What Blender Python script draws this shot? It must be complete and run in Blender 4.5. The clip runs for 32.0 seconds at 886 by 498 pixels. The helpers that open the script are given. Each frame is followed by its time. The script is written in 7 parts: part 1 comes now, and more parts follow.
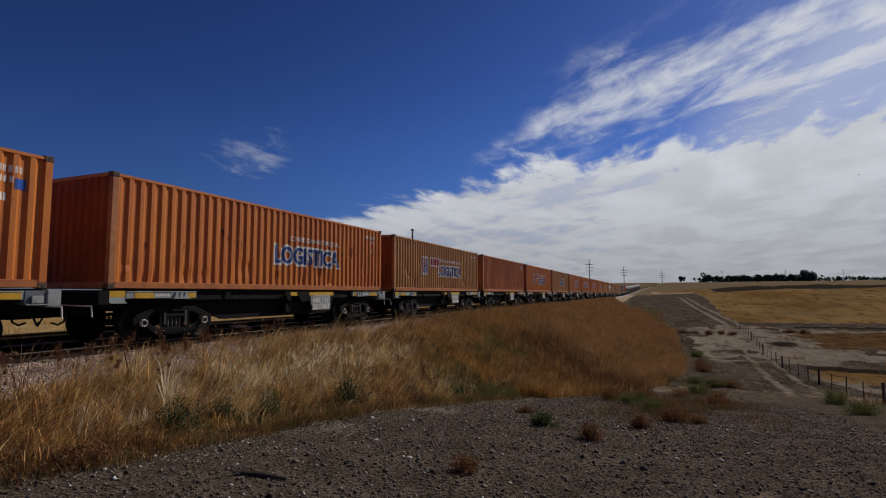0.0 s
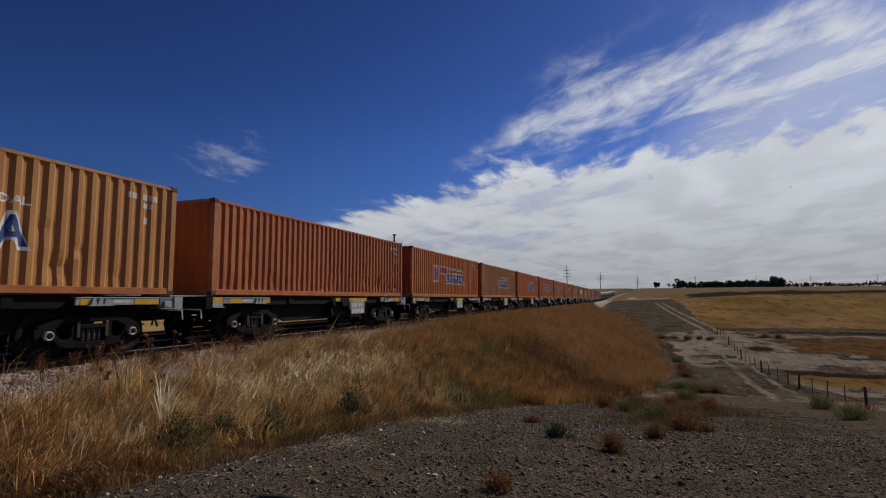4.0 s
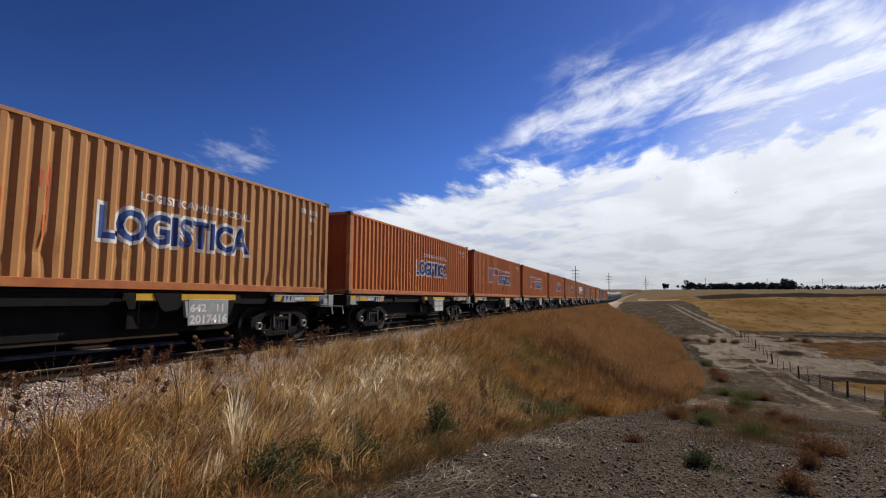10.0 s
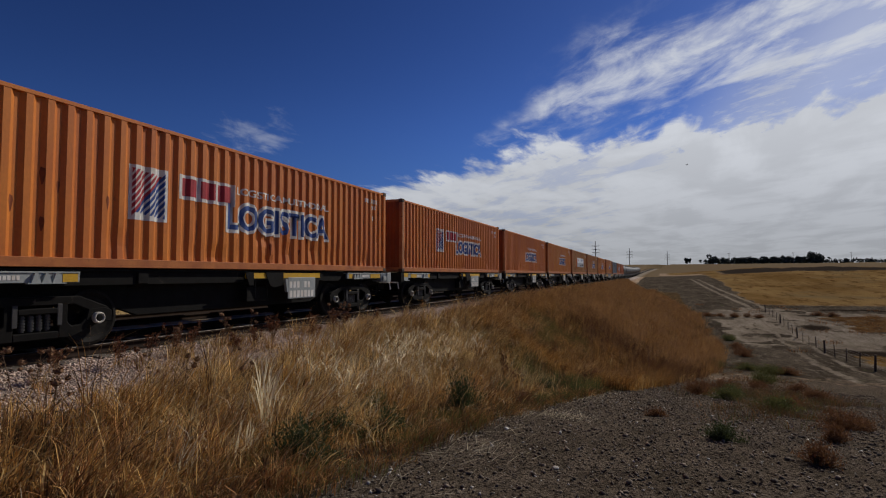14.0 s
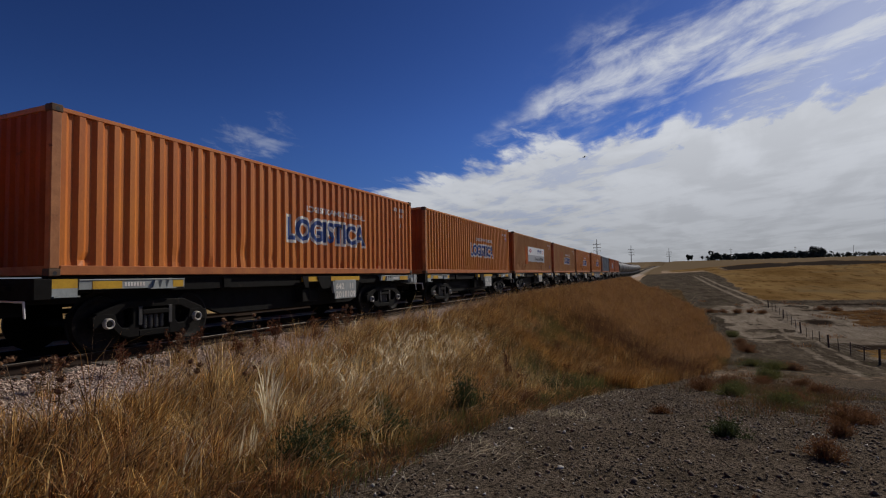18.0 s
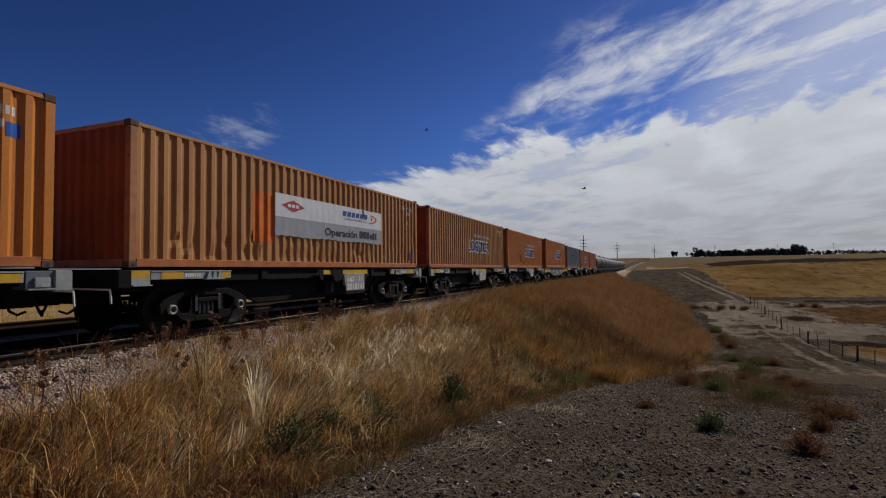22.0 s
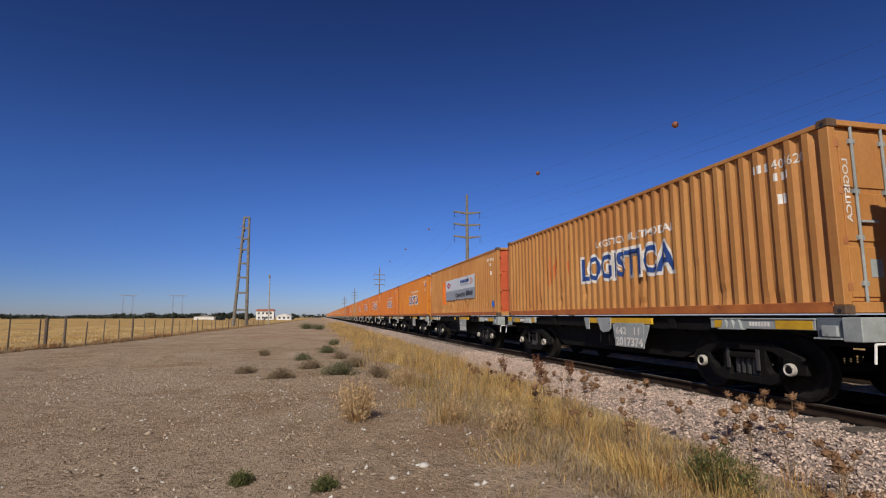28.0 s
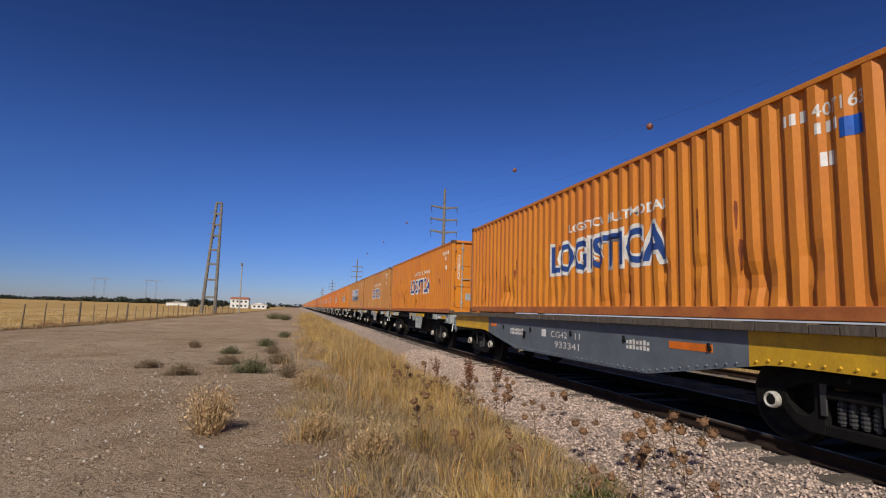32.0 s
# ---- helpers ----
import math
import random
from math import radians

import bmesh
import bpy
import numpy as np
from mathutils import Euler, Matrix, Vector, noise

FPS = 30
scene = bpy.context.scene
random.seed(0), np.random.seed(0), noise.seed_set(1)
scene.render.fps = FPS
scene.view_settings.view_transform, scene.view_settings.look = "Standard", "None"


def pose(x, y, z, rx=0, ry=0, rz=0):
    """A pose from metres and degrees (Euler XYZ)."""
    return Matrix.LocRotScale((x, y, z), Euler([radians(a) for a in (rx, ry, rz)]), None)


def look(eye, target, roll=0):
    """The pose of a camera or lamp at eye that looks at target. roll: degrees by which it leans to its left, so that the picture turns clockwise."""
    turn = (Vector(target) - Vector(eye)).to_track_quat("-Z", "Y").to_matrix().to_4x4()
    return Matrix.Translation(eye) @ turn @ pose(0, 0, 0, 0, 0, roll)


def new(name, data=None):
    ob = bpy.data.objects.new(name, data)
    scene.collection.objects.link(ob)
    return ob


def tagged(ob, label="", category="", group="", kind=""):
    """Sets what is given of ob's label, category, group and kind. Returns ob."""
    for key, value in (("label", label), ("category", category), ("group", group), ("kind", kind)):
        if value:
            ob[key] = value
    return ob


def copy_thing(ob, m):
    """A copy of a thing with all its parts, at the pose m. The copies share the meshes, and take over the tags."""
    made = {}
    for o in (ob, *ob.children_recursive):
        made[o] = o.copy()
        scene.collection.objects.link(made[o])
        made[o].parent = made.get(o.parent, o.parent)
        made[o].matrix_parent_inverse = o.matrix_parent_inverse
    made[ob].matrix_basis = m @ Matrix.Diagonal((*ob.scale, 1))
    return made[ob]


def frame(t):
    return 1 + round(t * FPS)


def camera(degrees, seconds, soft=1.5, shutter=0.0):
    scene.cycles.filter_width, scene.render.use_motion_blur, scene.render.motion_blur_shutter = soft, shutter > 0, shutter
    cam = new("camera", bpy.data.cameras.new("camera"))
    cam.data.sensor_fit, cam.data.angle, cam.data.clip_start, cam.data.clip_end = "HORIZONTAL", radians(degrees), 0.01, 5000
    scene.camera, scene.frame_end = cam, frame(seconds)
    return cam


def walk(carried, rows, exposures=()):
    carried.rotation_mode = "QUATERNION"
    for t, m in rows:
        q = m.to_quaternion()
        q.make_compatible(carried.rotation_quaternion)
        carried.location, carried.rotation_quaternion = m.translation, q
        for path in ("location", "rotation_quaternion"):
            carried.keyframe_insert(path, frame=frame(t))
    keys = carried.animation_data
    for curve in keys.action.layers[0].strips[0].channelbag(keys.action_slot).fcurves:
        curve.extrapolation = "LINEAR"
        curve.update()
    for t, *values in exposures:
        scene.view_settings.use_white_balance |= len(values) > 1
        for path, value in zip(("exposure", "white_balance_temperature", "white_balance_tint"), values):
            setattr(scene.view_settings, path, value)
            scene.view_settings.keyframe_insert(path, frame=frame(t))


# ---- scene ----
cam = camera(80.72, 32.0, soft=1.15, shutter=0.0)
PATH = [
    (0.0, pose(12.111, -5.273, 1.184, 94.89, 0.22, 21.92)),
    (0.5, pose(12.129, -5.259, 1.197, 94.87, 0.07, 21.94)),
    (1.0, pose(12.125, -5.211, 1.180, 95.12, 0.45, 22.08)),
    (1.5, pose(12.159, -5.321, 1.198, 95.42, 0.07, 22.19)),
    (2.0, pose(12.070, -5.113, 1.143, 95.67, -0.50, 22.31)),
    (2.5, pose(11.990, -5.253, 1.154, 95.84, -0.28, 22.48)),
    (3.0, pose(11.818, -5.412, 1.176, 95.59, 2.32, 21.75)),
    (3.5, pose(11.644, -5.317, 1.199, 94.91, 0.90, 19.90)),
    (4.0, pose(11.447, -5.155, 1.200, 95.48, 0.21, 19.51)),
    (4.5, pose(11.117, -4.973, 1.132, 96.01, 1.64, 16.42)),
    (6.5, pose(10.083, -4.265, 1.091, 95.37, 1.84, 14.56)),
    (7.0, pose(9.878, -4.455, 1.235, 97.39, 1.72, 19.01)),
    (7.5, pose(9.727, -4.214, 1.145, 95.94, 2.37, 19.76)),
    (8.0, pose(9.554, -4.325, 1.214, 95.93, 2.35, 18.22)),
    (8.5, pose(9.534, -4.290, 1.185, 96.10, -1.40, 19.09)),
    (9.0, pose(9.500, -4.326, 1.230, 95.89, -1.04, 19.65)),
    (9.5, pose(9.471, -4.325, 1.216, 95.76, -0.73, 19.79)),
    (10.0, pose(9.466, -4.330, 1.208, 95.39, -0.37, 20.13)),
    (10.5, pose(9.452, -4.307, 1.214, 94.90, 0.23, 20.62)),
    (11.0, pose(9.467, -4.298, 1.196, 94.65, 0.68, 20.70)),
    (11.5, pose(9.454, -4.316, 1.202, 94.42, 0.18, 20.11)),
    (12.0, pose(9.445, -4.306, 1.205, 94.05, -0.37, 20.44)),
    (12.5, pose(9.433, -4.309, 1.200, 93.58, -0.78, 20.89)),
    (13.0, pose(9.426, -4.327, 1.216, 93.22, -0.82, 21.33)),
    (13.5, pose(9.415, -4.333, 1.206, 92.92, -0.63, 21.84)),
    (14.0, pose(9.441, -4.353, 1.202, 92.85, 0.11, 22.21)),
    (14.5, pose(9.456, -4.363, 1.194, 92.85, 0.53, 22.33)),
    (16.5, pose(9.441, -4.341, 1.212, 92.63, 1.16, 23.30)),
    (17.0, pose(9.440, -4.354, 1.213, 92.84, 1.54, 23.45)),
    (17.5, pose(9.440, -4.384, 1.207, 92.88, 1.28, 23.24)),
    (18.0, pose(9.451, -4.349, 1.201, 92.98, 1.15, 22.41)),
    (18.5, pose(9.462, -4.334, 1.202, 93.04, 1.12, 21.64)),
    (19.0, pose(9.449, -4.354, 1.203, 93.15, 0.36, 21.49)),
    (19.5, pose(9.450, -4.353, 1.202, 93.07, 0.57, 21.57)),
    (20.0, pose(9.434, -4.365, 1.202, 92.91, 0.25, 21.47)),
    (20.5, pose(9.425, -4.379, 1.206, 92.69, 0.17, 21.48)),
    (21.0, pose(9.434, -4.370, 1.205, 92.47, 0.50, 21.30)),
    (21.5, pose(9.437, -4.349, 1.200, 92.38, 0.70, 21.16)),
    (22.0, pose(9.413, -4.364, 1.210, 92.33, 0.68, 21.01)),
    (22.5, pose(9.359, -4.357, 1.227, 92.25, 0.76, 23.33)),
    (23.0, pose(9.471, -4.813, 1.199, 95.53, 3.25, 39.98)),
    (23.5, pose(8.799, -5.055, 1.367, 98.86, 3.94, 64.70)),
    (24.0, pose(9.013, -5.181, 1.205, 100.01, 1.28, 85.77)),
    (24.5, pose(8.851, -5.194, 1.253, 99.99, 0.75, 107.57)),
    (25.0, pose(8.773, -5.216, 1.268, 100.03, 0.98, 126.22)),
    (25.5, pose(8.614, -5.204, 1.235, 98.57, -1.16, 142.00)),
    (27.5, pose(7.842, -5.531, 1.300, 97.64, 0.50, 166.37)),
    (28.0, pose(7.672, -5.732, 1.306, 97.33, 0.16, 166.90)),
    (28.5, pose(7.474, -5.937, 1.313, 97.50, 1.69, 168.00)),
    (29.0, pose(7.248, -5.976, 1.330, 97.41, 0.12, 167.87)),
    (29.5, pose(7.101, -6.125, 1.321, 97.02, -0.32, 168.26)),
    (30.0, pose(6.960, -6.226, 1.367, 98.53, 0.58, 166.60)),
    (30.5, pose(6.821, -6.295, 1.338, 98.95, 1.31, 164.70)),
    (31.0, pose(6.556, -6.202, 1.343, 98.94, -0.57, 164.54)),
    (31.5, pose(6.430, -6.260, 1.366, 97.76, -4.49, 163.59)),
    (32.0, pose(6.304, -6.362, 1.393, 96.79, -1.81, 164.59)),
]
EXPOSURES = [(0.0, -0.75), (3.5, -0.75), (5.5, -0.4), (7.0, -0.05), (10.0, -0.1), (12.5, -0.75), (22.2, -0.75), (23.0, -0.95), (24.0, -0.27), (28.0, -0.15), (32.0, -0.15)]
walk(cam, PATH, EXPOSURES)

# ---- sky and sun ----
SUN = Vector((0.5, 1.0, 0.9)).normalized()
sun = new("sun", bpy.data.lights.new("sun", "SUN"))
sun.data.energy, sun.data.angle, sun.data.color = 4.85, radians(0.55), (1.0, 0.93, 0.82)
sun.matrix_world = look(SUN * 100, (0, 0, 0))


def make_world():
    world = bpy.data.worlds.new("sky")
    scene.world = world
    world.use_nodes = True
    nt = world.node_tree
    nt.nodes.clear()
    N, L = nt.nodes.new, nt.links.new
    out, bg = N("ShaderNodeOutputWorld"), N("ShaderNodeBackground")
    sky = N("ShaderNodeTexSky")
    sky.sky_type, sky.sun_disc = "NISHITA", False
    sky.sun_elevation, sky.sun_rotation = math.asin(SUN.z), math.atan2(SUN.x, SUN.y)
    sky.altitude, sky.air_density, sky.dust_density, sky.ozone_density = 300, 0.8, 0.25, 4.5

    def mth(op, a, b=None, c=None):
        n = N("ShaderNodeMath")
        n.operation = op
        for i, v in enumerate((a, b, c)):
            if v is None:
                continue
            if isinstance(v, (int, float)):
                n.inputs[i].default_value = v
            else:
                L(v, n.inputs[i])
        return n.outputs[0]

    def ramp(v, lo, hi):
        n = N("ShaderNodeMapRange")
        n.interpolation_type = "SMOOTHSTEP"
        L(v, n.inputs[0])
        n.inputs[1].default_value, n.inputs[2].default_value = lo, hi
        return n.outputs[0]

    co = N("ShaderNodeTexCoord")
    sep = N("ShaderNodeSeparateXYZ")
    L(co.outputs["Generated"], sep.inputs[0])
    dx, dy, dz = sep.outputs
    up = mth("ADD", mth("MAXIMUM", dz, 0.0), 0.05)
    # place on a flat cloud sheet overhead
    u, v = mth("DIVIDE", dx, up), mth("DIVIDE", dy, up)

    def sheet(ax, ay, bx, by, seed, scale, detail, rough, dist=0.0):
        """Noise in the sheet, with its own stretched axes."""
        c = N("ShaderNodeCombineXYZ")
        L(mth("ADD", mth("MULTIPLY", u, ax), mth("MULTIPLY", v, ay)), c.inputs[0])
        L(mth("ADD", mth("MULTIPLY", u, bx), mth("MULTIPLY", v, by)), c.inputs[1])
        c.inputs[2].default_value = seed
        n = N("ShaderNodeTexNoise")
        n.inputs["Scale"].default_value, n.inputs["Detail"].default_value = scale, detail
        n.inputs["Roughness"].default_value, n.inputs["Distortion"].default_value = rough, dist
        L(c.outputs[0], n.inputs["Vector"])
        return n.outputs[0]

    # lacy cirrus drawn out along the wind, puffs at the bank's rim, soft mottling within it
    streak = sheet(1.22, -0.12, 1.33, 1.74, 3.1, 1.0, 10, 0.60, 0.7)
    fine = sheet(2.97, -0.29, 2.59, 3.38, 8.0, 1.0, 9, 0.62, 0.5)
    puffs = sheet(2.8, 0.0, 0.0, 1.0, 4.4, 2.3, 9, 0.58, 0.3)
    soft_n = sheet(1.7, -0.2, 0.3, 0.75, 5.5, 0.9, 6, 0.55, 0.4)
    mixn = mth("ADD", mth("MULTIPLY", streak, 0.6), mth("MULTIPLY", fine, 0.4))
    # the bank: its rim falls away to one side
    rim = mth("SUBTRACT", v, mth("ADD", 3.15, mth("MULTIPLY", u, -0.12)))
    rim = mth("SUBTRACT", rim, mth("MULTIPLY", mth("MAXIMUM", mth("SUBTRACT", -0.8, u), 0.0), 0.42))
    rim = mth("ADD", rim, mth("MULTIPLY", mth("MAXIMUM", mth("SUBTRACT", u, 0.5), 0.0), 0.40))
    ragged_rim = mth("ADD", rim, mth("ADD", mth("MULTIPLY", mth("SUBTRACT", puffs, 0.5), 1.5), mth("MULTIPLY", mth("SUBTRACT", soft_n, 0.5), 1.2)))
    bank = mth("MULTIPLY", ramp(ragged_rim, -0.10, 0.42), mth("ADD", 0.74, mth("MULTIPLY", ramp(mth("ADD", mth("MULTIPLY", soft_n, 0.6), mth("MULTIPLY", mixn, 0.4)), 0.40, 0.56), 0.26)))
    # wisps above it, thickest along one long streak and towards the sun
    reach = ramp(mth("ADD", mth("SUBTRACT", mth("ADD", u, mth("MULTIPLY", v, 0.62)), 0.94), mth("MULTIPLY", mth("SUBTRACT", soft_n, 0.5), 0.9)), -0.02, 0.30)
    high = mth("MULTIPLY", ramp(mth("ADD", v, mth("MULTIPLY", mth("SUBTRACT", puffs, 0.5), 0.7)), 1.62, 2.05), reach)
    off = mth("ADD", mth("SUBTRACT", mth("ADD", v, mth("MULTIPLY", u, 0.58)), 2.30), mth("MULTIPLY", mth("SUBTRACT", puffs, 0.5), 0.5))
    ridge = mth("POWER", 2.718, mth("MULTIPLY", mth("MULTIPLY", off, off), -34.0))
    sunny = ramp(mth("ADD", u, mth("MULTIPLY", v, 0.15)), 0.45, 1.05)
    body = mth("ADD", mth("MULTIPLY", ridge, 0.15), mth("MULTIPLY", sunny, 0.13))
    lace = mth("ADD", 0.52, mth("MULTIPLY", ramp(fine, 0.36, 0.60), 0.48))
    wisps = mth("MULTIPLY", mth("MULTIPLY", ramp(mth("ADD", mixn, body), 0.43, 0.76), lace), high)
    # one small stray puff with a tail
    pu, pv = mth("ADD", u, 2.2), mth("SUBTRACT", v, 2.45)
    tilt = mth("ADD", pv, mth("MULTIPLY", pu, 0.45))
    dist = mth("ADD", mth("MULTIPLY", pu, mth("MULTIPLY", pu, 3.2)), mth("MULTIPLY", tilt, mth("MULTIPLY", tilt, 6.0)))
    puff = ramp(mth("SUBTRACT", mth("MULTIPLY", mth("ADD", puffs, fine), 2.6), dist), 2.05, 3.3)
    cover = mth("MINIMUM", mth("ADD", mth("ADD", mth("MAXIMUM", mth("MULTIPLY", wisps, 0.90), mth("MULTIPLY", mth("MULTIPLY", sunny, high), 0.50)), mth("MULTIPLY", puff, 0.30)), bank), 0.97)
    cover = mth("MULTIPLY", cover, ramp(dy, 0.02, 0.35))
    # grey bellies low in the bank
    shade = mth("ADD", 0.88, mth("MULTIPLY", ramp(mth("ADD", mth("MULTIPLY", soft_n, 0.75), mth("MULTIPLY", streak, 0.25)), 0.40, 0.60), 0.16))
    low = ramp(dz, 0.0, 0.26)
    white = mth("MULTIPLY", shade, mth("ADD", 0.66, mth("MULTIPLY", low, 0.42)))
    tone = N("ShaderNodeCombineXYZ")
    L(mth("MULTIPLY", white, 0.945), tone.inputs[0])
    L(mth("MULTIPLY", white, 0.98), tone.inputs[1])
    L(mth("MULTIPLY", white, 1.045), tone.inputs[2])
    mix = N("ShaderNodeMix")
    mix.data_type = "RGBA"
    L(cover, mix.inputs[0])
    # the deep, polarised blue of dry air
    dim = N("ShaderNodeVectorMath")
    dim.operation = "SCALE"
    L(sky.outputs[0], dim.inputs[0])
    dim.inputs[3].default_value = 0.09
    deep = N("ShaderNodeGamma")
    L(dim.outputs[0], deep.inputs[0])
    deep.inputs[1].default_value = 1.7
    gain = N("ShaderNodeVectorMath")
    gain.operation = "MULTIPLY"
    L(deep.outputs[0], gain.inputs[0])
    tint = N("ShaderNodeMix")
    tint.data_type = "RGBA"
    L(ramp(dz, 0.0, 0.22), tint.inputs[0])
    tint.inputs[6].default_value, tint.inputs[7].default_value = (1.52, 1.40, 1.95, 1), (1.65, 1.60, 1.83, 1)
    L(tint.outputs[2], gain.inputs[1])
    haze = N("ShaderNodeVectorMath")
    haze.operation = "SCALE"
    L(gain.outputs[0], haze.inputs[0])
    L(mth("ADD", 0.58, mth("MULTIPLY", ramp(dz, 0.0, 0.30), 0.42)), haze.inputs[3])
    L(haze.outputs[0], mix.inputs[6])
    L(tone.outputs[0], mix.inputs[7])
    L(mix.outputs[2], bg.inputs[0])
    bg.inputs[1].default_value = 1.0
    L(bg.outputs[0], out.inputs[0])


make_world()


# ---- materials ----
def material(name, base, rough=0.8, metal=0.0, dark=None, scale=6.0, bump=0.2, fine=60.0, mix=(0.35, 0.65), per_object=0.0, per_island=0.0, stretch=(1, 1, 1), coords="Object", spec=0.35, bump_d=0.01, stains=None, through_light=0.0):
    """A worn surface: two tones by coarse noise, grain by fine noise, relief by both; stains: colour, scale and threshold of a third tone."""
    m = bpy.data.materials.new(name)
    m.use_nodes = True
    nt = m.node_tree
    N, L = nt.nodes.new, nt.links.new
    b = nt.nodes["Principled BSDF"]
    b.inputs["Roughness"].default_value, b.inputs["Metallic"].default_value = rough, metal
    b.inputs["Specular IOR Level"].default_value = spec
    co, mp = N("ShaderNodeTexCoord"), N("ShaderNodeMapping")
    mp.inputs["Scale"].default_value = stretch
    L(co.outputs[coords], mp.inputs[0])

    def noise_at(s, detail=6.0, rough_n=0.6):
        n = N("ShaderNodeTexNoise")
        n.inputs["Scale"].default_value, n.inputs["Detail"].default_value, n.inputs["Roughness"].default_value = s, detail, rough_n
        L(mp.outputs[0], n.inputs["Vector"])
        return n.outputs[0]

    coarse, grain = noise_at(scale), noise_at(fine, 4.0)
    r = N("ShaderNodeMapRange")
    r.inputs[1].default_value, r.inputs[2].default_value = mix
    L(coarse, r.inputs[0])
    dark = dark or [c * 0.7 for c in base]
    mx = N("ShaderNodeMix")
    mx.data_type = "RGBA"
    mx.inputs[6].default_value, mx.inputs[7].default_value = (*dark, 1), (*base, 1)
    L(r.outputs[0], mx.inputs[0])
    col = mx.outputs[2]
    if stains:
        rgb, s, lo = stains
        n = noise_at(s, 8.0, 0.65)
        q = N("ShaderNodeMapRange")
        q.inputs[1].default_value, q.inputs[2].default_value = lo, lo + 0.08
        L(n, q.inputs[0])
        m2 = N("ShaderNodeMix")
        m2.data_type = "RGBA"
        L(q.outputs[0], m2.inputs[0])
        L(col, m2.inputs[6])
        m2.inputs[7].default_value = (*rgb, 1)
        col = m2.outputs[2]
    h = N("ShaderNodeHueSaturation")
    g = N("ShaderNodeMapRange")
    g.inputs[3].default_value, g.inputs[4].default_value = 0.8, 1.2
    L(grain, g.inputs[0])
    val = g.outputs[0]
    for amount, node, socket in ((per_object, "ShaderNodeObjectInfo", "Random"), (per_island, "ShaderNodeNewGeometry", "Random Per Island")):
        if amount:
            o = N(node)
            q = N("ShaderNodeMapRange")
            q.inputs[3].default_value, q.inputs[4].default_value = 1 - amount, 1 + amount
            L(o.outputs[socket], q.inputs[0])
            w = N("ShaderNodeMath")
            w.operation = "MULTIPLY"
            L(val, w.inputs[0])
            L(q.outputs[0], w.inputs[1])
            val = w.outputs[0]
    L(val, h.inputs["Value"])
    L(col, h.inputs["Color"])
    L(h.outputs[0], b.inputs["Base Color"])
    if bump:
        bp = N("ShaderNodeBump")
        bp.inputs["Strength"].default_value, bp.inputs["Distance"].default_value = bump, bump_d
        a = N("ShaderNodeMath")
        a.operation = "ADD"
        L(coarse, a.inputs[0])
        L(grain, a.inputs[1])
        L(a.outputs[0], bp.inputs["Height"])
        L(bp.outputs[0], b.inputs["Normal"])
    if through_light:
        # thin dry leaves let part of the light through
        tr, ms = N("ShaderNodeBsdfTranslucent"), N("ShaderNodeMixShader")
        L(h.outputs[0], tr.inputs[0])
        ms.inputs[0].default_value = through_light
        L(b.outputs[0], ms.inputs[1])
        L(tr.outputs[0], ms.inputs[2])
        L(ms.outputs[0], nt.nodes["Material Output"].inputs[0])
    return m


RUST = (0.16, 0.055, 0.025)
PAINTS = {
    "orange": material("orange_paint", (0.59, 0.180, 0.022), 0.55, dark=(0.50, 0.135, 0.024), scale=1.2, fine=25, bump=0.15, stretch=(1, 1, 0.5), stains=(RUST, 2.3, 0.66)),
    "bright": material("bright_orange_paint", (0.58, 0.205, 0.018), 0.5, dark=(0.50, 0.155, 0.022), scale=0.9, fine=25, bump=0.12, stretch=(1, 1, 0.5), stains=(RUST, 2.3, 0.70)),
    "faded": material("faded_orange_paint", (0.47, 0.225, 0.068), 0.65, dark=(0.385, 0.158, 0.043), scale=1.0, fine=25, bump=0.15, stretch=(1, 1, 0.45), stains=(RUST, 2.0, 0.66)),
    "brown": material("red_brown_paint", (0.47, 0.135, 0.033), 0.65, dark=(0.37, 0.098, 0.026), scale=1.1, fine=25, bump=0.15, stretch=(1, 1, 0.5), stains=(RUST, 2.0, 0.62)),
    "grey": material("blue_grey_paint", (0.17, 0.20, 0.22), 0.6, scale=1.0, fine=25, bump=0.12),
}
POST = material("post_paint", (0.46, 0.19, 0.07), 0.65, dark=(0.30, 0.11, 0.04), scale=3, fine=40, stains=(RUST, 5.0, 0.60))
# shade of the end turned from the sun, put into a darker, stained orange
ENDSHADE = material("shaded_end_paint", (0.27, 0.066, 0.016), 0.7, dark=(0.20, 0.047, 0.013), scale=1.2, fine=25, bump=0.15, stains=((0.09, 0.035, 0.015), 1.6, 0.66))
RAILP = material("bottom_rail_paint", (0.48, 0.160, 0.040), 0.65, dark=(0.35, 0.105, 0.030), scale=3, fine=40, stains=(RUST, 4.0, 0.62))
DOOR_RED = material("red_door_paint", (0.52, 0.10, 0.035), 0.6, dark=(0.42, 0.075, 0.03), scale=2, fine=30)
CASTING = material("corner_casting_steel", (0.13, 0.08, 0.05), 0.8, 0.2, scale=8)
WHITE = material("white_lettering", (0.74, 0.73, 0.69), 0.6, dark=(0.58, 0.52, 0.45), scale=4, fine=40, bump=0.05)
BLUE = material("blue_lettering", (0.025, 0.07, 0.26), 0.55, dark=(0.02, 0.05, 0.18), scale=4, fine=40, bump=0.05)
REDL = material("red_lettering", (0.42, 0.03, 0.04), 0.55, scale=4, bump=0.05)
SCRAWL = material("faded_red_paint", (0.56, 0.120, 0.030), 0.6, dark=(0.46, 0.10, 0.028), scale=5, bump=0.05)
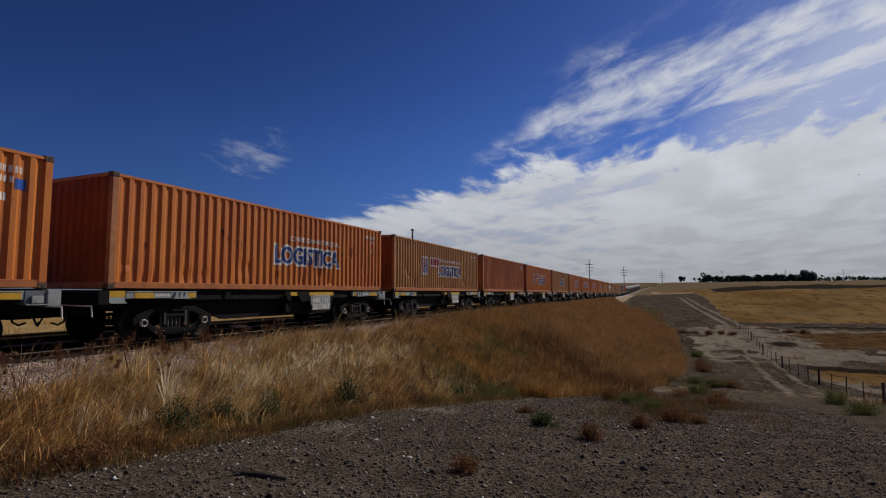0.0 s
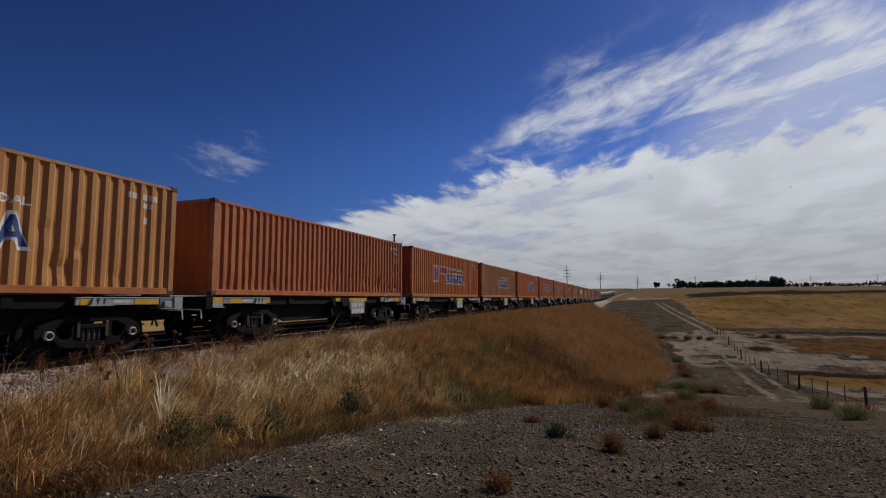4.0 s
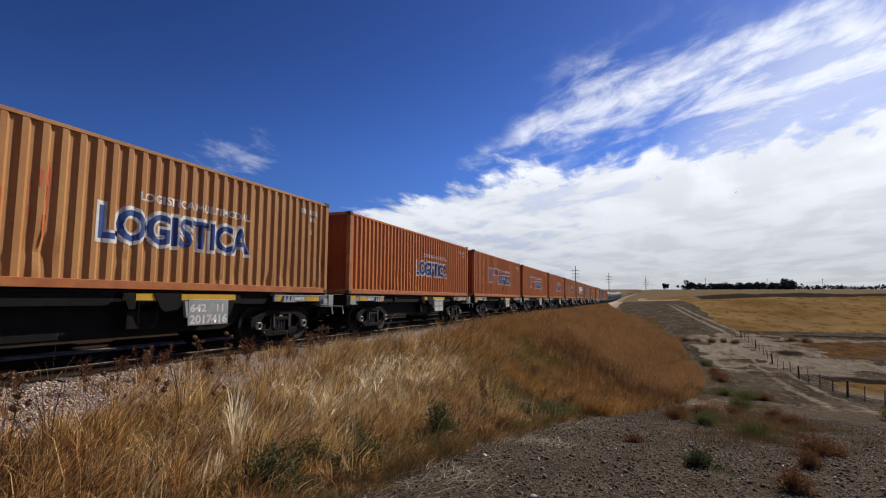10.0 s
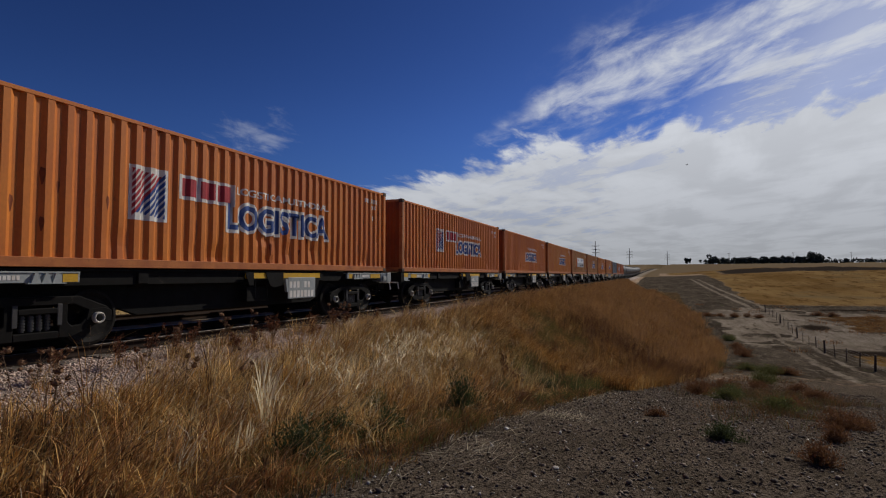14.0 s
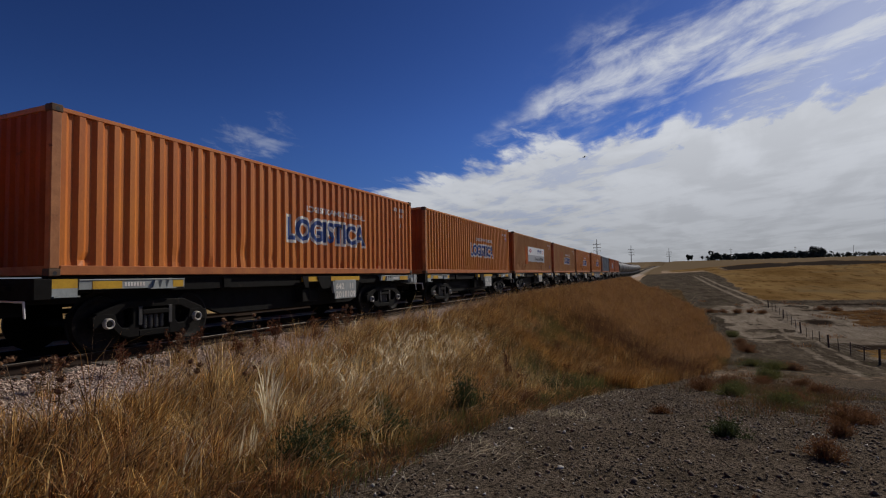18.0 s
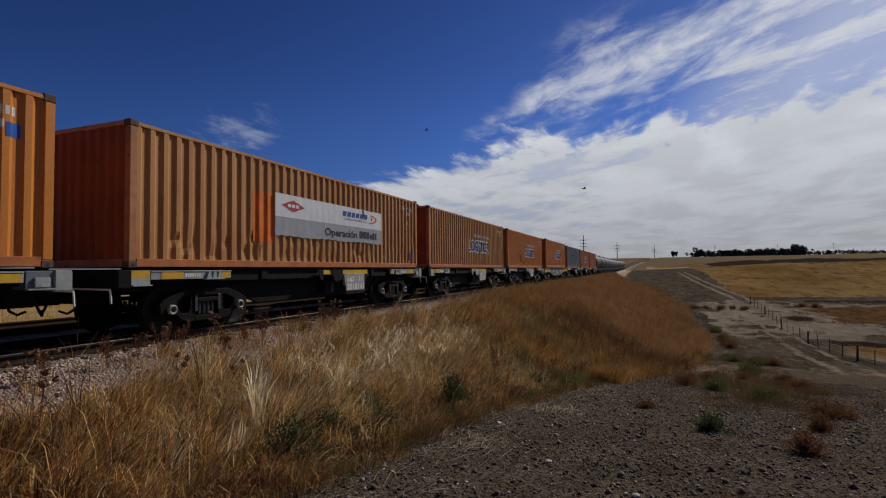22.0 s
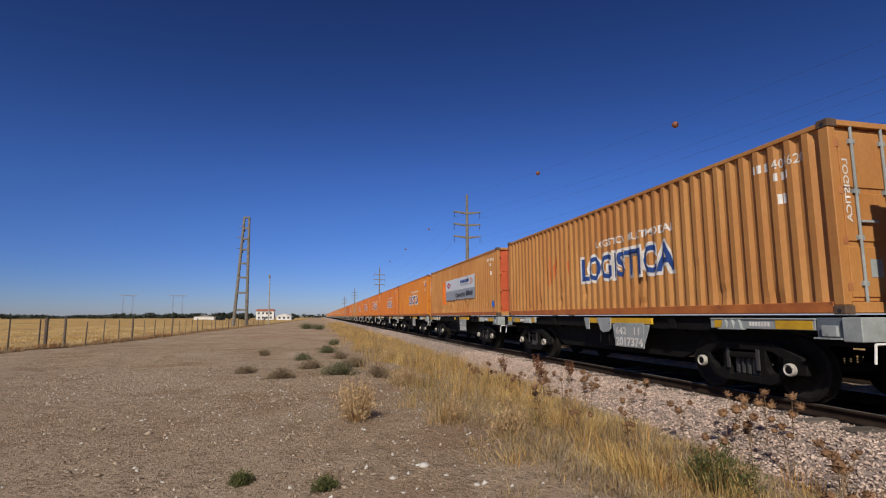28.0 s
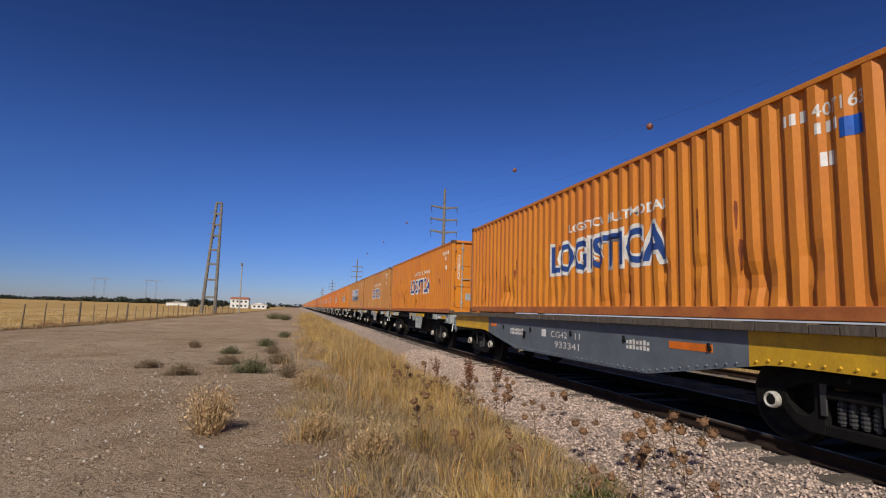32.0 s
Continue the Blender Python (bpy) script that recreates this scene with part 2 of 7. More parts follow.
DRIP = material("rust_drip", (0.26, 0.062, 0.016), 0.8, dark=(0.15, 0.038, 0.013), scale=8, bump=0.05)
SQUARE = material("blue_patch", (0.02, 0.11, 0.48), 0.5, scale=6, bump=0.05)
PATCH = material("fresh_orange_patch", (0.80, 0.185, 0.015), 0.5, scale=3, bump=0.05)
BANNER = material("banner_white", (0.66, 0.68, 0.70), 0.45, dark=(0.60, 0.62, 0.64), scale=1.2, fine=6, bump=0.12, bump_d=0.03)
BANNERG = material("banner_grey", (0.32, 0.335, 0.36), 0.45, dark=(0.29, 0.305, 0.33), scale=1.2, fine=6, bump=0.12, bump_d=0.03)
INK = material("black_lettering", (0.025, 0.025, 0.028), 0.55, scale=4, bump=0.02)
STEEL = material("black_underframe", (0.011, 0.0105, 0.010), 0.8, 0.0, dark=(0.006, 0.0055, 0.005), scale=4, fine=30, stains=((0.030, 0.024, 0.019), 3.0, 0.64), spec=0.12)
BOGIE = material("bogie_steel", (0.0105, 0.0095, 0.0085), 0.8, 0.0, dark=(0.006, 0.0055, 0.005), scale=6, fine=40, stains=((0.050, 0.040, 0.030), 5.0, 0.63), spec=0.10)
WHEEL = material("wheel_steel", (0.020, 0.017, 0.014), 0.7, 0.1, dark=(0.009, 0.008, 0.007), scale=8, fine=50, spec=0.12)
CAP = material("bearing_cap", (0.56, 0.53, 0.47), 0.6, 0.1, dark=(0.34, 0.31, 0.26), scale=12)
LIGHTG = material("light_grey_paint", (0.34, 0.36, 0.35), 0.55, dark=(0.24, 0.26, 0.25), scale=3, fine=30, stains=((0.14, 0.10, 0.07), 4.0, 0.63))
YELLOW = material("yellow_paint", (0.62, 0.36, 0.020), 0.55, dark=(0.48, 0.27, 0.02), scale=3, fine=30, stains=((0.16, 0.09, 0.03), 4.0, 0.64))
SLATE = material("slate_grey_paint", (0.13, 0.15, 0.17), 0.6, dark=(0.095, 0.11, 0.125), scale=2, fine=30, stains=((0.10, 0.075, 0.055), 3.5, 0.66))
SPRING = material("spring_steel", (0.075, 0.072, 0.07), 0.55, 0.4, scale=8)
HOSE = material("rubber_hose", (0.02, 0.02, 0.02), 0.7, scale=8)
PLANK = material("weathered_planks", (0.13, 0.105, 0.08), 0.85, dark=(0.07, 0.055, 0.043), scale=5, fine=50, stretch=(1, 8, 1))
TANK = material("dark_tank_paint", (0.045, 0.045, 0.045), 0.5, dark=(0.03, 0.03, 0.03), scale=1.5, fine=20)
PALE = material("pale_wagon_paint", (0.50, 0.50, 0.48), 0.5, scale=1.5, fine=20)
POLISHED = material("polished_rail_head", (0.26, 0.225, 0.19), 0.5, 0.6, dark=(0.16, 0.135, 0.11), scale=5, fine=60, bump=0.05)
RAIL = material("rail_steel", (0.038, 0.025, 0.018), 0.8, 0.1, dark=(0.024, 0.016, 0.012), scale=5, fine=60, spec=0.06)
SLEEPER = material("sleeper_wood", (0.13, 0.105, 0.085), 0.9, dark=(0.08, 0.065, 0.052), scale=6, fine=60, stretch=(1, 6, 1), per_object=0.25)
STONE = material("ballast_stone", (0.57, 0.44, 0.355), 0.9, dark=(0.37, 0.275, 0.22), scale=14, fine=90, per_island=0.38, bump=0.3)
# near-black stone: the shade beneath the train is put into this colour
BEDSHADE = material("train_shade_ballast", (0.040, 0.032, 0.025), 0.95, dark=(0.016, 0.013, 0.010), scale=16, fine=60, bump=1.0, bump_d=0.05, spec=0.03)
BALLAST = material("ballast_bed", (0.45, 0.355, 0.295), 0.95, dark=(0.21, 0.160, 0.130), scale=16, fine=60, bump=1.0, bump_d=0.05, mix=(0.40, 0.58))
SIDING = material("dusty_siding_soil", (0.34, 0.255, 0.150), 0.95, dark=(0.18, 0.130, 0.075), scale=2.5, fine=40, bump=0.8, bump_d=0.05)
WEEDY = material("overgrown_ballast", (0.20, 0.145, 0.085), 0.95, dark=(0.11, 0.080, 0.048), scale=3, fine=30, bump=0.6, bump_d=0.05)
DARKGRAVEL = material("dark_gravel", (0.195, 0.150, 0.110), 0.95, dark=(0.075, 0.057, 0.043), scale=14, fine=90, per_island=0.5)
PEBBLE = material("pad_pebbles", (0.40, 0.31, 0.225), 0.9, dark=(0.26, 0.195, 0.14), scale=14, fine=90, per_island=0.35)
CONCRETE = material("old_concrete", (0.36, 0.33, 0.28), 0.9, dark=(0.25, 0.225, 0.19), scale=1.5, fine=25)
POLEWOOD = material("pole_timber", (0.22, 0.17, 0.125), 0.9, dark=(0.14, 0.105, 0.08), scale=3, fine=40, stretch=(1, 1, 0.2))
WIRE = material("galvanised_wire", (0.22, 0.21, 0.20), 0.6, 0.5, scale=3)
LINE = material("power_line", (0.06, 0.06, 0.065), 0.6, 0.3, scale=3)
INSUL = material("insulator_glass", (0.10, 0.08, 0.07), 0.3, scale=6)
BALLM = material("marker_ball_orange", (0.26, 0.095, 0.055), 0.6, scale=2, fine=10)
FPOST = material("fence_timber", (0.15, 0.115, 0.09), 0.9, dark=(0.09, 0.07, 0.055), scale=5, fine=50, per_object=0.3)
WALLW = material("white_render_wall", (0.75, 0.74, 0.70), 0.85, scale=1, fine=10)
TILE = material("red_roof_tiles", (0.36, 0.14, 0.09), 0.85, scale=1, fine=10)
GLASS = material("dark_window_glass", (0.03, 0.035, 0.04), 0.1, scale=1, bump=0)
FARM = material("far_foliage", (0.045, 0.055, 0.038), 0.95, dark=(0.028, 0.034, 0.026), scale=0.3, fine=3, per_island=0.35, bump=0)
BARK = material("bark", (0.10, 0.08, 0.06), 0.95, scale=3)
# pale blue-grey puts the haze of distance into the steel's colour
FARSTEEL = material("hazed_lattice_steel", (0.24, 0.29, 0.39), 0.7, 0.2, scale=0.5)
# dead stems, coloured dark to stand for shade between the clumps
DARKG = material("gap_shade_stems", (0.120, 0.070, 0.034), 0.85, dark=(0.060, 0.036, 0.018), scale=0.9, fine=8, per_island=0.5, bump=0)
GRASS = material("golden_dry_grass", (0.60, 0.345, 0.098), 0.75, dark=(0.27, 0.135, 0.038), scale=1.9, mix=(0.40, 0.60), fine=8, per_island=0.62, bump=0, through_light=0.20)
PALEG = material("pale_dry_grass", (0.80, 0.59, 0.265), 0.7, dark=(0.44, 0.275, 0.105), scale=1.9, mix=(0.40, 0.60), fine=8, per_island=0.62, bump=0, through_light=0.36)
STRAW = material("bleached_straw", (0.86, 0.78, 0.58), 0.6, dark=(0.74, 0.63, 0.42), scale=0.8, fine=8, per_island=0.25, bump=0, through_light=0.65)
RUSTG = material("rusty_brown_weeds", (0.42, 0.205, 0.072), 0.85, dark=(0.19, 0.085, 0.03), scale=1.9, mix=(0.40, 0.60), fine=8, per_island=0.62, bump=0, through_light=0.14)
GREENG = material("olive_green_weeds", (0.17, 0.165, 0.05), 0.8, dark=(0.085, 0.095, 0.032), scale=0.8, fine=8, per_island=0.4, bump=0, through_light=0.35)
HEADS = material("dead_flower_heads", (0.21, 0.115, 0.055), 0.9, dark=(0.11, 0.058, 0.03), scale=9, fine=60, per_island=0.35)
STALK = material("dead_stalks", (0.20, 0.13, 0.07), 0.9, scale=9, per_island=0.3)
BIRD = material("dark_plumage", (0.03, 0.028, 0.027), 0.8, scale=20)


# ---- mesh helpers ----
def box(bm, x0, x1, y0, y1, z0, z1):
    v = [bm.verts.new((x, y, z)) for x in (x0, x1) for y in (y0, y1) for z in (z0, z1)]
    for f in ((0, 1, 3, 2), (4, 6, 7, 5), (0, 4, 5, 1), (2, 3, 7, 6), (0, 2, 6, 4), (1, 5, 7, 3)):
        bm.faces.new([v[i] for i in f])
    return bm


def prism(bm, pts, axis, a, b):
    """A closed outline of 2D points drawn out along an axis from a to b."""
    def at(p, d):
        return {"x": (d, p[0], p[1]), "y": (p[0], d, p[1]), "z": (p[0], p[1], d)}[axis]
    lo, hi = [bm.verts.new(at(p, a)) for p in pts], [bm.verts.new(at(p, b)) for p in pts]
    n = len(pts)
    for i in range(n):
        bm.faces.new((lo[i], lo[(i + 1) % n], hi[(i + 1) % n], hi[i]))
    bm.faces.new(lo[::-1])
    bm.faces.new(hi)
    return bm


def rod(bm, p, q, r0, r1=None, n=8):
    """A tapered round bar from p to q."""
    p, q = Vector(p), Vector(q)
    r1 = r0 if r1 is None else r1
    z = (q - p).normalized()
    x = z.orthogonal().normalized()
    y = z.cross(x)
    ring = [[bm.verts.new(c + (x * math.cos(2 * math.pi * i / n) + y * math.sin(2 * math.pi * i / n)) * r) for i in range(n)] for c, r in ((p, r0), (q, r1))]
    for i in range(n):
        bm.faces.new((ring[0][i], ring[0][(i + 1) % n], ring[1][(i + 1) % n], ring[1][i]))
    bm.faces.new(ring[0][::-1])
    bm.faces.new(ring[1])
    return bm


def lathe(bm, profile, axis_at, n=24):
    """Rings of (along x, radius) round an axis parallel to x through axis_at (y, z)."""
    rings = [[bm.verts.new((a, axis_at[0] + r * math.cos(2 * math.pi * i / n), axis_at[1] + r * math.sin(2 * math.pi * i / n))) for i in range(n)] for a, r in profile]
    for p, q in zip(rings, rings[1:]):
        for i in range(n):
            bm.faces.new((p[i], p[(i + 1) % n], q[(i + 1) % n], q[i]))
    bm.faces.new(rings[0][::-1])
    bm.faces.new(rings[-1])
    return bm


def finish(bm, name, mat, bevel=0.0, smooth=False):
    bmesh.ops.recalc_face_normals(bm, faces=bm.faces)
    if bevel:
        bmesh.ops.bevel(bm, geom=[e for e in bm.edges if len(e.link_faces) == 2 and e.calc_face_angle() > 0.6], offset=bevel, segments=1, affect="EDGES", clamp_overlap=True)
    me = bpy.data.meshes.new(name)
    bm.to_mesh(me)
    bm.free()
    me.materials.append(mat)
    if smooth:
        me.shade_smooth()
    return me


def part(name, bm, mat, parent, label="", bevel=0.0, smooth=False):
    me = bm if isinstance(bm, bpy.types.Mesh) else finish(bm, name, mat, bevel, smooth)
    ob = new(name, me)
    ob.parent = parent
    if label:
        ob["label"] = label
    return ob


def thing(name, label, category, group="", kind="", m=None):
    ob = tagged(new(name), label, category, group, kind)
    if m is not None:
        ob.matrix_basis = m
    return ob


def raw(name, verts, faces, mat, smooth=False):
    """A mesh object from arrays of vertices and of equal-sized faces."""
    verts, faces = np.asarray(verts, np.float32), np.asarray(faces, np.int32)
    me = bpy.data.meshes.new(name)
    k = faces.shape[1]
    me.vertices.add(len(verts))
    me.vertices.foreach_set("co", verts.ravel())
    me.loops.add(faces.size)
    me.loops.foreach_set("vertex_index", faces.ravel())
    me.polygons.add(len(faces))
    me.polygons.foreach_set("loop_start", np.arange(0, faces.size, k, dtype=np.int32))
    me.update(calc_edges=True)
    me.materials.append(mat)
    if smooth:
        me.shade_smooth()
    return new(name, me)


def sstep(v, lo, hi):
    q = np.clip((v - lo) / (hi - lo), 0, 1)
    return q * q * (3 - 2 * q)


WAVES = [(0.11, 0.07, 0.3), (-0.05, 0.13, 1.7), (0.31, -0.22, 2.9), (0.19, 0.41, 4.4), (0.83, 0.47, 0.9), (-0.62, 1.01, 5.1), (1.9, -1.3, 2.2), (1.4, 2.3, 3.7)]


def lumps(x, y, first=0, last=8):
    """Smooth unevenness of the ground, from about -1 to 1."""
    s = 0
    for a, b, c in WAVES[first:last]:
        s = s + np.sin(a * x + b * y + c) * np.cos(b * 0.7 * x - a * 1.2 * y + 2 * c)
    return s / (last - first) * 1.6


# ---- the lie of the land ----
CURVE_Y, CURVE_R = 285.0, 2600.0


def track_x(y):
    return np.where(y > CURVE_Y, (np.maximum(y, CURVE_Y) - CURVE_Y) ** 2 / (2 * CURVE_R), 0.0)


def track_z(y):
    """Height of the line above its near level: it climbs towards the far hill."""
    y = np.asarray(y, float)
    return np.where(y > 150, np.where(y < 400, 5.8e-5 * (np.maximum(y, 150) - 150) ** 2, 3.625 + 0.029 * (np.minimum(y, 500) - 400)), 0.0)


def on_track(s):
    """Place on the track's centre line, s metres along it, with its climb and heading."""
    x, z = float(track_x(np.array(s))), float(track_z(s))
    slope = max(0.0, s - CURVE_Y) / CURVE_R
    return x, s, z, math.degrees(1.16e-4 * min(max(s - 150, 0), 250)), -math.degrees(math.atan(slope))


LAND_Y = [-5000, -400, -150, -40, -25, -12, -5, 4, 10, 20, 27, 40, 55, 66, 90, 130, 200, 300, 450, 600, 750, 900, 5000]
LAND_Z = [-3, -1.2, -0.75, -0.35, -0.1, -0.02, -0.33, -1.1, -2.0, -3.4, -4.2, -5.1, -5.3, -4.7, -3.6, -2.4, 0.6, 4, 8.0, 12.0, 13.0, 12.0, -4]


def land(x, y):
    """Height of the ground, with the railway bank."""
    x, y = np.asarray(x, float), np.asarray(y, float)
    base = np.interp(y, LAND_Y, LAND_Z)
    d = x - track_x(y)
    w = sstep(np.abs(d), 9, 70)
    tz = track_z(y)
    base = np.minimum(base, -0.42 + tz) * (1 - w) + base * w
    base = np.where(y < 0, np.where(d > 0, np.interp(y, LAND_Y, LAND_Z), base), base)
    base = np.where(d < 0, -0.32 - 0.25 * sstep(-d, 8, 60) + tz, base)
    far = sstep(np.hypot(x - 9, y), 3, 12)
    base = base + lumps(x, y, 2) * (0.03 + 0.10 * far * sstep(np.abs(d), 6, 20)) + lumps(x, y, 0, 3) * 0.5 * sstep(np.abs(d), 30, 90)
    slope = 0.57 + 0.08 * lumps(x, y, 0, 4)
    bank = -0.38 - np.maximum(0, np.abs(d) - 3.4) * slope
    bank = np.where(np.abs(d) < 3.4, -0.38, bank) + tz
    near = sstep(np.abs(d), 2.6, 5.5)
    out = np.where(base > bank, bank * (1 - near) + np.maximum(base, bank) * near, bank)
    rise = sstep(y, 405, 530) * sstep(x, -130, -25)
    hilltop = out * (1 - rise) + np.interp(y, LAND_Y, LAND_Z) * rise
    return np.where(np.abs(d) < 7, out, np.maximum(out, hilltop))


def spread(*runs):
    """Grid lines: runs of (start, end, step)."""
    out = []
    for a, b, s in runs:
        out += list(np.arange(a, b, s))
    return np.array(out + [runs[-1][1]])


def make_ground():
    xs = spread((-4800, -800, 400), (-800, -120, 60), (-120, -20, 5), (-20, 2, 1.2), (2, 16, 0.28), (16, 40, 0.45), (40, 120, 2.5), (120, 300, 9), (300, 600, 24), (600, 4800, 300))
    ys = spread((-4800, -800, 400), (-800, -150, 40), (-150, -30, 4), (-30, 26, 0.3), (26, 92, 0.7), (92, 340, 3.5), (340, 640, 7), (640, 900, 16), (900, 4800, 300))
    X, Y = np.meshgrid(xs, ys, indexing="ij")
    Z = land(X, Y)
    nx, ny = X.shape
    i = np.arange(nx * ny).reshape(nx, ny)
    faces = np.stack([i[:-1, :-1], i[1:, :-1], i[1:, 1:], i[:-1, 1:]], -1).reshape(-1, 4)
    ob = raw("ground", np.stack([X, Y, Z], -1).reshape(-1, 3), faces, ground_material(), smooth=True)
    # what grows or lies where: four weights
    n1, n2 = lumps(X, Y, 1, 6), lumps(X * 1.7 + 5, Y * 1.7, 2, 8)
    d = X - track_x(Y)
    n3 = lumps(X * 0.6 + 3, Y * 0.35, 2, 8)
    field = sstep(X + n1 * 0.3, 21.3, 22.6) * sstep(-Y + n1 * 3, -14, 0)                        # stubble beyond the fence
    # golden field on the far slope, a ploughed strip across its top
    hill = sstep(Y + n1 * 2.5 + n2 * 1.5, 86, 96) * sstep(X - 24.5 - 0.035 * (Y - 98) + n1 * 1.4 + n2 * 0.8, -1.6, 1.6)
    top = sstep(Y, 240, 330) * sstep(d, 10, 20)
    hill = np.maximum(hill, top)
    # far ground goes over to tan: distance haze put into its colour
    tan = np.maximum(sstep(Y + n1 * 8, 335, 352), sstep(Y + n1 * 8, 235, 260) * sstep(-d, -13, -9))
    plough = sstep(Y + n1 * 6 - 0.15 * (X - 60), 252, 262) * sstep(-Y + n1 * 6, -334, -320) * sstep(X - 0.05 * (Y - 250), 30, 44)
    left = sstep(-d, 3.5, 6) * sstep(-Y, -250, -200)
    gold = np.maximum(field, left * 0.8)
    # dark slope beside the bank with wheel ruts up it
    slope = sstep(Y + n1 * 3, 80, 88) * sstep(-Y, -300, -230) * sstep(d, 5 - 1.4 * sstep(Y, 100, 130), 8 - 2.2 * sstep(Y, 100, 130)) * (1 - hill)
    rut = 22.4 - 0.029 * (Y - 84)
    ruts = (np.exp(-((X - rut) / 0.45) ** 2) + np.exp(-((X - rut - 1.9) / 0.4) ** 2)) * sstep(Y, 80, 86) * sstep(-Y, -230, -160)
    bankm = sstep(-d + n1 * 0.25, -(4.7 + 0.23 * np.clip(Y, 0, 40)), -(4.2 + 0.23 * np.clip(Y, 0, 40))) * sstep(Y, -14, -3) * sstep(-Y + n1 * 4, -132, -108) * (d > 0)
    # red scrub on the valley floor, with dark edges
    red = sstep(X - 29.5 + n1 * 1.6 + 0.10 * np.abs(Y - 71), -0.6, 1.2) * sstep(Y + n2 * 3.5, 60, 65) * sstep(-Y + n1 * 2.5, -82, -76)
    scrub = sstep(X + n1 * 1.2, 23.2, 24.6) * sstep(Y + n2 * 2.0, 35, 39) * sstep(-Y + n1 * 2, -50, -45)
    brow = sstep(X + n1 * 1.2, 22.8, 24.5) * sstep(Y + n1 * 1.2, 43.5, 45) * sstep(-Y + n2, -50, -48.5)
    brow = np.maximum(brow, np.exp(-((X - 25.8) / 1.6) ** 2 - ((Y - 65.5) / 2.6) ** 2))
    brow = np.maximum(brow, sstep(X + n1 * 2, 29, 32) * np.exp(-((Y - 84 + n2 * 1.5) / 1.8) ** 2))
    # darker ground from just before the origin onwards, thinning to the right
    dark_ground = sstep(Y + n1 * 1.5, -9, -3.5) * sstep(-Y + n1 * 6, -40, -24) * sstep(d, 4.5, 6) * (1 - 0.30 * sstep(X + n1 * 1.2, 8.6, 12.5))
    bare = sstep(Y + n1 * 3, 20, 34) * sstep(-Y, -92, -84) * sstep(d, 8, 12)
    # pale dried mud, and the ruts of the farm track
    pale = sstep(Y + n2 * 3 + n3 * 3, 46, 56) * sstep(-Y + n1 * 2, -88, -80) * sstep(X + n1, 15.5, 17.5) * sstep(n3 + n2 * 0.5, -0.45, 0.05)
    pale = np.maximum(pale, sstep(X + n1 * 0.8, 22.6, 23.6) * sstep(Y + n1 * 2, 24, 30) * sstep(-Y + n2 * 3, -46, -38) * sstep(n3 + n2 * 0.4, -0.5, 0.0))
    way = np.interp(Y, [10, 27, 43, 62, 84], [17.4, 18.6, 19.9, 20.9, 22.4])
    pale = np.maximum(pale, (np.exp(-((X - way - 0.1) / 0.30) ** 2) * 0.9 + np.exp(-((X - way - 1.7) / 0.28) ** 2) * 0.8 + np.exp(-((X - way + 0.9) / 0.22) ** 2) * 0.5) * sstep(Y, 20, 32) * sstep(-Y, -84, -80))
    pale = np.clip(np.maximum(pale * (1 - brow), ruts), 0, 1)
    verge = np.exp(-((X - 21.2 + n1 * 0.5) / 1.0) ** 2) * sstep(-Y, -12, 0)
    at = ob.data.attributes.new("zones", "FLOAT_COLOR", "POINT")
    at.data.foreach_set("color", np.stack([gold, np.clip(bankm + verge * 0.7, 0, 1), np.clip(np.maximum(np.maximum(bare, slope), brow), 0, 1), red], -1).reshape(-1).astype(np.float32))
    for name, w in (("dark_ground", np.maximum(dark_ground, slope)), ("pale", pale), ("hill", np.maximum(hill * (1 - plough), scrub * 0.85)), ("plough", plough), ("tan", tan), ("brow", np.maximum(brow * 0.8, slope * 0.25))):
        at = ob.data.attributes.new(name, "FLOAT", "POINT")
        at.data.foreach_set("value", np.clip(w, 0, 1).reshape(-1).astype(np.float32))
    return tagged(ob, "dry gravel track bed, stubble field and bare valley soil", "ground", kind="structure")


